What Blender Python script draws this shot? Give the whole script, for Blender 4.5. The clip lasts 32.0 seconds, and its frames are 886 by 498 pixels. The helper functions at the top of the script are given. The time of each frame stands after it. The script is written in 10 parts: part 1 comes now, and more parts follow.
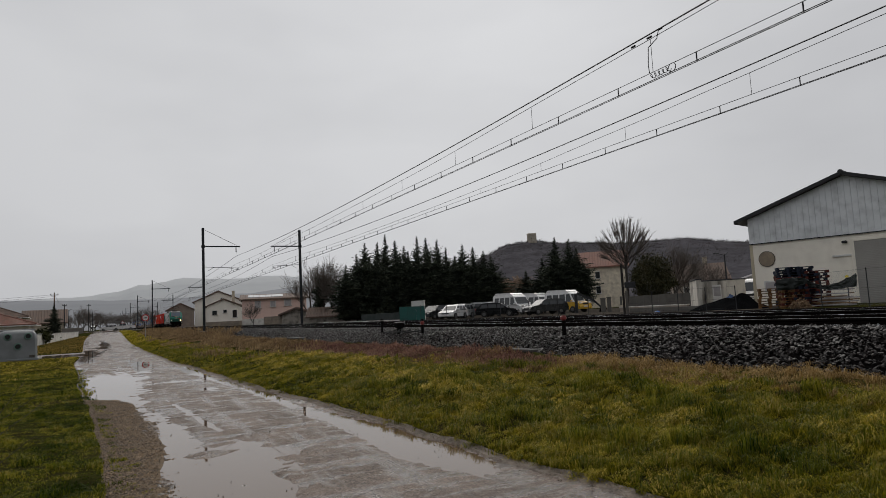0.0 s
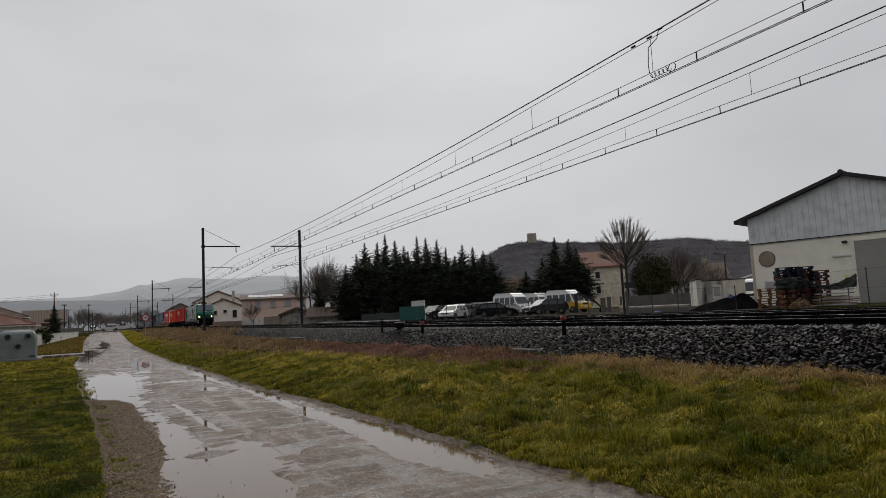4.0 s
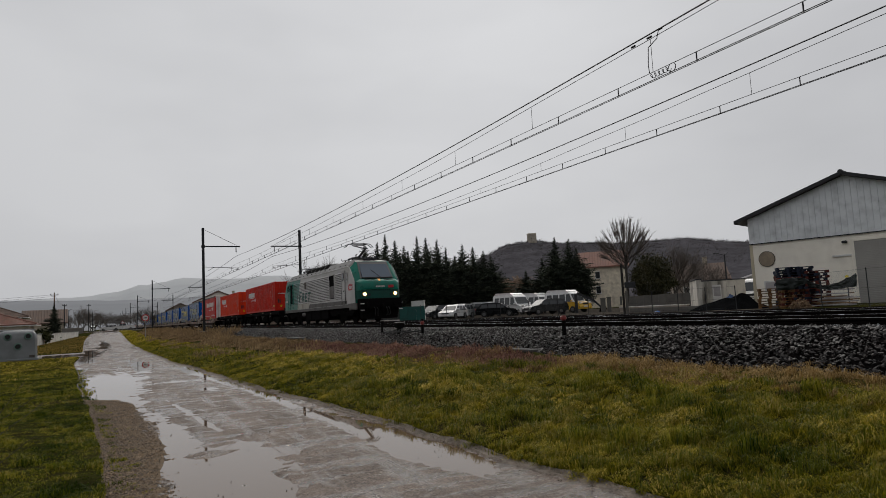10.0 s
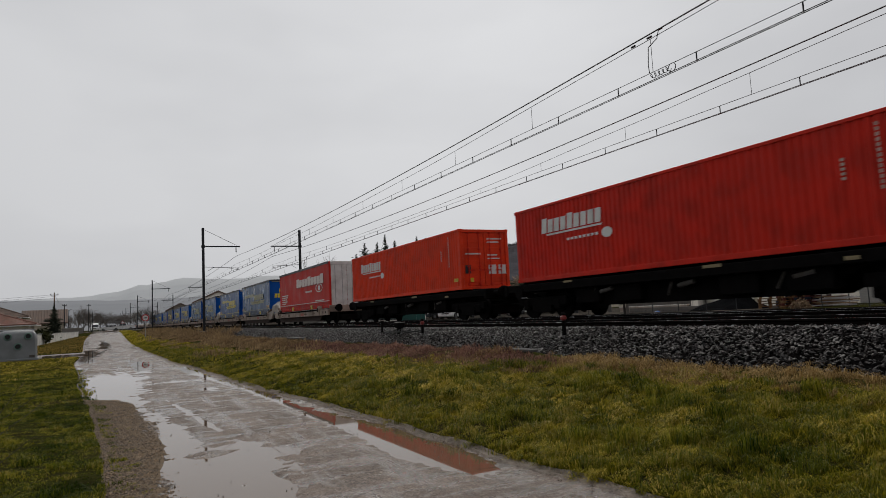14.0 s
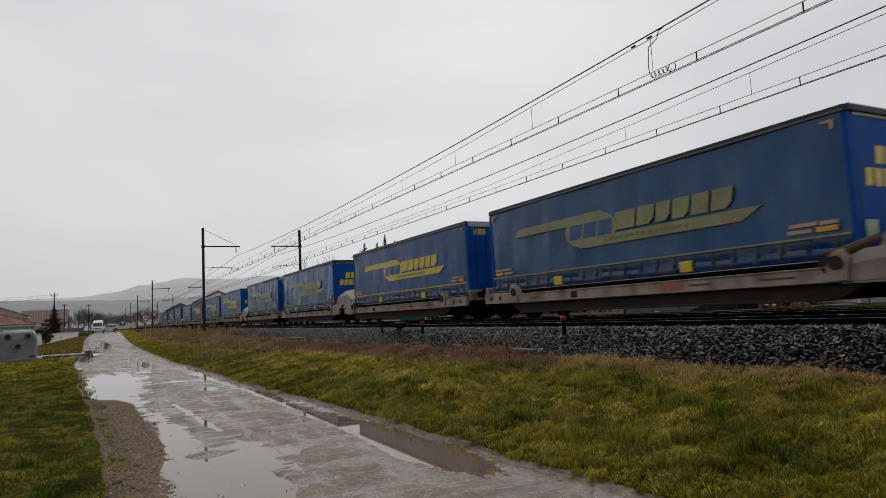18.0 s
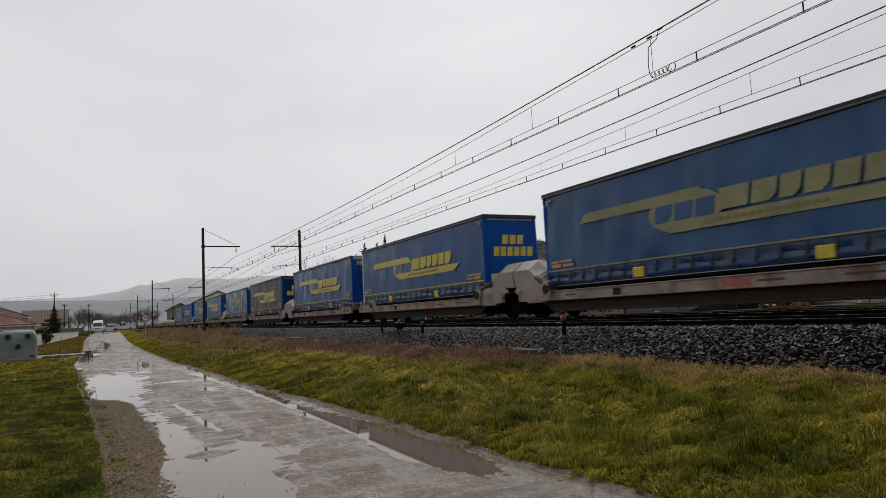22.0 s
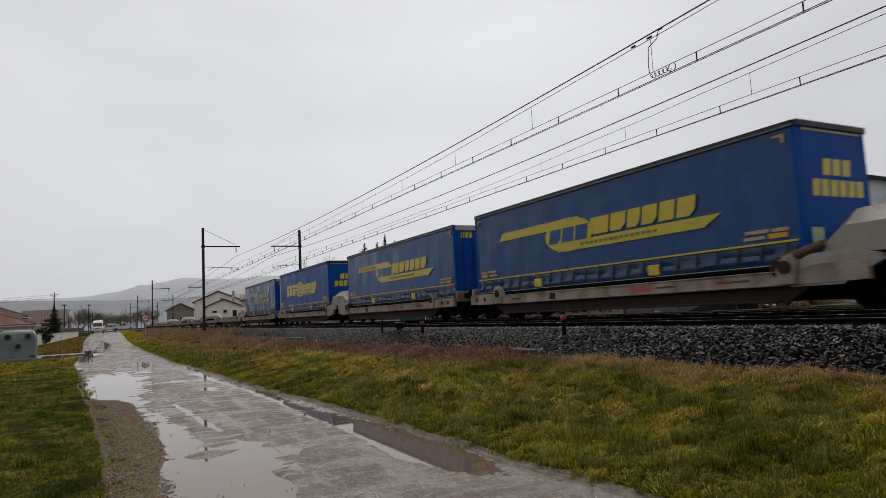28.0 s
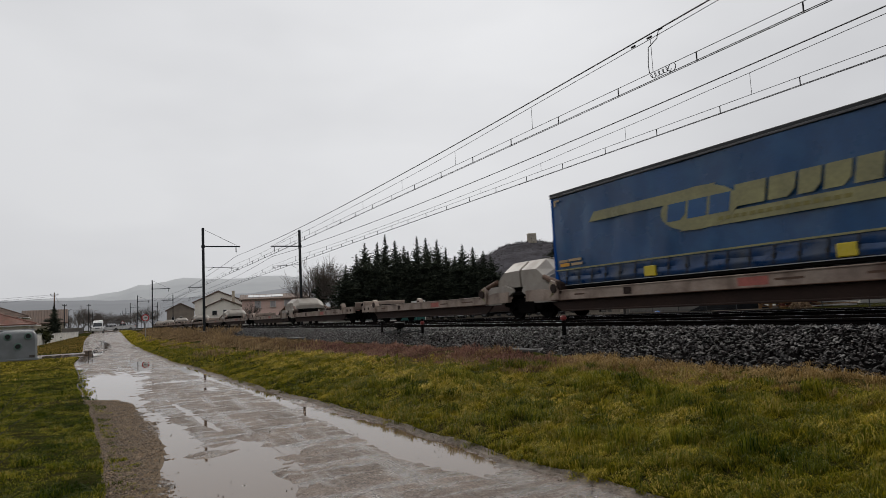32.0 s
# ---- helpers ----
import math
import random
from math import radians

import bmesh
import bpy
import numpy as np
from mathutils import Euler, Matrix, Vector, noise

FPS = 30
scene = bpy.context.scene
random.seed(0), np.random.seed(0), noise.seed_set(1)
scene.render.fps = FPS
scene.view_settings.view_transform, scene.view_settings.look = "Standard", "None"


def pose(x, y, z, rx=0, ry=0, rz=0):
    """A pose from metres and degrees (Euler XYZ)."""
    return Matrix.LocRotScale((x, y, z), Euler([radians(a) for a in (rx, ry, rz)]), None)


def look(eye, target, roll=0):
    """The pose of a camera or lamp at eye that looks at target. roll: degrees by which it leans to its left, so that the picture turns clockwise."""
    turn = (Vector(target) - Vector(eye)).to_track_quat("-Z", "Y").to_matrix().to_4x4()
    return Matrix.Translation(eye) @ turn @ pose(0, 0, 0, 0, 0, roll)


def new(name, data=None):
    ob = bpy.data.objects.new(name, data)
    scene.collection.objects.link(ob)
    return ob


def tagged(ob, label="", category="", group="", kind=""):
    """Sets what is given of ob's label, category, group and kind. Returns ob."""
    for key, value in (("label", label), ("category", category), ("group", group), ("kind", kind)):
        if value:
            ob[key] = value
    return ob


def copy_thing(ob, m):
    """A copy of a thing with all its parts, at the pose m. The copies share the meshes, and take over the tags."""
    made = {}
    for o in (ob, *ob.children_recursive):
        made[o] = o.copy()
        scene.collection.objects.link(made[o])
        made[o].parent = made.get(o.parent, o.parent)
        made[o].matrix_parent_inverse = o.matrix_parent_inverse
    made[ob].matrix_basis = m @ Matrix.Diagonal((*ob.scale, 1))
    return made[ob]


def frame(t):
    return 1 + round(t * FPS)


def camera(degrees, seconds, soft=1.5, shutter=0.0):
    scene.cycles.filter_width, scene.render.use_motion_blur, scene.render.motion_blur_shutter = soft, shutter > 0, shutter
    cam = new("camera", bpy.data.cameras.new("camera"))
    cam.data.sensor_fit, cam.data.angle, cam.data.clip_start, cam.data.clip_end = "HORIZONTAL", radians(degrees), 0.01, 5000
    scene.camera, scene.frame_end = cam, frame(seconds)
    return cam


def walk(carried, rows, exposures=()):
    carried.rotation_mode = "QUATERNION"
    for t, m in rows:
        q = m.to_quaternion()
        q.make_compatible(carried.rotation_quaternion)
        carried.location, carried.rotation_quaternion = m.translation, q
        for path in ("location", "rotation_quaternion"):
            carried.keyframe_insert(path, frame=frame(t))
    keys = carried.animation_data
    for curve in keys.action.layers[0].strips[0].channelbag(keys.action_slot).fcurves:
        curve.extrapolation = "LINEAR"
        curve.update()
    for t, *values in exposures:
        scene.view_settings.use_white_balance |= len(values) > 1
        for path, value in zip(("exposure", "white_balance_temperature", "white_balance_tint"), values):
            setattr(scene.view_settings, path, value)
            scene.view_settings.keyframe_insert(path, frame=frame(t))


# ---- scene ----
# Plan: x runs from the lane across the railway, y along the railway, z up; the lane lies at z = 0.
EYE = 1.6
RAIL = EYE - 0.385          # top of the rails
NEAR, FAR = 10.5, 14.57     # centre lines of the two tracks
cam = camera(68.53, 32.0, soft=0.5, shutter=0.2)
YAW, PITCH = radians(27.426), radians(5.565)
AIM = Vector((math.sin(YAW) * math.cos(PITCH), math.cos(YAW) * math.cos(PITCH), math.sin(PITCH)))
STAND = look((0, 0, EYE), Vector((0, 0, EYE)) + AIM, roll=-2.898)
walk(cam, [(0.0, STAND), (32.0, STAND)], [(0.0, 0.04), (12.0, 0.02), (14.5, 0.12), (17.0, 0.24), (32.0, 0.26)])

# Overcast winter light
world = bpy.data.worlds.new("overcast_sky")
scene.world = world
world.use_nodes = True
wn, wl = world.node_tree.nodes, world.node_tree.links
wn.clear()
sky = wn.new("ShaderNodeTexSky")
sky.sky_type, sky.sun_disc = "NISHITA", False
sky.sun_elevation, sky.sun_rotation = radians(48), radians(30)
sky.air_density, sky.dust_density = 1.0, 4.0
grey = wn.new("ShaderNodeHueSaturation")
grey.inputs["Saturation"].default_value = 0.08
wl.new(sky.outputs[0], grey.inputs["Color"])
coord = wn.new("ShaderNodeTexCoord")
stretch = wn.new("ShaderNodeMapping")
stretch.inputs["Scale"].default_value = (1.0, 1.0, 2.6)
wl.new(coord.outputs["Generated"], stretch.inputs[0])
cloud = wn.new("ShaderNodeTexNoise")
cloud.inputs["Scale"].default_value, cloud.inputs["Detail"].default_value = 1.7, 4.0
cloud.inputs["Roughness"].default_value = 0.5
wl.new(stretch.outputs[0], cloud.inputs["Vector"])
ramp = wn.new("ShaderNodeValToRGB")
ramp.color_ramp.elements[0].position, ramp.color_ramp.elements[0].color = 0.30, (5.00, 5.06, 5.26, 1)
ramp.color_ramp.elements[1].position, ramp.color_ramp.elements[1].color = 0.66, (6.12, 6.18, 6.36, 1)
wl.new(cloud.outputs[0], ramp.inputs[0])
blend = wn.new("ShaderNodeMixRGB")
blend.inputs[0].default_value = 0.93
wl.new(grey.outputs[0], blend.inputs[1])
wl.new(ramp.outputs[0], blend.inputs[2])
# the cloud is brightest round the hidden sun and dims away from it
SUNWARD = Vector((math.sin(radians(30)) * 0.67, math.cos(radians(30)) * 0.67, 0.742))
facing = wn.new("ShaderNodeVectorMath")
facing.operation = "DOT_PRODUCT"
facing.inputs[1].default_value = SUNWARD
wl.new(coord.outputs["Generated"], facing.inputs[0])
glow = wn.new("ShaderNodeMapRange")
for k_, x_ in enumerate((-0.6, 1.0, 0.62, 1.03)):
    glow.inputs[k_ + 1].default_value = x_
wl.new(facing.outputs["Value"], glow.inputs[0])
dim = wn.new("ShaderNodeMixRGB")
dim.blend_type, dim.inputs[0].default_value = "MULTIPLY", 1.0
wl.new(blend.outputs[0], dim.inputs[1])
wl.new(glow.outputs[0], dim.inputs[2])
back = wn.new("ShaderNodeBackground")
back.inputs["Strength"].default_value = 0.1
wl.new(dim.outputs[0], back.inputs[0])
wout = wn.new("ShaderNodeOutputWorld")
wl.new(back.outputs[0], wout.inputs[0])

sun = new("sun", bpy.data.lights.new("sun", "SUN"))
sun.data.energy, sun.data.angle, sun.data.color = 1.45, radians(60), (1.0, 0.95, 0.88)
sun.matrix_world = look((0, 0, 50), Vector((0, 0, 50)) - SUNWARD)
# ---- kit ----
class Build:
    """Collects corners and faces of one mesh."""

    def __init__(self):
        self.v, self.f = [], []

    def add(self, verts, faces, m=None):
        k = len(self.v)
        self.v += [tuple(m @ Vector(v)) for v in verts] if m else [tuple(v) for v in verts]
        self.f += [tuple(i + k for i in f) for f in faces]
        return self

    def box(self, x0, x1, y0, y1, z0, z1, c=0.0, m=None):
        """A box, its edges cut off by c."""
        if c <= 0:
            v = [(x, y, z) for x in (x0, x1) for y in (y0, y1) for z in (z0, z1)]
            return self.add(v, [(0, 1, 3, 2), (4, 6, 7, 5), (0, 4, 5, 1), (2, 3, 7, 6), (0, 2, 6, 4), (1, 5, 7, 3)], m)
        lo, hi = (x0, y0, z0), (x1, y1, z1)
        c = min(c, 0.45 * min(hi[i] - lo[i] for i in range(3)))
        verts, at = [], {}
        for sx in (0, 1):
            for sy in (0, 1):
                for sz in (0, 1):
                    s = (sx, sy, sz)
                    for a in range(3):
                        p = []
                        for i in range(3):
                            e = hi[i] if s[i] else lo[i]
                            p.append(e if i == a else e + (-c if s[i] else c))
                        at[s, a] = len(verts)
                        verts.append(p)
        faces, mid = [], Vector([(lo[i] + hi[i]) / 2 for i in range(3)])
        for a in range(3):
            b, d = (a + 1) % 3, (a + 2) % 3
            for s in (0, 1):
                ring = []
                for sb, sd in ((0, 0), (1, 0), (1, 1), (0, 1)):
                    t = [0, 0, 0]
                    t[a], t[b], t[d] = s, sb, sd
                    ring.append(at[tuple(t), a])
                faces.append(ring)
                for s2 in (0, 1):
                    t0, t1 = [0, 0, 0], [0, 0, 0]
                    t0[a], t0[b], t0[d] = s, s2, 0
                    t1[a], t1[b], t1[d] = s, s2, 1
                    faces.append([at[tuple(t0), a], at[tuple(t1), a], at[tuple(t1), b], at[tuple(t0), b]])
        for s in ((i, j, k) for i in (0, 1) for j in (0, 1) for k in (0, 1)):
            faces.append([at[s, 0], at[s, 1], at[s, 2]])
        good = []
        for f in faces:
            p = [Vector(verts[i]) for i in f]
            n = (p[1] - p[0]).cross(p[2] - p[0])
            good.append(f if n.dot(sum(p, Vector()) / len(p) - mid) > 0 else f[::-1])
        return self.add(verts, good, m)

    def rod(self, p0, p1, r0, r1=None, n=8, caps=True):
        p0, p1 = Vector(p0), Vector(p1)
        r1 = r0 if r1 is None else r1
        d = (p1 - p0).normalized()
        u = d.orthogonal().normalized()
        w = d.cross(u)
        v = []
        for p, r in ((p0, r0), (p1, r1)):
            v += [p + u * r * math.cos(2 * math.pi * i / n) + w * r * math.sin(2 * math.pi * i / n) for i in range(n)]
        f = [(i, (i + 1) % n, n + (i + 1) % n, n + i) for i in range(n)]
        if caps:
            f += [tuple(range(n))[::-1], tuple(range(n, 2 * n))]
        return self.add(v, f)

    def pipe(self, pts, r, n=6):
        for a, b in zip(pts, pts[1:]):
            self.rod(a, b, r, r, n)
        return self

    def sweep(self, ring, a, b, axis="y", caps=True):
        """A closed outline drawn along an axis from a to b. The outline is (x, z) for y, (y, z) for x, (x, y) for z."""
        def at(p, s):
            return {"y": (p[0], s, p[1]), "x": (s, p[0], p[1]), "z": (p[0], p[1], s)}[axis]
        n = len(ring)
        v = [at(p, a) for p in ring] + [at(p, b) for p in ring]
        f = [(i, (i + 1) % n, n + (i + 1) % n, n + i) for i in range(n)]
        if caps:
            f += [tuple(range(n))[::-1], tuple(range(n, 2 * n))]
        return self.add(v, f)

    def loft(self, rings, caps=True):
        """Closed outlines of equal count, joined one to the next."""
        n = len(rings[0])
        v = [p for ring in rings for p in ring]
        f = [(j * n + i, j * n + (i + 1) % n, (j + 1) * n + (i + 1) % n, (j + 1) * n + i) for j in range(len(rings) - 1) for i in range(n)]
        if caps:
            f += [tuple(range(n))[::-1], tuple(range((len(rings) - 1) * n, len(rings) * n))]
        return self.add(v, f)

    def disc(self, c, r, axis="y", n=20, r2=None):
        a = {"x": (Vector((0, 1, 0)), Vector((0, 0, 1))), "y": (Vector((1, 0, 0)), Vector((0, 0, 1))), "z": (Vector((1, 0, 0)), Vector((0, 1, 0)))}[axis]
        r2 = r2 or r
        v = [Vector(c) + a[0] * r * math.cos(2 * math.pi * i / n) + a[1] * r2 * math.sin(2 * math.pi * i / n) for i in range(n)]
        return self.add(v, [tuple(range(n))])

    def mesh(self, name, smooth=False):
        me = bpy.data.meshes.new(name)
        me.from_pydata(self.v, [], self.f)
        bm = bmesh.new()
        bm.from_mesh(me)
        if len(bm.faces) < 60000:
            bmesh.ops.recalc_face_normals(bm, faces=bm.faces)
        bm.to_mesh(me)
        bm.free()
        if smooth:
            me.shade_smooth()
            me.set_sharp_from_angle(angle=radians(38))
        return me


def part(name, b, material, parent=None, label="", smooth=False, m=None):
    me = b.mesh(name, smooth) if isinstance(b, Build) else b
    if material and not me.materials:
        me.materials.append(material)
    ob = new(name, me)
    if parent:
        ob.parent = parent
    if m is not None:
        ob.matrix_basis = m
    return tagged(ob, label) if label else ob


def thing(name, label, category, m=None, group="", kind=""):
    ob = new(name)
    if m is not None:
        ob.matrix_basis = m
    return tagged(ob, label, category, group, kind)


def structure(name, b, material, label, category, smooth=False, kind="structure"):
    return tagged(part(name, b, material, None, "", smooth), label, category, "", kind)


def big_mesh(name, verts, faces, smooth=False):
    """A mesh from numpy arrays of triangles or quads."""
    me = bpy.data.meshes.new(name)
    k = faces.shape[1]
    me.vertices.add(len(verts))
    me.vertices.foreach_set("co", np.ascontiguousarray(verts, dtype=np.float32).ravel())
    me.loops.add(faces.size)
    me.loops.foreach_set("vertex_index", np.ascontiguousarray(faces, dtype=np.int32).ravel())
    me.polygons.add(len(faces))
    me.polygons.foreach_set("loop_start", np.arange(0, faces.size, k, dtype=np.int32))
    me.polygons.foreach_set("use_smooth", np.full(len(faces), smooth))
    me.update(calc_edges=True)
    return me


# ---- materials ----
def mat(name, color, rough=0.6, metal=0.0, vary=0.18, scale=6.0, fine=60.0, bump=0.15, dirt=None, dirt_amount=0.3, dirt_scale=1.5, by="none", spec=0.5, coat=0.0, gloss_vary=0.12, stretch=(1, 1, 1), by_range=(0.72, 1.28)):
    """Paint, stone, metal or cloth: a base colour varied at two scales, stains of a second colour, fine relief."""
    m = bpy.data.materials.new(name)
    m.use_nodes = True
    n, l = m.node_tree.nodes, m.node_tree.links
    p = n["Principled BSDF"]
    p.inputs["Metallic"].default_value = metal
    p.inputs["Specular IOR Level"].default_value = spec
    p.inputs["Coat Weight"].default_value = coat
    tc = n.new("ShaderNodeTexCoord")
    mp = n.new("ShaderNodeMapping")
    mp.inputs["Scale"].default_value = stretch
    l.new(tc.outputs["Object"], mp.inputs[0])

    def tex(s, detail=4.0):
        t = n.new("ShaderNodeTexNoise")
        t.inputs["Scale"].default_value, t.inputs["Detail"].default_value = s, detail
        l.new(mp.outputs[0], t.inputs["Vector"])
        return t.outputs[0]

    def span(src, a, b, c, d):
        r = n.new("ShaderNodeMapRange")
        for i, x in enumerate((a, b, c, d)):
            r.inputs[i + 1].default_value = x
        l.new(src, r.inputs[0])
        return r.outputs[0]

    def mul(src, k):
        x = n.new("ShaderNodeMixRGB")
        x.blend_type, x.inputs[0].default_value = "MULTIPLY", 1.0
        l.new(src, x.inputs[1])
        l.new(k, x.inputs[2])
        return x.outputs[0]

    rgb = n.new("ShaderNodeRGB")
    rgb.outputs[0].default_value = (*color, 1)
    out = rgb.outputs[0]
    big, small = tex(scale), tex(fine, 2.0)
    out = mul(out, span(big, 0.3, 0.7, 1 - vary, 1 + vary))
    out = mul(out, span(small, 0.3, 0.7, 1 - vary * 0.6, 1 + vary * 0.6))
    if by != "none":
        if by == "island":
            src = n.new("ShaderNodeNewGeometry").outputs["Random Per Island"]
        else:
            src = n.new("ShaderNodeObjectInfo").outputs["Random"]
        out = mul(out, span(src, 0, 1, *by_range))
    if dirt:
        x = n.new("ShaderNodeMixRGB")
        x.inputs[2].default_value = (*dirt, 1)
        l.new(span(tex(dirt_scale, 6.0), 0.45, 0.75, 0.0, dirt_amount * 2), x.inputs[0])
        l.new(out, x.inputs[1])
        out = x.outputs[0]
    l.new(out, p.inputs["Base Color"])
    l.new(span(big, 0.3, 0.7, max(0.02, rough - gloss_vary), min(1, rough + gloss_vary)), p.inputs["Roughness"])
    if bump:
        bp = n.new("ShaderNodeBump")
        bp.inputs["Strength"].default_value, bp.inputs["Distance"].default_value = bump, 0.01
        l.new(small, bp.inputs["Height"])
        l.new(bp.outputs[0], p.inputs["Normal"])
    return m


def plain(name, color, rough=0.5, metal=0.0, glow=0.0, alpha=0.0):
    m = bpy.data.materials.new(name)
    m.use_nodes = True
    p = m.node_tree.nodes["Principled BSDF"]
    p.inputs["Base Color"].default_value = (*color, 1)
    p.inputs["Roughness"].default_value, p.inputs["Metallic"].default_value = rough, metal
    if glow:
        p.inputs["Emission Color"].default_value = (*color, 1)
        p.inputs["Emission Strength"].default_value = glow
    if alpha:
        p.inputs["Transmission Weight"].default_value = alpha
    return m


M_STEEL_DARK = mat("dark_steel", (0.018, 0.019, 0.022), 0.5, 0.3, 0.3, 3, 40, 0.1)
M_POLE = mat("painted_pole", (0.012, 0.014, 0.018), 0.45, 0.4, 0.3, 2, 30, 0.1)
M_WIRE = plain("wire_metal", (0.012, 0.012, 0.014), 0.5, 0.3)
M_GALV = mat("galvanised_steel", (0.30, 0.31, 0.32), 0.45, 0.7, 0.2, 4, 60, 0.05)
M_RUST = mat("rusty_steel", (0.10, 0.055, 0.035), 0.75, 0.2, 0.35, 5, 60, 0.3)
M_RAILTOP = mat("worn_rail_steel", (0.45, 0.46, 0.48), 0.22, 1.0, 0.12, 4, 50, 0.03)
M_RUBBER = mat("tyre_rubber", (0.012, 0.012, 0.012), 0.85, 0, 0.3, 8, 60, 0.1)
M_CARGLASS = plain("car_window_glass", (0.030, 0.034, 0.038), 0.12)
M_GLASS = plain("dark_glass", (0.010, 0.012, 0.014), 0.08)
M_GLASS.node_tree.nodes["Principled BSDF"].inputs["Specular IOR Level"].default_value = 0.3
M_WOOD = mat("weathered_wood", (0.17, 0.10, 0.05), 0.8, 0, 0.35, 3, 40, 0.3, by="object")
M_CONCRETE = mat("concrete", (0.30, 0.29, 0.27), 0.85, 0, 0.2, 1.5, 40, 0.25, dirt=(0.08, 0.075, 0.065), dirt_amount=0.35)
# ---- ground ----
def lerp_table(table, t):
    if t <= table[0][0]:
        return table[0][1]
    for (a, u), (b, w) in zip(table, table[1:]):
        if t <= b:
            k = (t - a) / (b - a)
            return u + (w - u) * (k * k * (3 - 2 * k))
    return table[-1][1]


def lane_right(y):
    return lerp_table([(-30, 3.95), (4.4, 3.87), (5.5, 3.77), (6.6, 3.73), (8.8, 3.66), (11, 3.53), (14.3, 3.35), (16.3, 3.18), (19.7, 3.04), (25, 2.87), (31.5, 2.47), (52, 2.16), (220, 2.2)], y)


def lane_left(y):
    return lerp_table([(-30, 0.1), (7, 0.09), (9.8, 0.03), (12, -0.09), (14.7, -0.2), (18.7, -0.51), (22.9, -0.77), (39.8, -1.45), (108, -2.7), (600, -2.7)], y)


def toe_z(y):
    return lerp_table([(-30, 0.62), (5, 0.66), (8, 0.66), (12, 0.74), (20, 0.71), (40, 0.72), (60, 0.84), (110, 1.0), (200, 1.0)], y)


def rise(y):
    """The lane climbs to the level crossing at its far end."""
    k = min(1.0, max(0.0, (y - 70) / 88))
    return 1.05 * k * k * (3 - 2 * k)


def ground_z(x, y):
    """Height of the earth: the lane's verge, the bank, the railway's bed, the yards beyond."""
    r, lf, toe, up = lane_right(y), lane_left(y), toe_z(y), rise(y)
    if y > 2500:
        up = 0.0
    bumps = 0.05 * noise.noise((x * 0.9, y * 0.5, 3.0)) + 0.05 * noise.noise((x * 2.3, y * 2.1, 5.0)) + 0.02 * noise.noise((x * 4.5, y * 4.5, 8.0))
    if lf <= x <= r:
        return -0.12 + up
    if x < lf:
        if 46.6 < y < 55.0:
            return up - 0.12
        k = min(1, (lf - x) / 0.12)
        return up - 0.12 + k * 0.14 + k * (bumps * 0.6 + 0.02)
    if x < 7.6:
        k = (x - r) / (7.6 - r)
        edge = min(1, (x - r) / 0.10)
        return -0.12 + edge * 0.14 + up * (1 - k) + (toe - 0.02) * (k ** 0.85) + bumps * min(1, k * 5)
    if x < 18.6:
        return 0.62
    bump2 = 0.012 * noise.noise((x * 0.3, y * 0.3, 9.0))
    return RAIL - 0.35 + bump2


def sheet(xs, ys, f):
    v = np.array([(x, y, f(x, y)) for y in ys for x in xs])
    nx, ny = len(xs), len(ys)
    i = np.arange(nx * ny).reshape(ny, nx)
    q = np.stack([i[:-1, :-1], i[:-1, 1:], i[1:, 1:], i[1:, :-1]], -1).reshape(-1, 4)
    return v, q


def steps(*spans):
    out = []
    for a, b, s in spans:
        out += list(np.arange(a, b - 1e-6, s))
    return out + [spans[-1][1]]


M_EARTH = mat("wet_earth_and_turf", (0.026, 0.027, 0.007), 0.95, 0, 0.5, 3.0, 30, 0.8, spec=0.0, dirt=(0.034, 0.028, 0.012), dirt_amount=0.6, dirt_scale=0.4)
xs = steps((-4000, -200, 760), (-200, -30, 34), (-30, -6, 3), (-6, 8.4, 0.12), (8.4, 20, 1.2), (20, 60, 5), (60, 200, 35), (200, 4000, 760))
ys = steps((-300, -20, 56), (-20, 0, 4), (0, 16, 0.15), (16, 30, 0.3), (30, 80, 1.0), (80, 200, 6), (200, 600, 50), (600, 4200, 720))
v, q = sheet(xs, ys, ground_z)
tagged(part("ground", big_mesh("ground", v, q, True), M_EARTH), "damp winter ground with turf and bare earth", "ground", "", "structure")

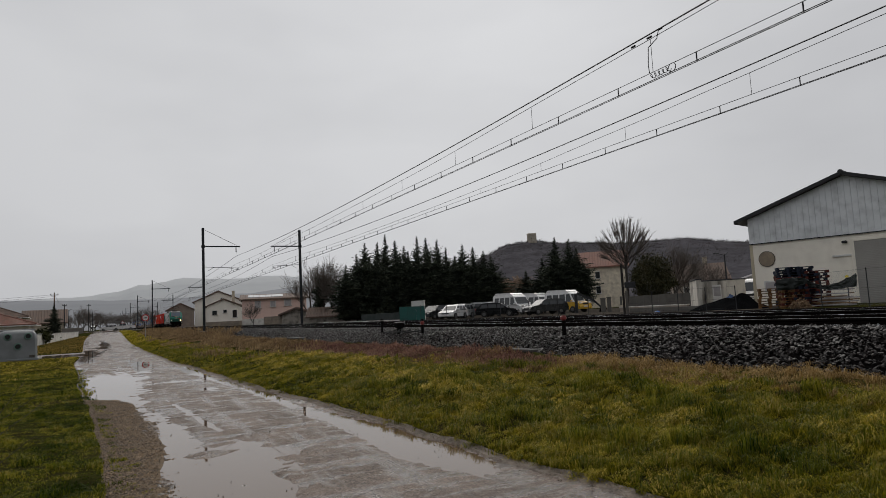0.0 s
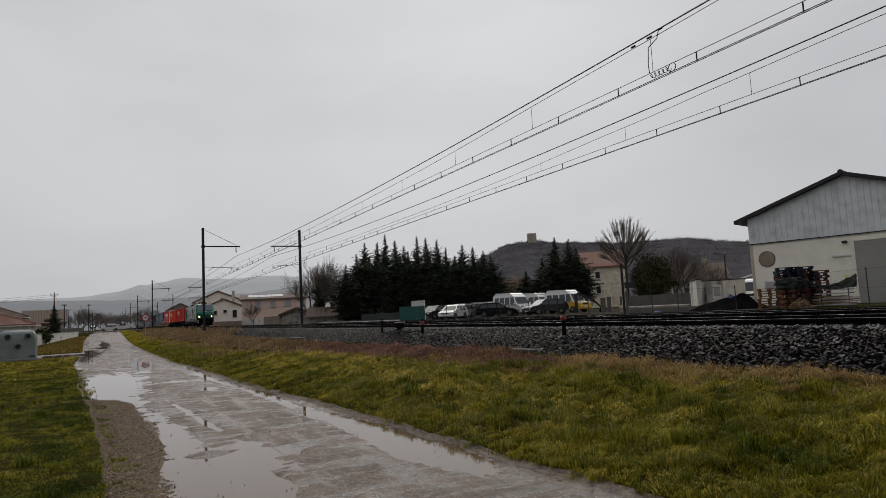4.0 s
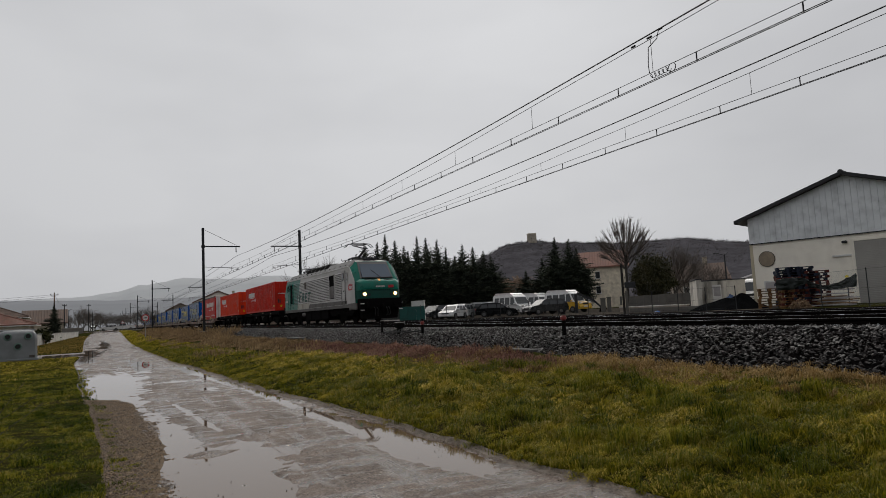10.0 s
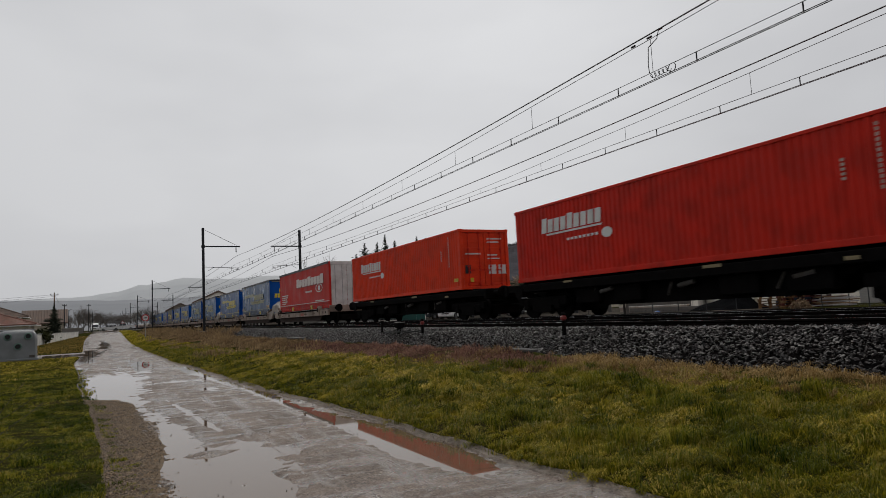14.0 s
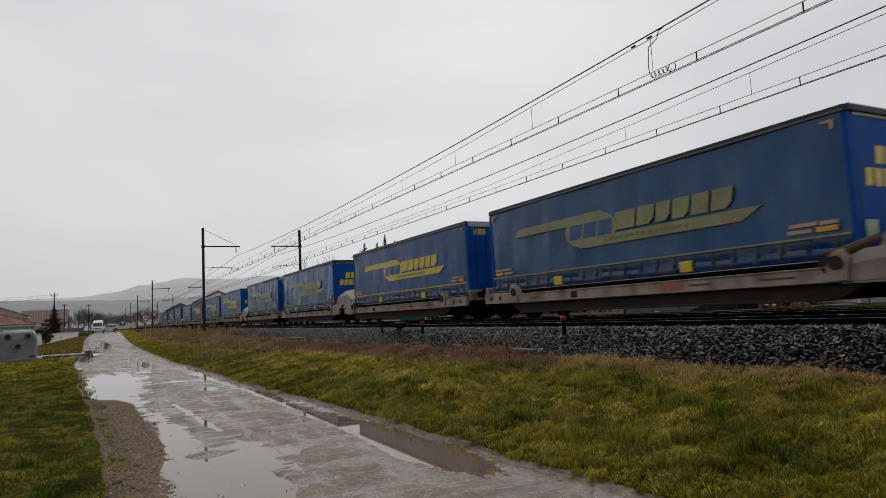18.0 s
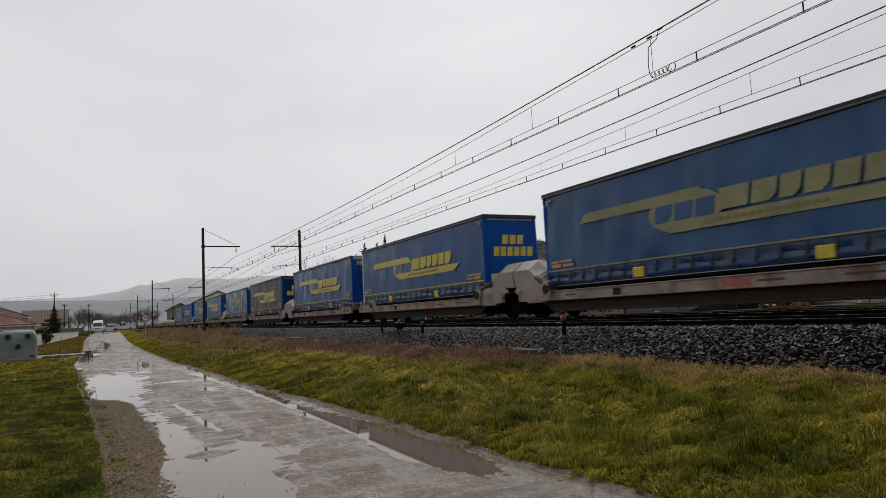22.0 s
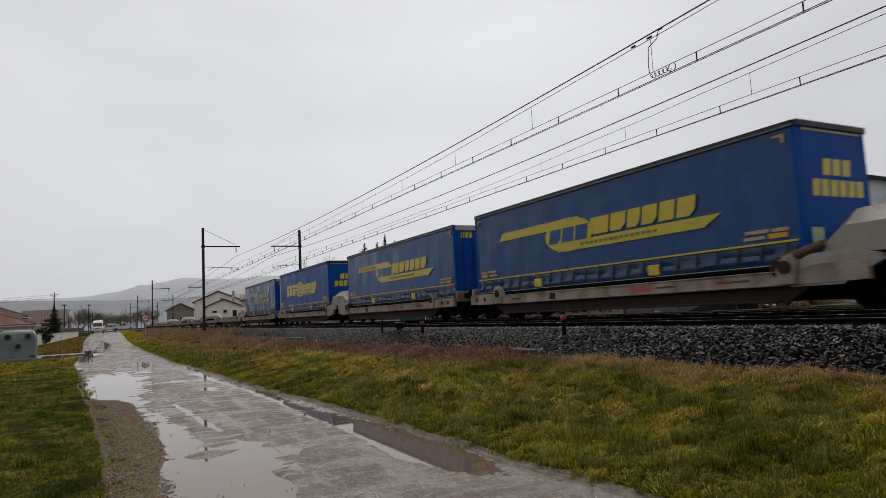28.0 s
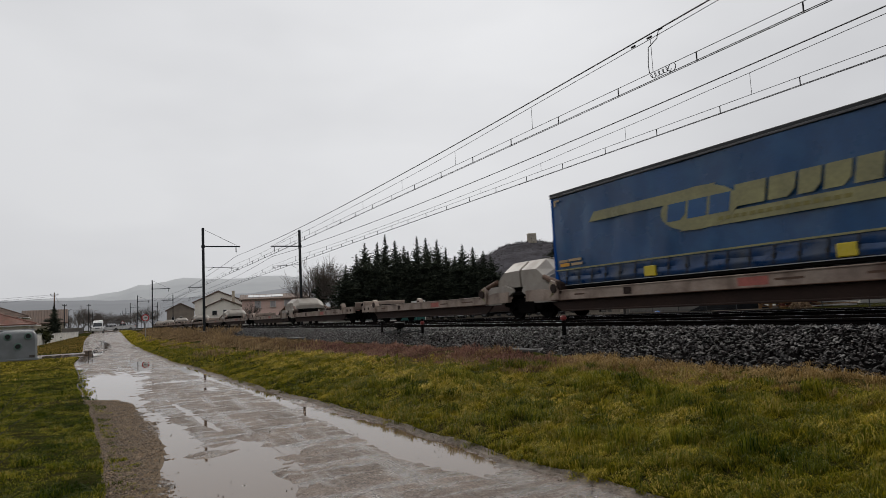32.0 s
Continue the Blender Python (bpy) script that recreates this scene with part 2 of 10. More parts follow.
# The lane: worn asphalt, sunk where water stands. Each hollow: middle x, y, half width, half length, depth, lean.
HOLLOWS = [(1.25, 7.15, 0.62, 1.35, 0.05, 0.0), (0.90, 9.5, 0.20, 0.7, 0.020, -0.1), (1.55, 8.5, 0.25, 0.35, 0.026, 0.0), (3.27, 6.75, 0.31, 1.0, 0.06, -0.02), (3.31, 8.5, 0.29, 1.15, 0.055, 0.0), (3.22, 10.5, 0.17, 1.0, 0.045, -0.06), (3.1, 14.3, 0.17, 1.8, 0.04, 0.0), (2.66, 22.5, 0.14, 4.5, 0.035, -0.045), (0.1, 21.3, 0.62, 3.8, 0.055, 0.0), (0.70, 13.0, 0.20, 3.6, 0.022, -0.075), (1.36, 12.6, 0.07, 3.2, 0.023, -0.07), (-1.5, 48, 0.75, 9, 0.05, 0.0), (0.88, 10.4, 0.18, 0.8, 0.035, 0.0), (1.2, 30, 0.3, 6, 0.028, 0.0), (-0.2, 72, 0.5, 14, 0.03, 0.0), (1.10, 8.75, 0.26, 0.19, -0.048, 0.0), (1.64, 7.05, 0.09, 0.26, -0.045, -0.15), (1.2, 6.85, 0.06, 0.06, -0.04, 0.0), (0.74, 8.2, 0.20, 0.55, 0.035, 0.0), (0.80, 9.2, 0.13, 0.5, 0.03, 0.0), (1.50, 9.0, 0.34, 0.16, 0.03, 0.0), (1.95, 8.3, 0.22, 0.3, 0.024, 0.0), (2.2, 17.5, 0.2, 0.35, 0.03, 0.0), (1.9, 20.5, 0.5, 0.3, 0.03, 0.0)]


def lane_z(x, y):
    r, lf = lane_right(y), lane_left(y)
    u = (x - lf) / (r - lf)
    z = 0.011 * noise.noise((x * 1.1, y * 0.22, 1.0)) + 0.009 * noise.noise((x * 2.6, y * 0.7, 2.0)) + 0.010 * noise.noise((x * 6, y * 3.6, 4.0)) + 0.008 * noise.noise((x * 15, y * 10, 6.0)) + (0.012 * noise.noise((x * 0.9, y * 3.4, 12.0)) + 0.010 * noise.noise((x * 0.45 + 0.25 * y, y * 1.7, 17.0))) * min(1.0, max(0.0, (y - 9) / 6))
    z += 0.007 - 0.0065 * min(1.0, max(0.0, (y - 13) / 6)) + 0.004 * math.sin(math.pi * min(1, max(0, u)))
    for hx, hy, a, b, d, lean in HOLLOWS:
        dy = y - hy
        if abs(dy) > 2.2 * b:
            continue
        dx = x - hx - lean * dy
        e = (dx / a) ** 2 + (dy / b) ** 2
        if e < 5:
            z -= d * math.exp(-e * 0.9) * (1 + 0.45 * noise.noise((x * 1.8, y * 1.2, 8.0)) + (0.7 * noise.noise((x * 1.6, y * 6.0, 19.0)) if y > 8.8 else 0.0))
    return z + rise(y)


def lane_rows(ys_, n):
    v, q = [], []
    for y in ys_:
        lf, r = lane_left(y) - 0.05, lane_right(y) + 0.05
        if y < 18:
            w = 0.05 * noise.noise((y * 2.1, 0.3, 0)) + 0.07 * noise.noise((y * 0.7, 5.3, 0))
        else:
            w = 0.12 * noise.noise((y * 0.4, 5.3, 0))
        for i in range(n + 1):
            x = lf + (r + w - lf) * i / n
            v.append((x, y, lane_z(x, y)))
    i = np.arange(len(v)).reshape(-1, n + 1)
    q = np.stack([i[:-1, :-1], i[:-1, 1:], i[1:, 1:], i[1:, :-1]], -1).reshape(-1, 4)
    return np.array(v), q


def asphalt():
    """Worn asphalt: grit, pale dried patches, and films of water that run along the lane."""
    m = mat("wet_worn_asphalt", (0.118, 0.090, 0.073), 0.6, 0, 0.34, 1.3, 70, 1.6, dirt=(0.20, 0.17, 0.145), dirt_amount=0.4, dirt_scale=9.0, spec=0.2)
    n, l = m.node_tree.nodes, m.node_tree.links
    p = n["Principled BSDF"]
    tc, mp = n.new("ShaderNodeTexCoord"), n.new("ShaderNodeMapping")
    mp.inputs["Scale"].default_value = (1.0, 0.14, 1.0)
    mp.inputs["Rotation"].default_value = (0, 0, 0.05)
    l.new(tc.outputs["Object"], mp.inputs[0])
    t = n.new("ShaderNodeTexNoise")
    t.inputs["Scale"].default_value, t.inputs["Detail"].default_value, t.inputs["Roughness"].default_value = 3.2, 10.0, 0.68
    l.new(mp.outputs[0], t.inputs["Vector"])
    wet = n.new("ShaderNodeMapRange")
    for k, x in enumerate((0.50, 0.66, 0.0, 1.0)):
        wet.inputs[k + 1].default_value = x
    l.new(t.outputs[0], wet.inputs[0])
    # thin films of water lying across the lane
    mp2 = n.new("ShaderNodeMapping")
    mp2.inputs["Scale"].default_value = (0.45, 2.2, 1.0)
    l.new(tc.outputs["Object"], mp2.inputs[0])
    t2 = n.new("ShaderNodeTexNoise")
    t2.inputs["Scale"].default_value, t2.inputs["Detail"].default_value, t2.inputs["Roughness"].default_value = 1.5, 8.0, 0.62
    l.new(mp2.outputs[0], t2.inputs["Vector"])
    film = n.new("ShaderNodeMapRange")
    for k, x in enumerate((0.505, 0.565, 0.0, 1.0)):
        film.inputs[k + 1].default_value = x
    l.new(t2.outputs[0], film.inputs[0])
    both = n.new("ShaderNodeMath")
    both.operation = "MAXIMUM"
    l.new(wet.outputs[0], both.inputs[0])
    l.new(film.outputs[0], both.inputs[1])
    wet = both
    ro = n.new("ShaderNodeMapRange")
    for k, x in enumerate((0.0, 1.0, 0.72, 0.09)):
        ro.inputs[k + 1].default_value = x
    l.new(wet.outputs[0], ro.inputs[0])
    l.new(ro.outputs[0], p.inputs["Roughness"])
    sh = n.new("ShaderNodeMapRange")
    for k, x in enumerate((0.0, 1.0, 0.2, 0.6)):
        sh.inputs[k + 1].default_value = x
    l.new(wet.outputs[0], sh.inputs[0])
    l.new(sh.outputs[0], p.inputs["Specular IOR Level"])
    src = p.inputs["Base Color"].links[0].from_socket
    # grit: pale and dark grains
    for size_, lo_, hi_ in ((46.0, 0.38, 1.75), (105.0, 0.42, 1.70)):
        g = n.new("ShaderNodeTexNoise")
        g.inputs["Scale"].default_value, g.inputs["Detail"].default_value, g.inputs["Roughness"].default_value = size_, 3.0, 0.7
        l.new(tc.outputs["Object"], g.inputs["Vector"])
        gr, gm = n.new("ShaderNodeMapRange"), n.new("ShaderNodeMixRGB")
        for k, x in enumerate((0.34, 0.66, lo_, hi_)):
            gr.inputs[k + 1].default_value = x
        l.new(g.outputs[0], gr.inputs[0])
        gm.blend_type, gm.inputs[0].default_value = "MULTIPLY", 1.0
        l.new(src, gm.inputs[1])
        l.new(gr.outputs[0], gm.inputs[2])
        src = gm.outputs[0]
    mx = n.new("ShaderNodeMixRGB")
    mx.blend_type, mx.inputs[2].default_value = "MULTIPLY", (0.55, 0.55, 0.56, 1)
    l.new(wet.outputs[0], mx.inputs[0])
    l.new(src, mx.inputs[1])
    l.new(mx.outputs[0], p.inputs["Base Color"])
    return m


M_ASPHALT = asphalt()
v, q = lane_rows(steps((-20, 3, 1.0), (3, 14, 0.045), (14, 30, 0.10), (30, 60, 0.35), (60, 140, 1.5), (140, 420, 20)), 104)
tagged(part("road", big_mesh("road", v, q, True), M_ASPHALT), "wet worn asphalt lane with puddles", "road", "", "structure")

M_WATER = plain("puddle_water", (0.12, 0.082, 0.054), 0.02)
M_WATER.node_tree.nodes["Principled BSDF"].inputs["IOR"].default_value = 1.4
rows_w = steps((-20, 0, 5), (0, 60, 2), (60, 150, 4))
v = np.array([(lane_left(y) + 0.02 + (lane_right(y) - lane_left(y)) * i / 4, y, -0.006 + rise(y)) for y in rows_w for i in range(5)])
i = np.arange(len(v)).reshape(-1, 5)
q = np.stack([i[:-1, :-1], i[:-1, 1:], i[1:, 1:], i[1:, :-1]], -1).reshape(-1, 4)
tagged(part("water", big_mesh("water", v, q), M_WATER), "shallow brownish rain puddle water on the lane", "water", "", "structure")

# Gravel shoulder between the grass and the asphalt
M_GRAVEL = mat("brown_gravel", (0.130, 0.092, 0.056), 0.85, 0, 0.45, 6, 70, 1.4, by="none", spec=0.2)
pts = [(0.09, 4.0), (0.08, 8.0), (-0.08, 12.0), (-0.22, 14.7), (-0.42, 17.2), (0.3, 16.2), (0.52, 15.2), (0.55, 13.4), (0.65, 11.8), (0.70, 9.3), (0.56, 8.05), (0.52, 7.6), (0.68, 4.0)]
b = Build()
ys_ = [4 + 0.25 * i for i in range(53)]
left = sorted([(y, x) for x, y in pts[:5]])
right = sorted([(y, x) for x, y in pts[4:]])
gv = []
for y in ys_:
    a, c = lerp_table(left, y) - 0.14, lerp_table(right, y) + 0.06 * noise.noise((y * 3.1, 2.2, 0)) + 0.03 * noise.noise((y * 9, 4.2, 0))
    for i in range(7):
        x = a + (c - a) * i / 6
        gv.append((x, y, 0.030 - 0.041 * (i / 6) ** 3 - (0.020 if i == 0 else 0.0) + 0.012 * noise.noise((x * 4, y * 4, 0))))
i = np.arange(len(gv)).reshape(-1, 7)
q = np.stack([i[:-1, :-1], i[:-1, 1:], i[1:, 1:], i[1:, :-1]], -1).reshape(-1, 4)
tagged(part("gravel_shoulder", big_mesh("gravel_shoulder", np.array(gv), q, True), M_GRAVEL), "brown gravel shoulder beside the lane", "gravel", "", "structure")

# Pale grit along the other edge of the lane
M_GRIT = mat("pale_road_grit", (0.145, 0.120, 0.098), 0.9, 0, 0.5, 5, 55, 1.8, spec=0.1, dirt=(0.26, 0.23, 0.20), dirt_amount=0.4, dirt_scale=30)
gv = []
ys_ = steps((2.0, 30, 0.12), (30, 60, 0.5))
for y in ys_:
    r = lane_right(y)
    a, c = r - 0.03 + 0.12 * noise.noise((y * 1.7, 7.7, 0)) + 0.05 * noise.noise((y * 6, 3.7, 0)), r + 0.12
    for i in range(7):
        x = a + (c - a) * i / 6
        gv.append((x, y, max(lane_z(min(x, r), y) * (1 - i / 6) + 0.014 * min(1, i), ground_z(x, y) + 0.006 if x > r + 0.06 else -1.0) + 0.010 * noise.noise((x * 9, y * 9, 0)) - (0.012 if i == 0 else 0) - (0.05 if i == 6 else 0)))
i = np.arange(len(gv)).reshape(-1, 7)
q = np.stack([i[:-1, :-1], i[:-1, 1:], i[1:, 1:], i[1:, :-1]], -1).reshape(-1, 4)
tagged(part("gravel_edge", big_mesh("gravel_edge", np.array(gv), q, True), M_GRIT), "pale grit along the edge of the lane", "gravel", "", "structure")


# ---- loose stuff: stones and grass ----
def scatter_stones(name, spots, sizes, material, label):
    """Angular broken stones, one island each."""
    rng = np.random.default_rng(5)
    t = (1 + 5 ** 0.5) / 2
    ico = np.array([(-1, t, 0), (1, t, 0), (-1, -t, 0), (1, -t, 0), (0, -1, t), (0, 1, t), (0, -1, -t), (0, 1, -t), (t, 0, -1), (t, 0, 1), (-t, 0, -1), (-t, 0, 1)]) / 1.9
    fc = np.array([(0, 11, 5), (0, 5, 1), (0, 1, 7), (0, 7, 10), (0, 10, 11), (1, 5, 9), (5, 11, 4), (11, 10, 2), (10, 7, 6), (7, 1, 8), (3, 9, 4), (3, 4, 2), (3, 2, 6), (3, 6, 8), (3, 8, 9), (4, 9, 5), (2, 4, 11), (6, 2, 10), (8, 6, 7), (9, 8, 1)])
    n = len(spots)
    shape = ico[None] * (1 + rng.uniform(-0.38, 0.38, (n, 12, 1)))
    shape = shape * rng.uniform((0.85, 0.5, 0.3), (1.6, 0.9, 0.62), (n, 3))[:, None, :]
    a, e = rng.uniform(0, 6.28, n), rng.normal(0, 0.5, n)
    ca, sa, ce, se = np.cos(a), np.sin(a), np.cos(e), np.sin(e)
    x, y, z = shape[..., 0], shape[..., 1], shape[..., 2]
    x, z = x * ce[:, None] - z * se[:, None], x * se[:, None] + z * ce[:, None]
    x, y = x * ca[:, None] - y * sa[:, None], x * sa[:, None] + y * ca[:, None]
    v = np.stack([x, y, z], -1) * np.asarray(sizes)[:, None, None] + np.asarray(spots)[:, None, :]
    f = fc[None] + 12 * np.arange(n)[:, None, None]
    ob = part(name, big_mesh(name, v.reshape(-1, 3), f.reshape(-1, 3)), material)
    return tagged(ob, label, "stones", "", "stuff")


def blades(name, spots, lengths, widths, material, label, lean=0.5, category="grass"):
    """Bent blades of two joints, one island each."""
    rng = np.random.default_rng(8)
    n = len(spots)
    sp = np.asarray(spots)
    # blades lie in small clumps that share a lean and a height
    cs = max(0.11, 17 * float(np.mean(widths)))
    cx, cy = np.floor(sp[:, 0] / cs + 0.5 * np.sin(sp[:, 1] * 0.9 / cs)), np.floor(sp[:, 1] / cs + 0.5 * np.sin(sp[:, 0] * 0.7 / cs))
    h1 = np.abs(np.sin(cx * 12.9898 + cy * 78.233) * 43758.5453) % 1.0
    h2 = np.abs(np.sin(cx * 39.425 + cy * 11.135) * 24634.6345) % 1.0
    a = rng.normal(0, 0.65, n) + 6.283 * h1
    lengths = np.asarray(lengths) * (0.5 + 1.0 * h2 ** 1.5)
    out = np.stack([np.cos(a), np.sin(a), np.zeros(n)], -1)
    side = np.stack([-np.sin(a), np.cos(a), np.zeros(n)], -1)
    L, w = np.asarray(lengths)[:, None], np.asarray(widths)[:, None]
    k = np.clip(rng.normal(lean, 0.3, n), 0.05, 1.5)[:, None]
    up = np.array([0, 0, 1.0])
    base = np.asarray(spots) - up * 0.01
    mid = base + L * (0.55 * up + 0.28 * k * out)
    tip = base + L * ((0.95 - 0.5 * k) * up + 0.85 * k * out)
    v = np.stack([base - side * w, base + side * w, mid - side * w * 0.8, mid + side * w * 0.8, tip], 1)
    f = np.array([(0, 1, 3), (0, 3, 2), (2, 3, 4)])[None] + 5 * np.arange(n)[:, None, None]
    ob = part(name, big_mesh(name, v.reshape(-1, 3), f.reshape(-1, 3)), material)
    return tagged(ob, label, category, "", "stuff")


def spots_in(n, x0, x1, y0, y1, f, keep=None, seed=1):
    rng = np.random.default_rng(seed)
    x, y = rng.uniform(x0, x1, n), rng.uniform(y0, y1, n)
    out = []
    for px, py in zip(x, y):
        if keep is None or keep(px, py):
            out.append((px, py, f(px, py)))
    return np.array(out)
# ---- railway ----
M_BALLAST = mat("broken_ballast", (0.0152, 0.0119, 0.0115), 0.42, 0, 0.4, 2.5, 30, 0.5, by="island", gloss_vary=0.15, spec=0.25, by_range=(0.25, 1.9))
# bed darker than its stones: the shade in their gaps is in the colour
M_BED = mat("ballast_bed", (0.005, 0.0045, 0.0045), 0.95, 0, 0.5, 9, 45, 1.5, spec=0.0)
M_SLEEPER = mat("dark_sleeper", (0.018, 0.016, 0.015), 0.9, 0, 0.3, 3, 30, 0.4, by="object", spec=0.05)


def crown(y):
    return RAIL - 0.065


def bed_profile(y):
    t = toe_z(y)
    return [(7.2, t - 0.22), (7.62, t - 0.03), (8.05, (t + crown(y)) / 2 + 0.03), (8.42, crown(y) - 0.02), (8.8, crown(y) - 0.02), (9.15, RAIL - 0.17), (NEAR - 0.9, RAIL - 0.21), (NEAR + 0.9, RAIL - 0.21),
            (12.5, RAIL - 0.20), (FAR - 0.9, RAIL - 0.21), (FAR + 0.9, RAIL - 0.21), (16.3, RAIL - 0.12), (17.5, RAIL - 0.03), (18.2, RAIL - 0.03), (19.0, RAIL - 0.5)]


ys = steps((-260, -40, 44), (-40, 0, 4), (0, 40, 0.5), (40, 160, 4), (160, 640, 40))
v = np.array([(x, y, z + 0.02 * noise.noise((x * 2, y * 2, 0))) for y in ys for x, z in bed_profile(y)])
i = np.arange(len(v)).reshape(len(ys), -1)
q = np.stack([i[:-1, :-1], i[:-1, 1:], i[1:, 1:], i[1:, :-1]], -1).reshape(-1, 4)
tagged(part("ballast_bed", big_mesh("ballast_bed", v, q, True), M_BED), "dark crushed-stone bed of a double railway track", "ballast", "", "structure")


def bed_z(x, y):
    pr = bed_profile(y)
    for (a, u), (b_, w) in zip(pr, pr[1:]):
        if x <= b_:
            return u + (w - u) * max(0, (x - a)) / (b_ - a)
    return pr[-1][1]


rng = np.random.default_rng(3)
s1 = spots_in(21000, 7.35, 9.25, 1.0, 15, lambda x, y: bed_z(x, y) + 0.012 + 0.02 * noise.noise((x * 9, y * 9, 1.0)), seed=11)
s2 = spots_in(15000, 7.40, 9.2, 15, 32, lambda x, y: bed_z(x, y) + 0.015, seed=12)
s3 = spots_in(8000, 7.5, 9.1, 32, 75, lambda x, y: bed_z(x, y) + 0.02, seed=13)
s4 = spots_in(3000, 11.4, 13.7, 4, 40, lambda x, y: bed_z(x, y) + 0.01, seed=14)
spots = np.concatenate([s1, s2, s3, s4])
size = np.concatenate([rng.uniform(0.017, 0.036, len(s1)), rng.uniform(0.020, 0.039, len(s2)), rng.uniform(0.034, 0.06, len(s3)), rng.uniform(0.03, 0.05, len(s4))])
scatter_stones("ballast_stones", spots, size, M_BALLAST, "dark grey broken ballast stones along the track")

RAIL_RING = [(-0.036, 0), (-0.036, -0.03), (-0.01, -0.05), (-0.01, -0.14), (-0.07, -0.155), (-0.07, -0.17), (0.07, -0.17), (0.07, -0.155), (0.01, -0.14), (0.01, -0.05), (0.036, -0.03), (0.036, 0)]
# near black: the shadow behind the ballast crown is put into this colour
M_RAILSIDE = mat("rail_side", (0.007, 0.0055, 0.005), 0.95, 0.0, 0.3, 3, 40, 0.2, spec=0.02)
for x0, who in ((NEAR, "nearer"), (FAR, "farther")):
    track = thing("track", "steel railway track on dark sleepers, the %s of two" % who, "railway track", pose(x0, 0, RAIL), "tracks", "structure")
    for s in (-1, 1):
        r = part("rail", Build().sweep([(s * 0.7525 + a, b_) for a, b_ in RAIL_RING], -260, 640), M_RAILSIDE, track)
        part("running_surface", Build().box(s * 0.7525 - 0.03, s * 0.7525 + 0.03, -260, 640, 0.001, 0.004), M_RAILTOP, r, "bright worn running surface")
    sleeper = Build().box(-1.28, 1.28, -0.13, 0.13, -0.30, -0.17, 0.02).mesh("sleeper")
    clip = Build()
    for s in (-1, 1):
        for d in (-1, 1):
            x = s * 0.7525 + d * 0.085
            clip.pipe([(x, -0.06, -0.165), (x + d * 0.03, -0.04, -0.12), (x + d * 0.045, 0.0, -0.085), (x + d * 0.07, 0.04, -0.11), (x + d * 0.06, 0.07, -0.165)], 0.009, 5)
    clip = clip.mesh("fastening")
    for k in range(150):
        y = -6 + 0.6 * k
        sl = part("sleeper", sleeper, M_SLEEPER, track, "", False, pose(0, y, 0))
        if k < 70 and x0 == NEAR:
            part("fastening", clip, M_GALV, sl, "pale curved spring clips")


# Poles with cantilevers; s = 1 puts the arm to the right, towards the tracks.
def catenary_pole(x, y, s, top, reach, dz=0.0):
    ground = 0.9 if s > 0 else RAIL - 0.5
    po = thing("catenary_pole", "black steel catenary pole with a bracket arm beside the track", "catenary pole", pose(x, y, 0), "catenary poles")
    h = top
    # two channels with lacing
    post = Build().box(-0.10, 0.10, -0.14, -0.10, ground, h, 0.008).box(-0.10, 0.10, 0.10, 0.14, ground, h, 0.008).box(-0.03, 0.03, -0.10, 0.10, ground, h)
    part("post", post, M_POLE, po)
    part("footing", Build().box(-0.3, 0.3, -0.3, 0.3, ground - 0.5, ground + 0.12, 0.03), M_CONCRETE, po, "concrete footing")
    z = h - 1.65 + dz
    part("bracket_arm", Build().box(-0.1 if s > 0 else -reach, reach if s > 0 else 0.1, -0.06, 0.06, z - 0.055, z + 0.055, 0.01), M_POLE, po)
    part("tie_rod", Build().rod((0, 0, h - 0.08), (s * (reach - 0.3), 0, z + 0.1), 0.018), M_POLE, po)
    xi = s * (reach - 0.35)
    ins = Build()
    for k in range(5):
        ins.rod((xi, 0, z - 0.10 - 0.09 * k), (xi, 0, z - 0.14 - 0.09 * k), 0.07, 0.05, 10)
    ins.rod((xi, 0, z - 0.07), (xi, 0, z - 0.62), 0.02)
    part("insulator", ins, M_STEEL_DARK, po, "dark ribbed insulator", True)
    zr = z - 1.95
    reg = Build().rod((s * 0.1, 0, zr + 0.10), (s * (reach - 0.15), 0, zr - 0.02), 0.022).rod((s * 0.9, 0, zr + 0.06), (s * 0.35, 0, zr - 0.28), 0.018).rod((s * (reach - 0.15), 0, zr), (s * (reach - 0.35), 0, zr - 0.28), 0.018).rod((s * (reach - 1.1), 0, zr + 0.02), (s * (reach - 0.1), 0, zr - 0.22), 0.015)
    part("steady_arm", reg, M_POLE, po)
    part("clamp", Build().box(-0.16, 0.16, -0.17, 0.17, h - 1.75, h - 1.55, 0.01), M_POLE, po)
    return po


POLE_Y = [61.2, 136.0, 205.0, 272.0, 340.0, 410.0, 480.0, 550.0]
for k, y in enumerate(POLE_Y):
    catenary_pole(7.6, y, 1, EYE + 8.6 + 0.004 * (y - 61), 3.2)
    yf = y + 3.2
    catenary_pole(17.2, yf, -1, EYE + 9.0 + 0.002 * (y - 61), 2.9)


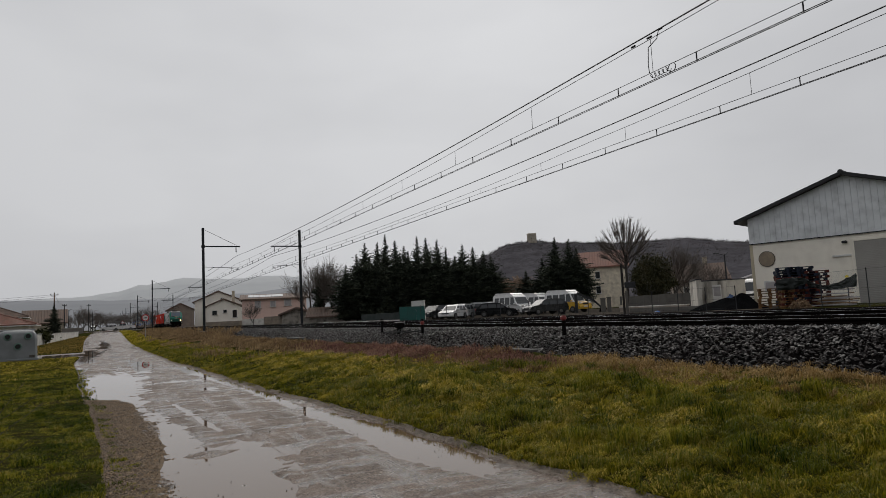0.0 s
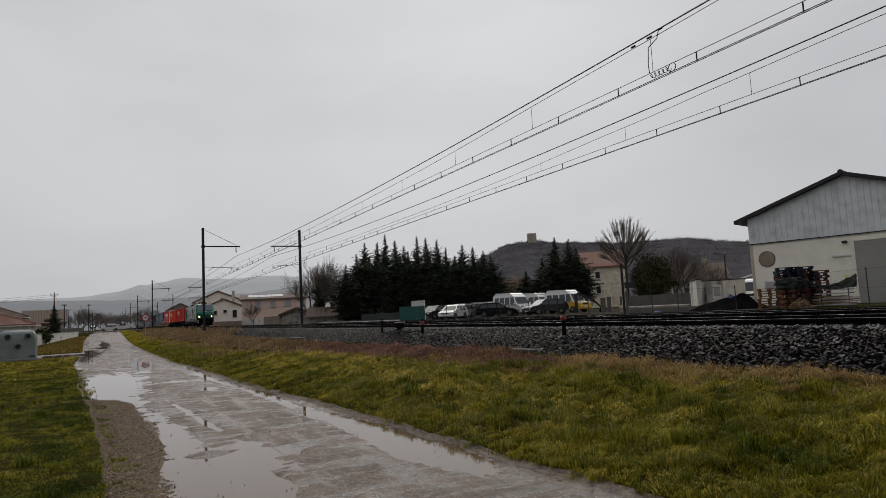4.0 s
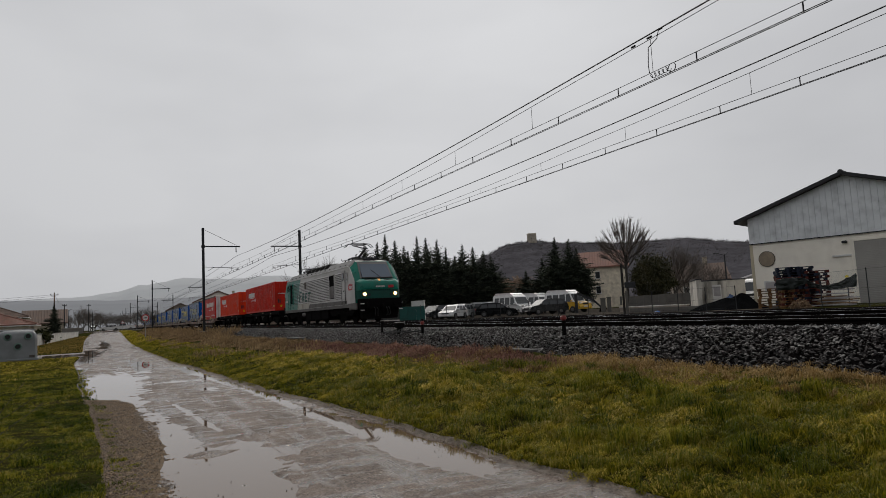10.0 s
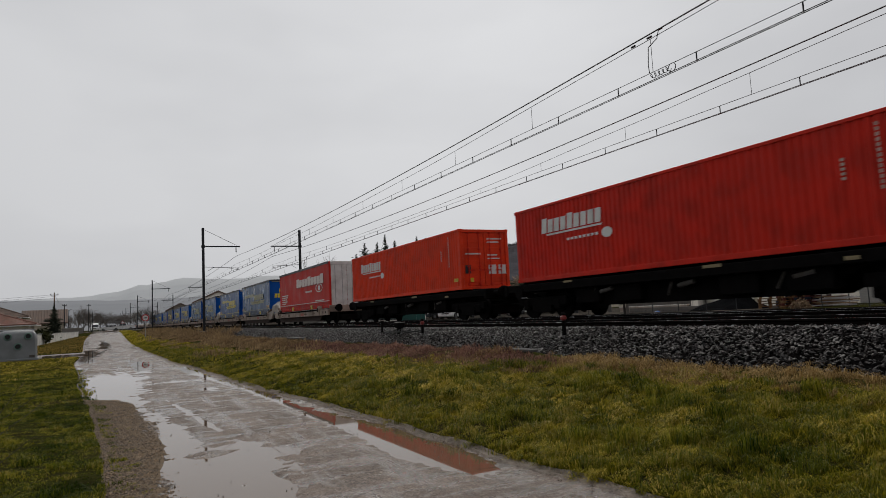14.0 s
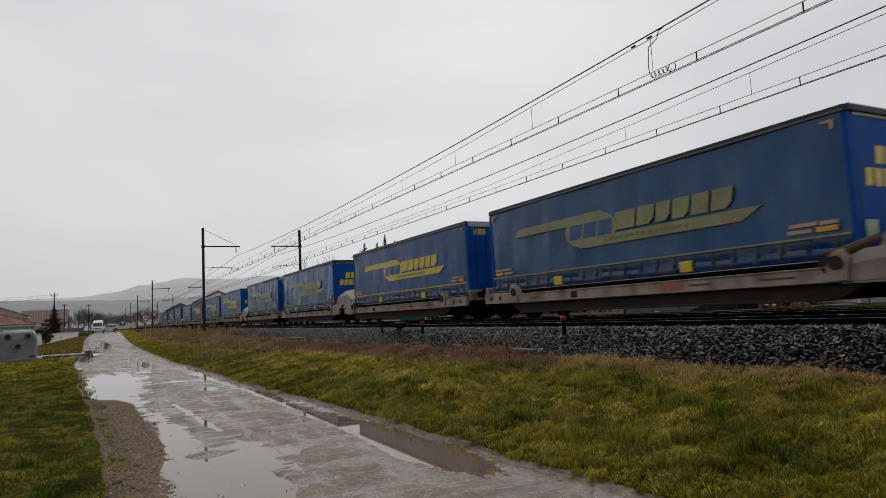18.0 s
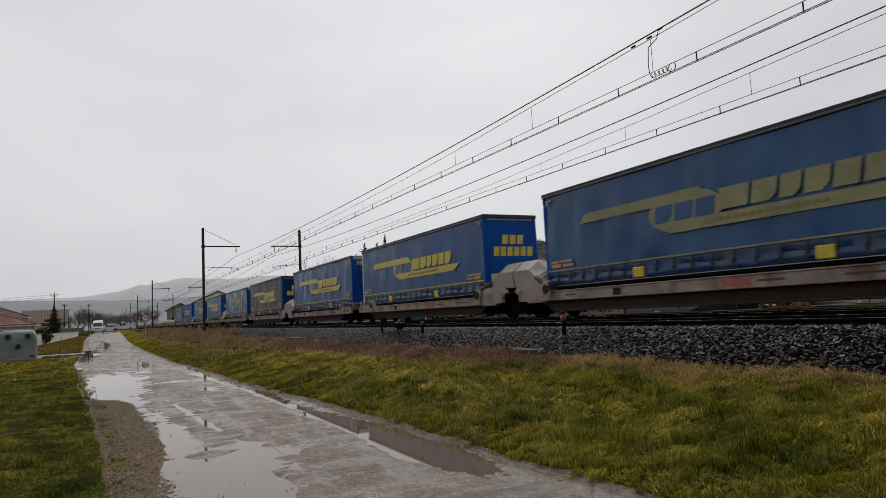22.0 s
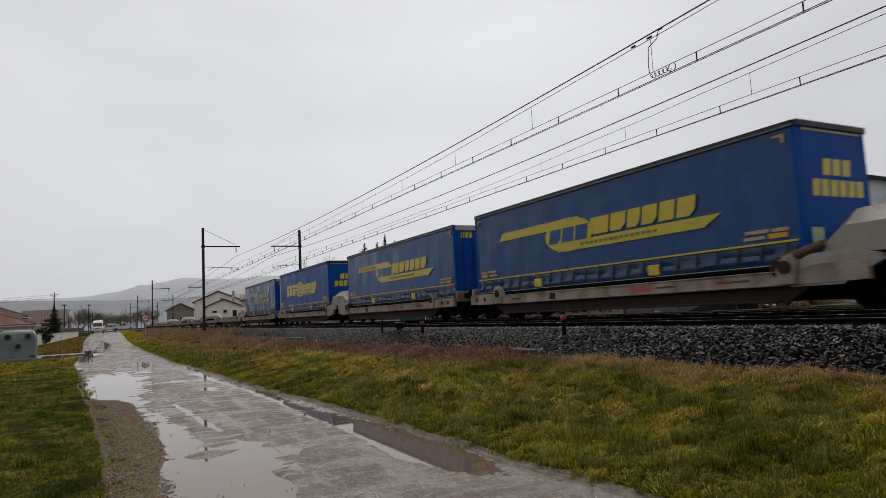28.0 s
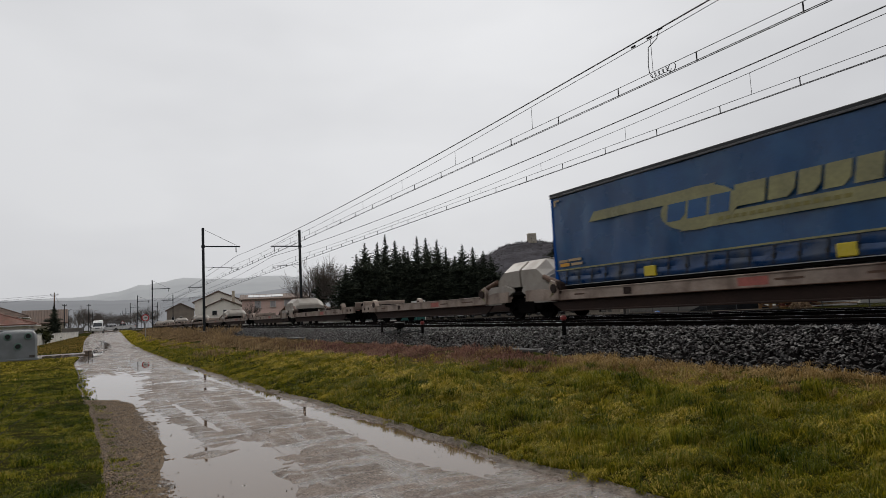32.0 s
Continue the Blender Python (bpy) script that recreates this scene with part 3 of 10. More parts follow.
# Wires: a main cable, a thinner one under it, an auxiliary one, and a pair of contact wires for each track.
def wire_set(x0, first_span, poles, drop_main, z_aux, z_con, first, long0):
    """first_span: three numbers of the parabola that the main cable follows to the first pole."""
    w = thing("overhead_wires", "black overhead contact wires with droppers above a track", "overhead line", pose(x0, 0, EYE), "overhead lines")
    y0, low, k0 = first_span

    def z_main(y):
        if y <= poles[0]:
            return low + k0 * (y - y0) ** 2
        for a, c in zip(poles, poles[1:]):
            if a <= y <= c:
                u = (2 * (y - a) / (c - a) - 1) ** 2
                top = low + k0 * (poles[0] - y0) ** 2
                return low + (top - low) * u
        return low
    ys_w = [-20 + 2.0 * i for i in range(11)] + [2.0 * i for i in range(1, 280)]
    part("main_cable", Build().pipe([(0, y, z_main(y)) for y in ys_w], 0.017, 5), M_WIRE, w)
    second = lambda y: max(z_aux + 0.12, min(z_main(y) - lerp_table(drop_main, y), z_aux + 0.9))
    part("second_cable", Build().pipe([(0.0, y, second(y)) for y in ys_w], 0.008, 5), M_WIRE, w)
    part("auxiliary_cable", Build().pipe([(0, -20, z_aux), (0, 560, z_aux)], 0.008, 5), M_WIRE, w)
    for dx in (-0.03, 0.03):
        part("contact_wire", Build().pipe([(dx, -20, z_con), (dx, 560, z_con)], 0.009, 5), M_WIRE, w)
    tie, k = first, 0
    while tie < 140:
        part("dropper", Build().rod((0, tie, z_aux), (0, tie, z_con), 0.014 if tie < 40 else 0.02, None, 5), M_WIRE, w)
        tie += 2.25
    tie = long0
    while tie < 140:
        part("dropper", Build().rod((0, tie, second(tie)), (0, tie, z_aux), 0.006 if tie < 40 else 0.012, None, 5), M_WIRE, w)
        tie += 4.5
    return w


wire_set(NEAR - 0.05, (30.0, 5.55, 0.00055), POLE_Y, [(8, 0.10), (11.4, 0.12), (23, 0.25), (30, 0.29), (37, 0.36), (62, 0.7)], 4.92, 4.735, 4.24, 5.4)
wire_set(FAR - 0.15, (28.0, 5.67, 0.00050), [y + 3.2 for y in POLE_Y], [(7, 0.15), (10.5, 0.19), (14.8, 0.27), (24, 0.41), (30, 0.44), (53, 0.56), (64, 0.8)], 5.07, 4.865, 4.72, 6.0)
# ---- train ----
M_SILVER = mat("silver_grey_paint", (0.48, 0.465, 0.45), 0.45, 0.0, 0.06, 1.2, 50, 0.03, dirt=(0.16, 0.14, 0.12), dirt_amount=0.22, dirt_scale=0.8)
M_BEIGE = mat("dusty_cream_paint", (0.42, 0.39, 0.33), 0.5, 0.1, 0.08, 1.5, 50, 0.03, dirt=(0.15, 0.12, 0.09), dirt_amount=0.35)
M_GREEND = mat("dark_green_print", (0.003, 0.085, 0.062), 0.5, 0.0, 0.1, 2, 40, 0.0, spec=0.2)
M_GREEN = mat("rail_green_paint", (0.004, 0.165, 0.118), 0.35, 0.0, 0.08, 1.2, 40, 0.02, spec=0.28, dirt=(0.03, 0.06, 0.05), dirt_amount=0.25)
M_GREYSKIRT = mat("grimy_grey_paint", (0.095, 0.088, 0.080), 0.55, 0.1, 0.2, 2, 40, 0.1, dirt=(0.05, 0.04, 0.03), dirt_amount=0.5)
# grime darkened to near black: the deep shade under the train is in it
M_UNDER = mat("shaded_underframe_grime", (0.0055, 0.005, 0.005), 0.95, 0.0, 0.35, 4, 40, 0.2, spec=0.03)
M_REDC = mat("container_red_paint", (0.56, 0.022, 0.010), 0.5, 0.0, 0.09, 1.0, 40, 0.05, dirt=(0.22, 0.015, 0.008), dirt_amount=0.3, spec=0.15)
M_REDO = mat("container_orange_red", (0.70, 0.045, 0.010), 0.5, 0.0, 0.09, 1.0, 40, 0.05, dirt=(0.30, 0.025, 0.010), dirt_amount=0.25, spec=0.15)
M_REDT = mat("red_tarpaulin", (0.52, 0.022, 0.015), 0.55, 0, 0.1, 0.8, 30, 0.1, dirt=(0.30, 0.02, 0.015), dirt_amount=0.2, spec=0.2)
M_WHITE = mat("dull_white_paint", (0.66, 0.65, 0.63), 0.55, 0, 0.08, 2, 40, 0.03, dirt=(0.3, 0.28, 0.25), dirt_amount=0.3)
M_BLUE = mat("blue_tarpaulin", (0.001, 0.056, 0.208), 0.32, 0, 0.16, 0.7, 20, 0.10, dirt=(0.012, 0.098, 0.24), dirt_amount=0.3, by="object", spec=0.34, by_range=(0.85, 1.15))
M_BLUEW = mat("worn_blue_tarpaulin", (0.006, 0.066, 0.195), 0.30, 0, 0.16, 0.6, 20, 0.12, dirt=(0.025, 0.105, 0.23), dirt_amount=0.35, by="object", spec=0.45, by_range=(0.85, 1.15))
M_BLACKT = mat("charcoal_tarpaulin", (0.012, 0.014, 0.020), 0.45, 0, 0.25, 0.6, 20, 0.15, dirt=(0.042, 0.043, 0.046), dirt_amount=0.4)
M_BLUED = mat("blue_lacquer", (0.002, 0.066, 0.31), 0.5, 0, 0.12, 1, 30, 0.04, spec=0.10, dirt=(0.004, 0.04, 0.16), dirt_amount=0.3)
M_NAVY = mat("navy_lacquer", (0.004, 0.022, 0.085), 0.5, 0, 0.12, 1, 30, 0.04, spec=0.12)
M_BLUEG = mat("bright_blue_tarpaulin", (0.001, 0.060, 0.27), 0.42, 0, 0.12, 0.7, 20, 0.08, dirt=(0.006, 0.085, 0.28), dirt_amount=0.25, spec=0.22)
M_STRAP = mat("blue_side_panel", (0.004, 0.040, 0.135), 0.34, 0, 0.25, 3, 30, 0.1, dirt=(0.06, 0.07, 0.08), dirt_amount=0.5)
M_YELLOW = mat("yellow_print", (0.56, 0.43, 0.016), 0.32, 0, 0.08, 1.5, 30, 0.02)
M_YELLOWW = mat("faded_yellow_print", (0.24, 0.225, 0.10), 0.35, 0, 0.25, 1.2, 12, 0.02)
M_WAGON = mat("weathered_wagon_paint", (0.33, 0.255, 0.205), 0.6, 0, 0.22, 0.9, 20, 0.1, dirt=(0.10, 0.055, 0.038), dirt_amount=0.55, dirt_scale=1.3)
M_FADEDRED = mat("faded_red_marking", (0.34, 0.10, 0.08), 0.7, 0, 0.25, 2, 20, 0.05)
# rust brown, darkened further for the shade that the web lies in
M_RUSTWEB = mat("shaded_rusty_web", (0.034, 0.021, 0.017), 0.85, 0, 0.3, 1.2, 20, 0.1, spec=0.2)
M_HITCH = mat("cream_hitch_paint", (0.34, 0.305, 0.265), 0.5, 0, 0.12, 1.5, 30, 0.05, dirt=(0.16, 0.13, 0.11), dirt_amount=0.4)
M_LAMP = plain("lit_headlamp", (1.0, 0.78, 0.40), 0.3, 0, 10.0)
M_LAMPRIM = plain("warm_headlamp_bowl", (0.9, 0.58, 0.18), 0.3, 0, 0.95)
M_ROOFGREY = mat("dull_grey_roof_paint", (0.115, 0.112, 0.11), 0.55, 0.0, 0.12, 1.2, 40, 0.05, dirt=(0.09, 0.08, 0.07), dirt_amount=0.35)
M_SCREENRIM = mat("dark_grey_screen_frame", (0.105, 0.102, 0.10), 0.45, 0, 0.1, 2, 40, 0.02)
# the nose green again, darkened for the shade of the recessed chin
M_GREENLOW = mat("shaded_green_paint", (0.002, 0.062, 0.046), 0.4, 0.0, 0.1, 1.5, 40, 0.02, spec=0.25)
M_LAMPDIM = plain("dim_top_lamp", (0.8, 0.4, 0.15), 0.3, 0, 0.8)
M_REDLAMP = plain("red_reflector", (0.5, 0.01, 0.01), 0.3)
M_OLIVEPRINT = mat("olive_print", (0.20, 0.17, 0.04), 0.5, 0, 0.1, 3, 30, 0.0)
M_DARKRED = mat("dark_red_webbing", (0.16, 0.012, 0.01), 0.6, 0, 0.1, 3, 30, 0.0)
M_SIGNRED = mat("logo_red", (0.42, 0.01, 0.02), 0.4, 0, 0.1, 3, 40, 0.0)
# bluish base colour stands in for sky reflected in the windscreen
M_SCREEN = plain("sky_tinted_glass", (0.09, 0.115, 0.15), 0.05)
M_RAILGREY = mat("grey_roof_rail", (0.085, 0.085, 0.09), 0.5, 0.2, 0.2, 2, 40, 0.05)
M_PALEGREEN = mat("pale_green_label", (0.45, 0.55, 0.40), 0.5, 0, 0.1, 6, 40, 0.0)
M_ORANGE = mat("orange_print", (0.62, 0.30, 0.02), 0.5, 0, 0.1, 3, 30, 0.0)
M_TANPRINT = mat("tan_print", (0.42, 0.30, 0.17), 0.55, 0, 0.15, 3, 30, 0.0)
M_PRINTGREY = mat("grey_print", (0.35, 0.33, 0.33), 0.5, 0, 0.1, 3, 30, 0.0)


for m_ in (M_BLUE, M_BLUEW, M_BLACKT, M_YELLOWW, M_YELLOW):
    # road dust on the tarpaulins
    m_.node_tree.nodes["Principled BSDF"].inputs["Sheen Weight"].default_value = 0.06 if m_ in (M_BLUE, M_BLACKT, M_YELLOW) else 0.12
    m_.node_tree.nodes["Principled BSDF"].inputs["Sheen Roughness"].default_value = 0.32


def flat(b, pts, x, t=0.004):
    """A thin printed shape on a side that faces -x: pts are (y, z)."""
    n = len(pts)
    b.add([(x - t, y, z) for y, z in pts] + [(x + t, y, z) for y, z in pts],
          [tuple(range(n)), tuple(range(n, 2 * n))[::-1]] + [(i, (i + 1) % n, n + (i + 1) % n, n + i) for i in range(n)])
    return b


def flat_end(b, pts, y, t=0.004):
    """The same on an end that faces -y: pts are (x, z)."""
    n = len(pts)
    b.add([(x, y - t, z) for x, z in pts] + [(x, y + t, z) for x, z in pts],
          [tuple(range(n)), tuple(range(n, 2 * n))[::-1]] + [(i, (i + 1) % n, n + (i + 1) % n, n + i) for i in range(n)])
    return b


def wheelset(y, r=0.46):
    b = Build()
    for s in (-1, 1):
        b.rod((s * 0.68, y, r), (s * 0.80, y, r), r, r, 20).rod((s * 0.80, y, r), (s * 0.83, y, r), r * 0.5, r * 0.42, 12)
    return b.rod((-0.7, y, r), (0.7, y, r), 0.09)


def bogie(owner, y, base=1.8, r=0.46, axles=2):
    f = Build()
    for s in (-1, 1):
        x = s * 1.0
        f.box(x - 0.06, x + 0.06, y - base / 2 - 0.5, y + base / 2 + 0.5, 0.46, 0.74, 0.02).box(x - 0.06, x + 0.06, y - 0.55, y + 0.55, 0.20, 0.6, 0.02)
        for k in (-1, 1):
            f.box(x - 0.10, x + 0.10, y + k * base / 2 - 0.16, y + k * base / 2 + 0.16, r - 0.15, r + 0.2, 0.03)
            for d in (-0.27, 0.27):
                f.rod((x, y + k * base / 2 + d, r - 0.02), (x, y + k * base / 2 + d, r + 0.2), 0.07)
    f.box(-1.0, 1.0, y - 0.2, y + 0.2, 0.5, 0.75, 0.03)
    # brake gear between the wheels, a solid block added to close off the bright background
    f.box(-0.6, 0.6, y - base / 2 - 0.62, y + base / 2 + 0.62, 0.22, 0.6, 0.03)
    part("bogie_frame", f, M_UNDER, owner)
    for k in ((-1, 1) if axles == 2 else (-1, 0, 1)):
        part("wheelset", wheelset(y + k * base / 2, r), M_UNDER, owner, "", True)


def buffers(owner, y, s, x=0.87, z=1.06):
    for k in (-1, 1):
        b = Build().rod((k * x, y + s * 0.62, z), (k * x, y + s * 0.2, z), 0.11, 0.11, 14).rod((k * x, y + s * 0.2, z), (k * x, y + s * 0.05, z), 0.08, 0.08, 12).rod((k * x, y + s * 0.05, z), (k * x, y, z), 0.24, 0.25, 18)
        part("buffer", b, M_UNDER, owner, "", True)


def notched(y1, w, z0, z1, x, kind, lean=0.2):
    """A bold leaning print block; every second kind has a cut-off corner."""
    ring = [(0, 0), (1, 0), (1, 1), (0, 1)] if kind % 2 == 0 else [(0, 0), (0.75, 0), (1, 0.3), (1, 1), (0, 1)]
    return flat(Build(), [(y1 - w * u - lean * (z1 - z0) * v, z0 + (z1 - z0) * v) for u, v in ring], x)


def letter(ch, size, lean=0.32):
    """One bold leaning capital of the built-in font, as a mesh in its own x and y."""
    cu = bpy.data.curves.new("letter", "FONT")
    cu.body, cu.size, cu.shear, cu.offset, cu.extrude = ch, size, lean, 0.010, 0.004
    ob = bpy.data.objects.new("letter", cu)
    me = bpy.data.meshes.new_from_object(ob)
    bpy.data.objects.remove(ob)
    return me


def slanted(b, y0, y1, z0, z1, x, lean=0.18):
    """A leaning block: lean shifts the top towards the front."""
    d = lean * (z1 - z0)
    return flat(b, [(y0, z0), (y1, z0), (y1 - d, z1), (y0 - d, z1)], x)


# ---- locomotive ----
def locomotive():
    lo = thing("electric_locomotive", "green and silver electric locomotive with lit headlamps and raised pantograph", "locomotive")

    def ring(y, hw, zb, zt, sh, top, tw):
        """Half width, bottom, shoulder height, top height and half width of the roof."""
        return [(-hw, y, zb), (hw, y, zb), (hw, y, sh * 0.5 + zb * 0.5), (hw, y, sh), (tw, y, top), (-tw, y, top), (-hw, y, sh), (-hw, y, sh * 0.5 + zb * 0.5)]

    # rings of the hull, from the front end to the rear end
    nose = [(0.60, 0.96, 2.02, 2.20, 2.30, 0.86), (0.63, 1.06, 1.97, 2.26, 2.38, 0.94), (0.72, 1.19, 1.94, 2.35, 2.48, 1.03), (0.88, 1.30, 1.93, 2.42, 2.57, 1.09), (1.12, 1.38, 1.93, 2.46, 2.62, 1.14)]
    chin = [(0.70, 0.98, 1.44, 1.94, 1.97, 0.92), (0.76, 1.13, 1.42, 1.95, 1.98, 1.02), (0.90, 1.28, 1.40, 1.96, 1.99, 1.10), (1.12, 1.375, 1.38, 1.97, 2.0, 1.14)]
    cab = [(1.12, 1.38, 1.15, 2.46, 2.62, 1.14), (1.62, 1.40, 1.15, 3.05, 3.31, 1.11), (1.95, 1.41, 1.15, 3.40, 3.76, 1.08)]
    body = [(1.95, 1.41, 1.15, 3.40, 3.76, 1.08), (2.6, 1.42, 1.15, 3.46, 3.88, 1.02), (14.4, 1.42, 1.15, 3.46, 3.88, 1.02)]

    def hull(rows, flip=False):
        return Build().loft([ring(19.72 - y if flip else y, hw, zb, 0, sh, top, tw) for y, hw, zb, sh, top, tw in rows])

    part("nose", hull(nose), M_GREEN, lo, "glossy green nose", True)
    part("chin", hull(chin), M_GREENLOW, lo, "dark green lower nose panel", True)
    part("cab", hull(cab), M_GREEN, lo, "green cab front", True)
    # silver side of the cab up to the door
    part("body", hull(body), M_SILVER, lo, "silver grey body", True)
    part("rear_body", hull([(14.4, 1.42, 1.15, 3.46, 3.88, 1.02), (17.1, 1.42, 1.15, 3.46, 3.88, 1.02), (17.77, 1.41, 1.15, 3.40, 3.76, 1.08)]), M_GREEN, lo, "green rear cab", True)
    part("rear_nose", hull(cab, True), M_GREEN, lo, "green rear cab end", True)
    part("rear_nose", hull(nose, True), M_GREEN, lo, "green rear nose", True)
    part("rear_chin", hull(chin, True), M_GREENLOW, lo, "dark green lower rear panel", True)
    # cab side in silver, from the front pillar back
    for s in (-1, 1):
        X = s * 1.432
        pts = [(1.16, 1.2), (2.6, 1.2), (2.6, 3.42), (1.95, 3.38), (1.62, 3.06), (1.16, 2.5)]
        part("cab_side", flat(Build(), pts, X, 0.012), M_SILVER, lo, "silver cab side panel")
        part("corner_plate", Build().box(min(X, X - s * 0.1), max(X, X - s * 0.1), 0.95, 2.3, 0.80, 1.2, 0.03), M_GREYSKIRT, lo, "grey corner plate")
    for s in (-1, 1):
        part("diagonal_panel", flat(Build(), [(13.42, 3.44), (14.46, 3.44), (14.46, 1.17)], s * 1.428, 0.006), M_GREEN, lo, "slanting green edge")
        part("lower_band", flat(Build(), [(11.35, 1.17), (14.5, 1.17), (14.32, 1.56), (11.05, 1.56)], s * 1.434, 0.006), M_BEIGE, lo, "cream lower band")
        part("lower_band", flat(Build(), [(1.5, 1.17), (11.30, 1.17), (11.05, 1.46), (1.5, 1.40)], s * 1.430, 0.006), M_GREYSKIRT, lo, "grimy grey lower band")
    # windscreens
    for end, f in (("front", lambda y: y), ("rear", lambda y: 19.72 - y)):
        w = Build()
        a, c, za, zc = 1.12, 1.92, 2.62, 3.70
        t = 0.035 if end == "front" else -0.035
        quad = [(-0.95, f(a) - t, za + 0.12), (0.95, f(a) - t, za + 0.12), (0.88, f(c) - t, zc), (-0.88, f(c) - t, zc)]
        inner = [(x, y + 4 * t, z) for x, y, z in quad]
        w.loft([quad, inner])
        ws = part("windscreen", w, M_SCREEN, lo, "dark reflective windscreen")
        sur = [(-1.06, f(a) - t * 0.5, za + 0.03), (1.06, f(a) - t * 0.5, za + 0.03), (0.98, f(c) - t * 0.5, zc + 0.04), (-0.98, f(c) - t * 0.5, zc + 0.04)]
        part("screen_surround", Build().loft([sur, [(x, y + 3 * t, z) for x, y, z in sur]]), M_SCREENRIM, lo, "dark grey windscreen surround")
        part("visor", Build().box(-0.98, 0.98, f(a) - abs(t) * 2.2, f(a) + abs(t) * 2.2, za + 0.02, za + 0.12, 0.02), M_STEEL_DARK, lo, "dark strip under the windscreen")
        g = Build().rod((-1.0, f(a) - 2 * t, za + 0.05), (1.0, f(a) - 2 * t, za + 0.05), 0.025).rod((0.2, f(a) - 3 * t, za + 0.1), (-0.25, f(1.55) - 3 * t, 3.2), 0.012)
        part("wiper", g, M_STEEL_DARK, ws, "black wiper")
        for s in (-1, 1):
            ye = f(0.80)
            d = -1 if end == "front" else 1
            hl = part("headlamp", Build().rod((s * 0.98, ye + 0.1 * (-d), 1.70), (s * 0.98, ye + d * 0.11, 1.70), 0.165, 0.145, 18), M_STEEL_DARK, lo, "round headlamp")
            part("bowl", Build().rod((s * 0.98, ye + d * 0.11, 1.70), (s * 0.98, ye + d * 0.122, 1.70), 0.125, 0.125, 18), M_LAMPRIM if end == "front" else M_STEEL_DARK, hl, "warm lamp bowl")
            part("lens", Build().rod((s * 0.98, ye + d * 0.122, 1.70), (s * 0.98, ye + d * 0.135, 1.70), 0.080, 0.075, 18), M_LAMP if end == "front" else M_REDLAMP, hl)
            part("marker_lamp", Build().rod((s * 0.70, f(0.80), 1.66), (s * 0.70, f(0.67), 1.66), 0.085, 0.085, 14), M_STEEL_DARK, lo, "unlit red marker lamp")
            part("front_step", Build().box(min(s * 1.05, s * 1.36), max(s * 1.05, s * 1.36), min(f(0.50), f(0.80)), max(f(0.50), f(0.80)), 1.385, 1.425, 0.01), M_UNDER, lo, "black step plate")
            part("step_edge", Build().box(min(s * 1.10, s * 1.34), max(s * 1.10, s * 1.34), min(f(0.485), f(0.50)), max(f(0.485), f(0.50)), 1.10, 1.16), M_WHITE, lo, "white step edge")
            part("step_edge", Build().box(min(s * 1.10, s * 1.34), max(s * 1.10, s * 1.34), min(f(0.485), f(0.50)), max(f(0.485), f(0.50)), 0.72, 0.78), M_WHITE, lo, "white step edge")
        part("top_lamp", Build().rod((0, f(0.95), 2.56), (0, f(0.72), 2.53), 0.055, 0.055, 14), M_LAMPDIM if end == "front" else M_STEEL_DARK, lo, "small dim top lamp")
        for s in (-1, 1):
            part("grab_rail", Build().rod((s * 0.25, f(0.62), 2.52), (s * 0.95, f(0.72), 2.56), 0.02), M_STEEL_DARK, lo, "dark grab rail")
        # number as plain bars
        nb = Build()
        for k in range(6):
            nb.box(-0.28 + 0.095 * k, -0.21 + 0.095 * k, f(0.596) - 0.006, f(0.596) + 0.006, 2.08, 2.19)
        part("number_bars", nb, M_SILVER, lo, "pale number bars")
        # bumper beam, plough and steps
        beam = Build().box(-1.35, 1.35, min(f(0.55), f(1.0)), max(f(0.55), f(1.0)), 0.82, 1.42, 0.04)
        part("buffer_beam", beam, M_UNDER, lo, "black buffer beam")
        pl = Build().loft([[(-1.1, f(0.75), 0.22), (1.1, f(0.75), 0.22), (1.1, f(1.15), 0.22), (-1.1, f(1.15), 0.22)], [(-1.2, f(0.85), 0.82), (1.2, f(0.85), 0.82), (1.2, f(1.15), 0.82), (-1.2, f(1.15), 0.82)]])
        part("snow_plough", pl, M_UNDER, lo)
        part("coupling_hook", Build().box(-0.06, 0.06, min(f(0.2), f(0.6)), max(f(0.2), f(0.6)), 0.95, 1.1, 0.02).rod((0, f(0.22), 1.05), (0, f(0.26), 0.55), 0.05), M_UNDER, lo)
        for x in (-0.45, -0.3, 0.3, 0.45):
            part("brake_hose", Build().pipe([(x, f(0.55), 0.9), (x, f(0.38), 0.78), (x * 1.1, f(0.36), 0.5), (x * 0.9, f(0.5), 0.4)], 0.025), M_RUBBER, lo)
        part("logo_patch", flat_end(Build(), [(0.52, 2.04), (0.86, 2.06), (0.83, 2.22), (0.50, 2.20)], f(0.60), 0.014), M_SIGNRED, lo, "red logo patch")
    buffers(lo, 0.0, 1)
    buffers(lo, 19.72, -1)
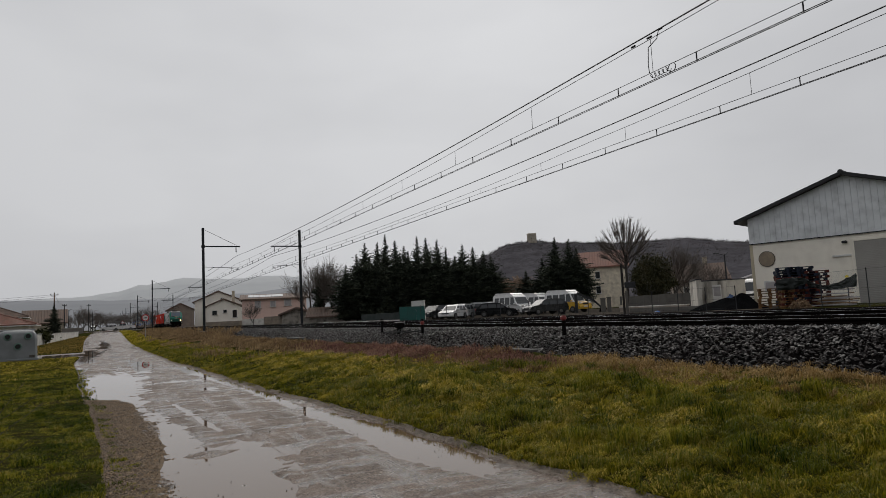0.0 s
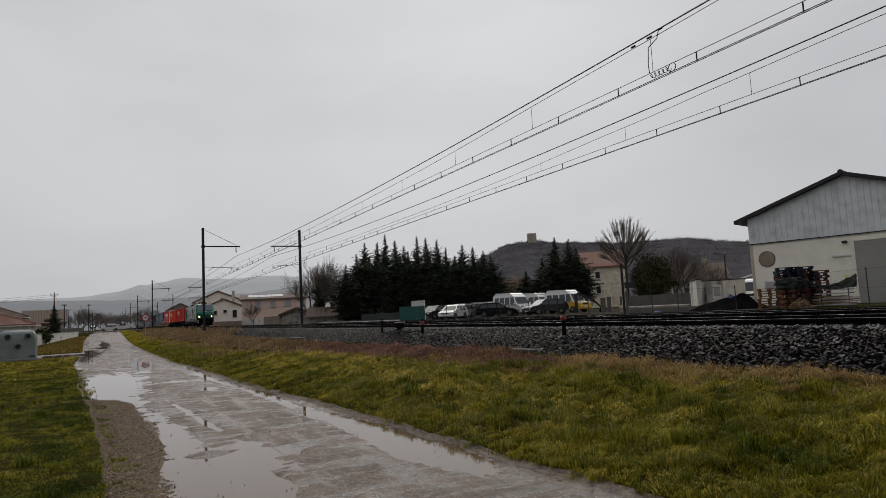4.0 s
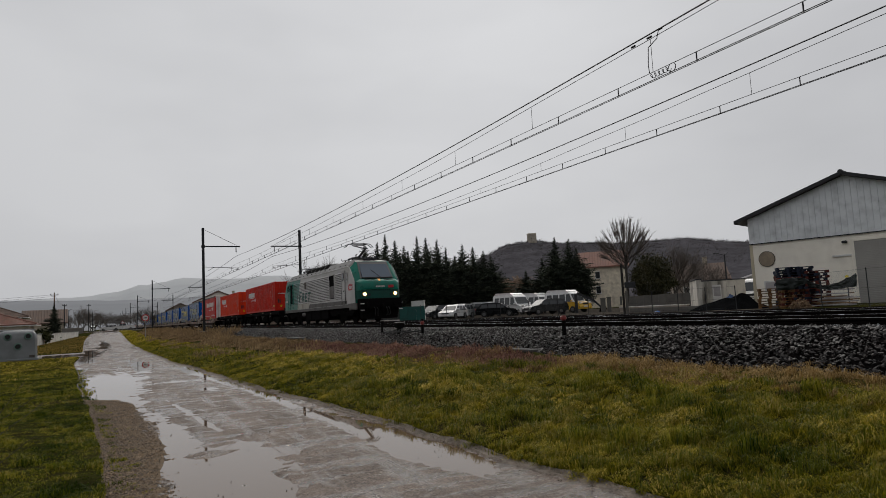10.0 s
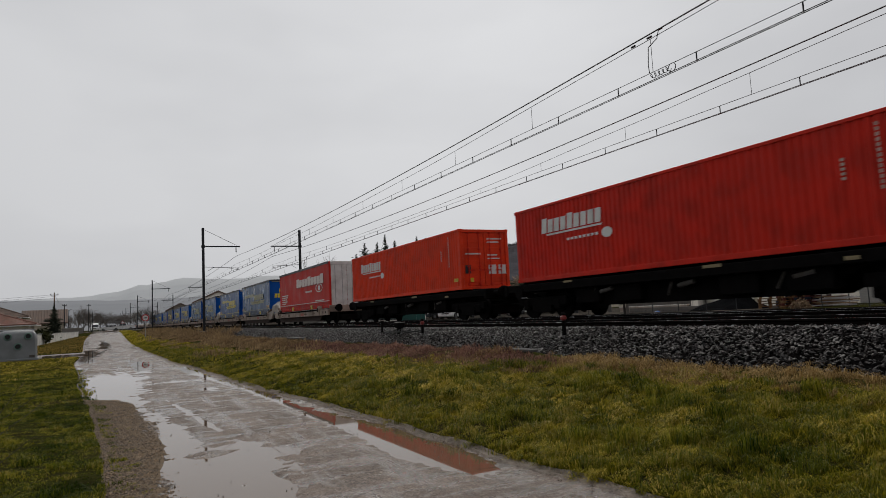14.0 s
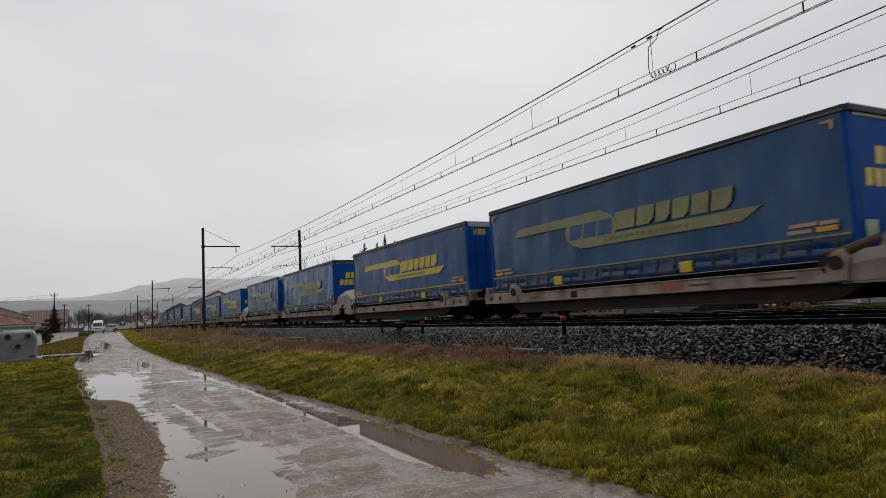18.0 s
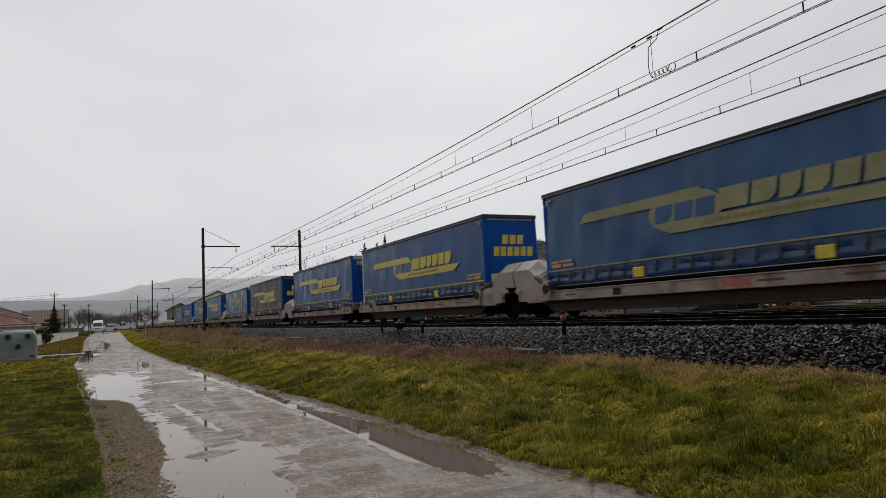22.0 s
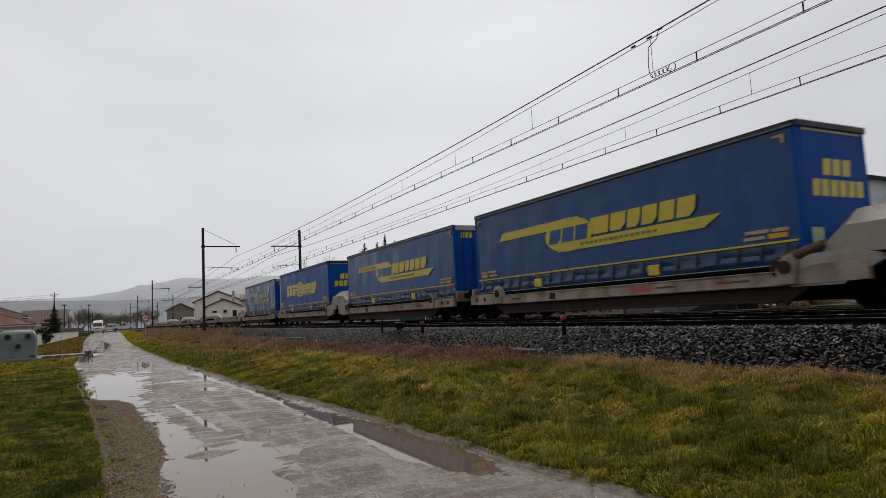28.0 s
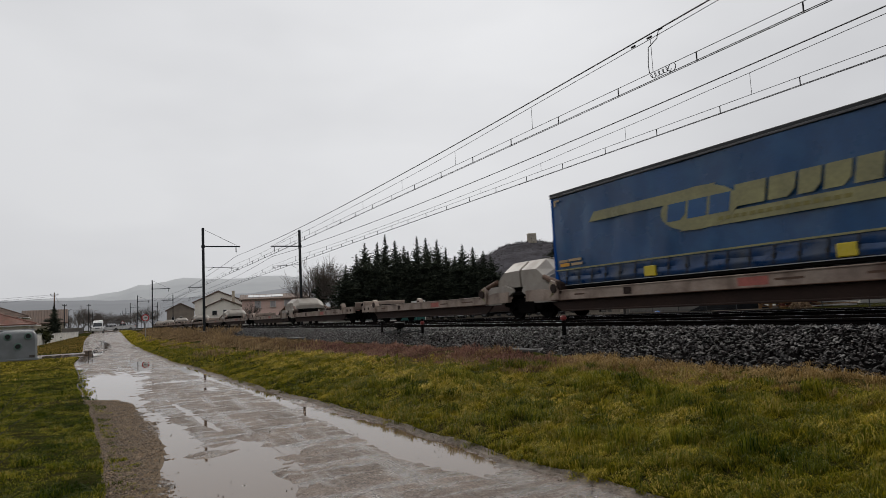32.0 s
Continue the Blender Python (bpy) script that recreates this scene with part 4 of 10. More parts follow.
    # sides: skirt, louvres, doors, windows
    for s in (-1, 1):
        X = s * 1.42
        part("sill", Build().box(min(X, X - s * 0.08), max(X, X - s * 0.08), 1.3, 18.4, 0.95, 1.2, 0.02), M_GREYSKIRT, lo, "grimy grey sill")
        part("rain_gutter", Build().box(X - 0.03, X + 0.03, 2.2, 17.5, 3.44, 3.49, 0.01), M_SILVER, lo)
        for y0, y1 in ((3.62, 4.86), (6.2, 15.5)):
            gaps = Build()
            for mt in (M_SILVER, M_GREEN):
                lv = Build()
                z = 1.58
                while z < 3.2:
                    cut = 14.5 - (z - 1.16) * 0.46
                    c0, c1 = (y0, min(y1, cut)) if mt == M_SILVER else (max(y0, cut), y1)
                    if c1 > c0:
                        lv.add([(X, c0, z), (X + s * 0.042, c0, z + 0.008), (X + s * 0.042, c0, z + 0.028), (X, c0, z + 0.082), (X, c1, z), (X + s * 0.042, c1, z + 0.008), (X + s * 0.042, c1, z + 0.028), (X, c1, z + 0.085)],
                               [(0, 1, 2, 3), (4, 7, 6, 5), (0, 4, 5, 1), (1, 5, 6, 2), (2, 6, 7, 3)])
                        # dark strip below each rib, painted for the shade in the slot
                        gaps.box(min(X, X + s * 0.012), max(X, X + s * 0.012), c0, c1, z - 0.030, z - 0.002)
                    z += 0.11
                if lv.v:
                    part("louvre_panel", lv, mt, lo, "ribbed side panel")
            part("louvre_backing", gaps, M_GREYSKIRT, lo, "dark strips for the shade between the ribs")

        def opening(name, y0, y1, z0, z1, mt, label, rim=M_SILVER):
            o = part(name, Build().box(X - 0.05, X + 0.05, y0, y1, z0, z1, 0.02), mt, lo, label)
            fr = Build()
            for a in ((y0 - 0.06, y0, z0 - 0.06, z1 + 0.06), (y1, y1 + 0.06, z0 - 0.06, z1 + 0.06), (y0, y1, z0 - 0.06, z0), (y0, y1, z1, z1 + 0.06)):
                fr.box(X - 0.06, X + 0.06, *a, 0.01)
            part("frame", fr, rim, o)
            return o
        sp_ = opening("side_panel", 5.02, 6.05, 1.62, 3.15, M_UNDER, "dark recessed intake panel")
        part("lower_panel", Build().box(X - 0.056, X + 0.056, 5.06, 6.01, 1.66, 2.45, 0.01), mat("brownish_panel", (0.060, 0.048, 0.042), 0.5, 0, 0.15, 2, 30, 0.02), sp_)
        opening("side_panel", 15.75, 16.45, 1.66, 3.15, M_UNDER, "dark recessed intake panel", M_GREEN)
        opening("cab_window", 2.42, 2.68, 2.60, 3.12, M_GLASS, "dark cab side window")
        opening("cab_window", 17.28, 17.48, 2.62, 3.12, M_UNDER, "dark cab side window", M_GREEN)
        rd_ = opening("cab_door", 16.68, 17.06, 1.55, 3.22, M_GREEN, "green rear cab door", M_GREEN)
        part("door_window", Build().box(X - 0.075, X + 0.075, 16.72, 17.02, 2.66, 3.12, 0.02), M_UNDER, rd_, "dark door window")
        dr = opening("cab_door", 2.95, 3.4, 1.55, 3.25, M_SILVER, "silver cab door")
        part("door_window", Build().box(X - 0.075, X + 0.075, 3.0, 3.35, 2.68, 3.14, 0.02), M_GLASS, dr, "dark door window")
        part("door_handle", Build().box(X - 0.08, X + 0.08, 3.0, 3.14, 1.95, 2.05, 0.01), M_STEEL_DARK, dr)
        opening("square_window", 11.75, 12.2, 2.60, 3.12, mat("brownish_window", (0.055, 0.038, 0.026), 0.6, 0, 0.15, 3, 30, 0.0, spec=0.2), "small square window")
        # big slanted green letters: a tall first one, the rest lower
        at = 14.02
        for ch, size, wide in (("F", 1.16, 0.70), ("R", 0.92, 0.66), ("E", 0.92, 0.60), ("T", 0.92, 0.6)):
            turn = Matrix(((0, 0, s, s * 1.466), (s * 1.28, 0, 0, at if s < 0 else 26.0 - at), (0, 1, 0, 1.70), (0, 0, 0, 1)))
            part("side_letter", letter(ch, size), M_GREEND, lo, "large leaning green letter", False, turn)
            at -= wide * 1.27
        lg = part("side_logo", flat(Build(), [(1.55, 2.0), (2.28, 2.0), (2.22, 2.36), (1.85, 2.40), (1.5, 2.34)], s * 1.452, 0.004), M_SIGNRED, lo, "dark red logo patch")
        bars = Build()
        for k in range(4):
            slanted(bars, 1.66 + 0.13 * k, 1.75 + 0.13 * k, 2.10, 2.25, s * 1.458, 0.25)
        part("logo_bars", bars, M_WHITE, lg)
        nb = Build()
        for k in range(6):
            slanted(nb, 17.5 + 0.11 * k, 17.58 + 0.11 * k, 1.80, 1.93, s * 1.43, 0.2)
        part("number_bars", nb, M_SILVER, lo, "pale number bars")
        for y in (2.86, 3.5, 16.6, 17.14):
            part("handrail", Build().rod((X + s * 0.05, y, 1.2), (X + s * 0.05, y, 2.1), 0.016), M_STEEL_DARK, lo)
        for z in (0.45, 0.72):
            for y in (3.0, 16.9):
                part("step", Build().box(X - 0.06, X + 0.06, y, y + 0.4, z, z + 0.03), M_UNDER, lo)
    # grey roof shoulders with small clips, and a stained strip over the sill
    for s in (-1, 1):
        sl_ = [(s * 1.428, 3.475), (s * 1.424, 3.50), (s * 1.02, 3.905), (s * 1.03, 3.86)]
        part("roof_shoulder", Build().sweep(sl_, 2.3, 17.3), M_ROOFGREY, lo, "dull grey roof shoulder")
        part("front_shoulder", Build().loft([[(s * 1.40, 1.97, 3.42), (s * 1.07, 1.97, 3.79), (s * 1.05, 1.97, 3.74)], [(s * 1.428, 2.3, 3.48), (s * 1.03, 2.3, 3.91), (s * 1.02, 2.3, 3.86)]]), M_ROOFGREY, lo, "dull grey roof shoulder")
        for k in range(13):
            part("roof_clip", Build().box(s * 1.30 - 0.05, s * 1.30 + 0.05, 2.9 + 1.1 * k, 3.02 + 1.1 * k, 3.60, 3.65, 0.01), M_UNDER, lo)
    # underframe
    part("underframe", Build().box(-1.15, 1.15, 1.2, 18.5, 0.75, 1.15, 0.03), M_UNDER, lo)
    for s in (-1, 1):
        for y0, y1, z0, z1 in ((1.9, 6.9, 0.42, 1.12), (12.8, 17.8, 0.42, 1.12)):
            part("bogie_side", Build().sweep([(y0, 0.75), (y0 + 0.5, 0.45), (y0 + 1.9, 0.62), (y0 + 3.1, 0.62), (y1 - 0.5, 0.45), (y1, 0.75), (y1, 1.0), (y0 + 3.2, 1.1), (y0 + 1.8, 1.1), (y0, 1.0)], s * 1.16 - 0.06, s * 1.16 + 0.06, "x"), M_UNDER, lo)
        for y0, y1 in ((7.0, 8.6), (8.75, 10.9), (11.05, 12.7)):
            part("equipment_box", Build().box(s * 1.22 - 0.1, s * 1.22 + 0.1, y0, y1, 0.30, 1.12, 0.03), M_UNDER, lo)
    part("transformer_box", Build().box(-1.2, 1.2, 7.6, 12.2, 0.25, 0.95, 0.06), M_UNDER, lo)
    for y in (4.4, 15.3):
        bogie(lo, y, 2.6, 0.57)
    part("pale_tank", Build().rod((-1.2, 12.6, 0.75), (-1.2, 13.6, 0.75), 0.14, 0.14, 12), M_GREYSKIRT, lo)
    # roof
    part("roof_plate", Build().box(-0.98, 0.98, 2.6, 17.1, 3.86, 3.92, 0.02), M_GREYSKIRT, lo, "grey roof plate")
    for k in range(5):
        y0 = 7.05 + 1.15 * k
        gb = part("roof_grille", Build().sweep([(-1.28, 3.56), (1.28, 3.56), (0.92, 4.08), (-0.92, 4.08)], y0, y0 + 1.1), M_GREYSKIRT, lo, "sloping grey roof grille box")
        for s in (-1, 1):
            part("grille", Build().add([(s * 1.25, y0 + 0.08, 3.65), (s * 1.25, y0 + 1.02, 3.65), (s * 0.97, y0 + 1.02, 4.05), (s * 0.97, y0 + 0.08, 4.05), (s * 1.20, y0 + 0.08, 3.62), (s * 1.20, y0 + 1.02, 3.62), (s * 0.92, y0 + 1.02, 4.02), (s * 0.92, y0 + 0.08, 4.02)], [(0, 1, 2, 3), (7, 6, 5, 4), (0, 4, 5, 1), (1, 5, 6, 2), (2, 6, 7, 3), (3, 7, 4, 0)]), M_UNDER, gb, "black grille")
    part("roof_grille", Build().add([(-1.2, 6.2, 3.56), (1.2, 6.2, 3.56), (1.28, 7.05, 3.56), (-1.28, 7.05, 3.56), (0.92, 7.05, 4.08), (-0.92, 7.05, 4.08)], [(0, 1, 4, 5), (0, 5, 3), (1, 2, 4), (2, 3, 5, 4), (0, 3, 2, 1)]), M_STEEL_DARK, lo, "dark sloping roof end")
    for y in (4.0, 4.7, 5.4, 14.2, 14.9, 15.6):
        for x in (-0.5, 0.5):
            part("roof_insulator", Build().rod((x, y, 3.9), (x, y, 4.15), 0.07, 0.05, 8), M_STEEL_DARK, lo)
    part("roof_conductor", Build().pipe([(-0.3, 3.9, 4.15), (-0.3, 6.6, 4.2), (-0.3, 6.9, 4.35)], 0.025).pipe([(0.3, 13.2, 4.2), (0.3, 15.8, 4.2)], 0.025), M_STEEL_DARK, lo)
    for y, up in ((4.3, True), (15.4, False)):
        pan = part("pantograph", Build().box(-0.55, 0.55, y - 0.6, y + 0.5, 4.13, 4.2, 0.02), M_STEEL_DARK, lo, "raised black pantograph" if up else "folded black pantograph")
        d = -1 if up else 1
        if up:
            knee, head = (y - 1.45, 4.66), (y - 0.15, 5.08)
        else:
            knee, head = (y - 1.3, 4.32), (y + 0.1, 4.38)
        part("lower_arm", Build().rod((0, y, 4.2), (0, knee[0], knee[1]), 0.085, 0.07).rod((0.25, y - 0.1, 4.2), (0.1, knee[0] + 0.1, knee[1] - 0.08), 0.02), M_STEEL_DARK, pan)
        part("upper_arm", Build().rod((-0.1, knee[0], knee[1]), (-0.4, head[0], head[1] - 0.08), 0.04).rod((0.1, knee[0], knee[1]), (0.4, head[0], head[1] - 0.08), 0.04).rod((-0.45, head[0], head[1] - 0.08), (0.45, head[0], head[1] - 0.08), 0.025), M_STEEL_DARK, pan)
        sh = Build()
        for k in (-0.18, 0.18):
            sh.pipe([(-0.95, head[0] + k, head[1] - 0.22), (-0.75, head[0] + k, head[1] - 0.02), (-0.55, head[0] + k, head[1] + 0.02), (0.55, head[0] + k, head[1] + 0.02), (0.75, head[0] + k, head[1] - 0.02), (0.95, head[0] + k, head[1] - 0.22)], 0.025)
        part("collector_head", sh, M_STEEL_DARK, pan)
    part("horn", Build().rod((0.3, 2.3, 3.98), (0.3, 1.95, 3.98), 0.03, 0.09, 12).rod((-0.3, 2.3, 3.98), (-0.3, 1.95, 3.98), 0.03, 0.09, 12).box(-0.4, 0.4, 2.3, 2.4, 3.85, 4.02), M_STEEL_DARK, lo)
    return lo


# ---- containers on flat wagons ----
M_FAINTPRINT = mat("worn_pale_print", (0.42, 0.36, 0.31), 0.7, 0, 0.3, 5, 40, 0.05)


def container(mt, label):
    c = thing("shipping_container", label, "container", None, "containers")
    L, W, Z0, Z1 = 13.75, 1.22, 1.30, 3.90
    side = []
    y = 0.12
    p = []
    while y < L - 0.12:
        p += [(0.0, y), (0.0, y + 0.07), (0.036, y + 0.105), (0.036, y + 0.175)]
        y += 0.21
    for s in (-1, 1):
        v = [(s * (W - d), min(yy, L - 0.1), z) for d, yy in p for z in (Z0 + 0.14, Z1 - 0.08)]
        f = [(2 * i, 2 * i + 2, 2 * i + 3, 2 * i + 1) for i in range(len(p) - 1)]
        part("side_wall", Build().add(v, f), mt, c, "corrugated side wall")
        part("top_rail", Build().box(s * W - 0.05, s * W + 0.01 if s > 0 else s * W + 0.05, 0.1, L - 0.1, Z1 - 0.09, Z1, 0.01) if s > 0 else Build().box(-W - 0.01, -W + 0.05, 0.1, L - 0.1, Z1 - 0.09, Z1, 0.01), mt, c)
        part("bottom_rail", Build().box(min(s * W, s * (W - 0.06)) - 0.005, max(s * W, s * (W - 0.06)) + 0.005, 0.1, L - 0.1, Z0, Z0 + 0.15, 0.01), mt, c)
        for y0 in (0.0, L - 0.12):
            part("corner_post", Build().box(min(s * (W + 0.01), s * (W - 0.14)), max(s * (W + 0.01), s * (W - 0.14)), y0, y0 + 0.12, Z0, Z1, 0.012), mt, c)
            for z in (Z0, Z1 - 0.12):
                part("corner_casting", Build().box(min(s * (W + 0.018), s * (W - 0.15)), max(s * (W + 0.018), s * (W - 0.15)), y0 - 0.012, y0 + 0.17, z - 0.005, z + 0.125, 0.012), mt, c)
    part("roof", Build().box(-W + 0.05, W - 0.05, 0.1, L - 0.1, Z1 - 0.06, Z1 - 0.02), mt, c)
    part("floor", Build().box(-W + 0.06, W - 0.06, 0.1, L - 0.1, Z0 + 0.02, Z0 + 0.14), M_UNDER, c)
    for y0 in (0.0, L - 0.1):
        part("end_header", Build().box(-W + 0.13, W - 0.13, y0, y0 + 0.1, Z1 - 0.14, Z1 - 0.01, 0.01), mt, c)
        part("end_sill", Build().box(-W + 0.13, W - 0.13, y0, y0 + 0.1, Z0, Z0 + 0.14, 0.01), mt, c)
    part("rear_wall", Build().box(-W + 0.13, W - 0.13, L - 0.08, L - 0.04, Z0 + 0.13, Z1 - 0.13), mt, c)
    for s in (-1, 1):
        d = Build().box(min(s * 0.01, s * (W - 0.15)), max(s * 0.01, s * (W - 0.15)), 0.05, 0.09, Z0 + 0.15, Z1 - 0.15, 0.01)
        for k in range(4):
            z = Z0 + 0.30 + 0.57 * k
            d.box(min(s * 0.12, s * (W - 0.25)), max(s * 0.12, s * (W - 0.25)), 0.035, 0.05, z, z + 0.36, 0.012)
        dr = part("end_door", d, mt, c, "ribbed end door")
        for x in (0.28, 0.82):
            rd = Build().rod((s * x, 0.0, Z0 + 0.1), (s * x, 0.0, Z1 - 0.1), 0.018)
            for z in (Z0 + 0.2, Z0 + 0.95, Z1 - 0.9, Z1 - 0.2):
                rd.box(s * x - 0.05, s * x + 0.05, -0.012, 0.05, z, z + 0.06, 0.006)
            rd.box(min(s * x, s * (x - 0.3)), max(s * x, s * (x - 0.3)), -0.02, 0.0, Z0 + 0.8, Z0 + 0.84)
            part("lock_rod", rd, M_REDC, dr)
    pr = Build()
    for z, w in ((3.46, 0.75), (3.32, 0.6), (2.75, 0.5), (2.6, 0.62)):
        flat_end(pr, [(0.15, z), (0.15 + w, z), (0.15 + w, z + 0.05), (0.15, z + 0.05)], 0.028, 0.004)
    for x in (0.18, 0.68):
        flat_end(pr, [(x, 1.95), (x + 0.38, 1.95), (x + 0.38, 2.35), (x, 2.35)], 0.026, 0.004)
    flat_end(pr, [(-0.95, 2.8), (-0.2, 2.8), (-0.2, 2.86), (-0.95, 2.86)], 0.026)
    part("end_print", pr, M_WHITE, c, "white label plates and bars")
    # lettering of the side as plain blocks: nine blocks above a small row and a round mark
    lt = Build()
    for k in range(9):
        h = 0.50 if k in (0, 4) else 0.44
        slanted(lt, 9.15 + 0.345 * (8 - k), 9.15 + 0.345 * (8 - k) + 0.27, 2.90, 2.90 + h, -W - 0.006, 0.12)
    flat(lt, [(9.1, 2.80), (11.9, 2.80), (11.9, 2.86), (9.1, 2.86)], -W - 0.006)
    for k in range(8):
        flat(lt, [(9.3 + 0.2 * k, 2.52), (9.42 + 0.2 * k, 2.52), (9.42 + 0.2 * k, 2.60), (9.3 + 0.2 * k, 2.60)], -W - 0.006)
    flat(lt, [(8.9 + 0.24 * math.cos(a * 0.524), 2.55 + 0.16 * math.sin(a * 0.524)) for a in range(12)], -W - 0.006)
    part("side_lettering", lt, M_WHITE, c, "white printed blocks")
    mk = Build()
    for k in range(13):
        flat(mk, [(1.0, 3.60 - 0.105 * k), (1.06, 3.60 - 0.105 * k), (1.06, 3.67 - 0.105 * k), (1.0, 3.67 - 0.105 * k)], -W - 0.006)
    for k in range(5):
        flat(mk, [(1.72, 3.05 - 0.10 * k), (1.80, 3.05 - 0.10 * k), (1.80, 3.11 - 0.10 * k), (1.72, 3.11 - 0.10 * k)], -W - 0.006)
    tagged(part("code_print", mk, M_FAINTPRINT, c, "column of small worn print bars"), kind="stuff")
    part("warning_label", Build().box(-W - 0.02, -W - 0.002, 0.28, 0.62, 1.66, 1.80), M_YELLOW, c, "small yellow label")
    part("warning_label", Build().box(-0.75, -0.60, 0.02, 0.035, 1.62, 1.80), M_YELLOW, c, "small yellow label")
    part("data_plate", Build().box(-0.98, -0.72, 0.02, 0.035, 1.98, 2.34), M_STEEL_DARK, c, "dark data plate")
    return c


M_DULLPLATE = mat("dull_marking_plate", (0.24, 0.19, 0.10), 0.7, 0, 0.2, 6, 40, 0.05)


def flat_wagon(length, first):
    w = thing("container_wagon", "dark grimy flat container wagon with buffers and bogies", "wagon", None, "wagons")
    part("side_sill", Build().box(-1.25, -1.13, 0.65, length - 0.65, 0.95, 1.22, 0.02), M_UNDER, w)
    part("side_sill", Build().box(1.13, 1.25, 0.65, length - 0.65, 0.95, 1.22, 0.02), M_UNDER, w)
    part("centre_sill", Build().box(-0.25, 0.25, 0.7, length - 0.7, 0.7, 1.15, 0.03), M_UNDER, w)
    for y in (0.62, length - 0.82):
        part("headstock", Build().box(-1.3, 1.3, y, y + 0.2, 0.82, 1.24, 0.03), M_UNDER, w)
    for k in range(6):
        y = 1.8 + (length - 3.6) * k / 5
        part("cross_beam", Build().box(-1.15, 1.15, y - 0.08, y + 0.08, 0.95, 1.28, 0.02), M_UNDER, w)
    buffers(w, 0.0, 1)
    buffers(w, length, -1)
    bogie(w, 2.6)
    bogie(w, length - 2.6)
    for y0, y1, z0, z1 in ((3.9, 4.2, 1.02, 1.10), (7.2, 7.75, 1.15, 1.23), (length - 4.6, length - 4.2, 1.15, 1.22)):
        part("marking_plate", Build().box(-1.275, -1.245, y0, y1, z0, z1), M_DULLPLATE, w, "dull yellowish marking plate")
    for x0 in (-0.82, 0.74):
        part("girder", Build().sweep([(3.9, 0.98), (5.3, 0.36), (length - 5.3, 0.36), (length - 3.9, 0.98)], x0, x0 + 0.08, "x"), M_UNDER, w, "deep grimy girder")
    for y0 in (5.0, 8.3, 11.4):
        part("brake_gear", Build().rod((-1.0, y0, 0.86), (-1.0, y0 + 0.5, 0.78), 0.07).rod((-1.05, y0 + 0.7, 0.9), (-0.9, y0 + 1.0, 0.55), 0.03), M_GREYSKIRT, w, "grimy grey brake gear")
    for y0 in (4.6, 6.4, 10.2, 12.0):
        part("equipment_box", Build().box(-1.05, -0.7, y0, y0 + 1.1, 0.45, 0.95, 0.03), M_UNDER, w)
    part("brake_wheel", Build().rod((-1.27, length - 1.6, 0.95), (-1.31, length - 1.6, 0.95), 0.24, 0.24, 14), M_UNDER, w)
    part("coupling", Build().box(-0.06, 0.06, 0.25, 0.7, 0.92, 1.1, 0.02), M_UNDER, w)
    return w


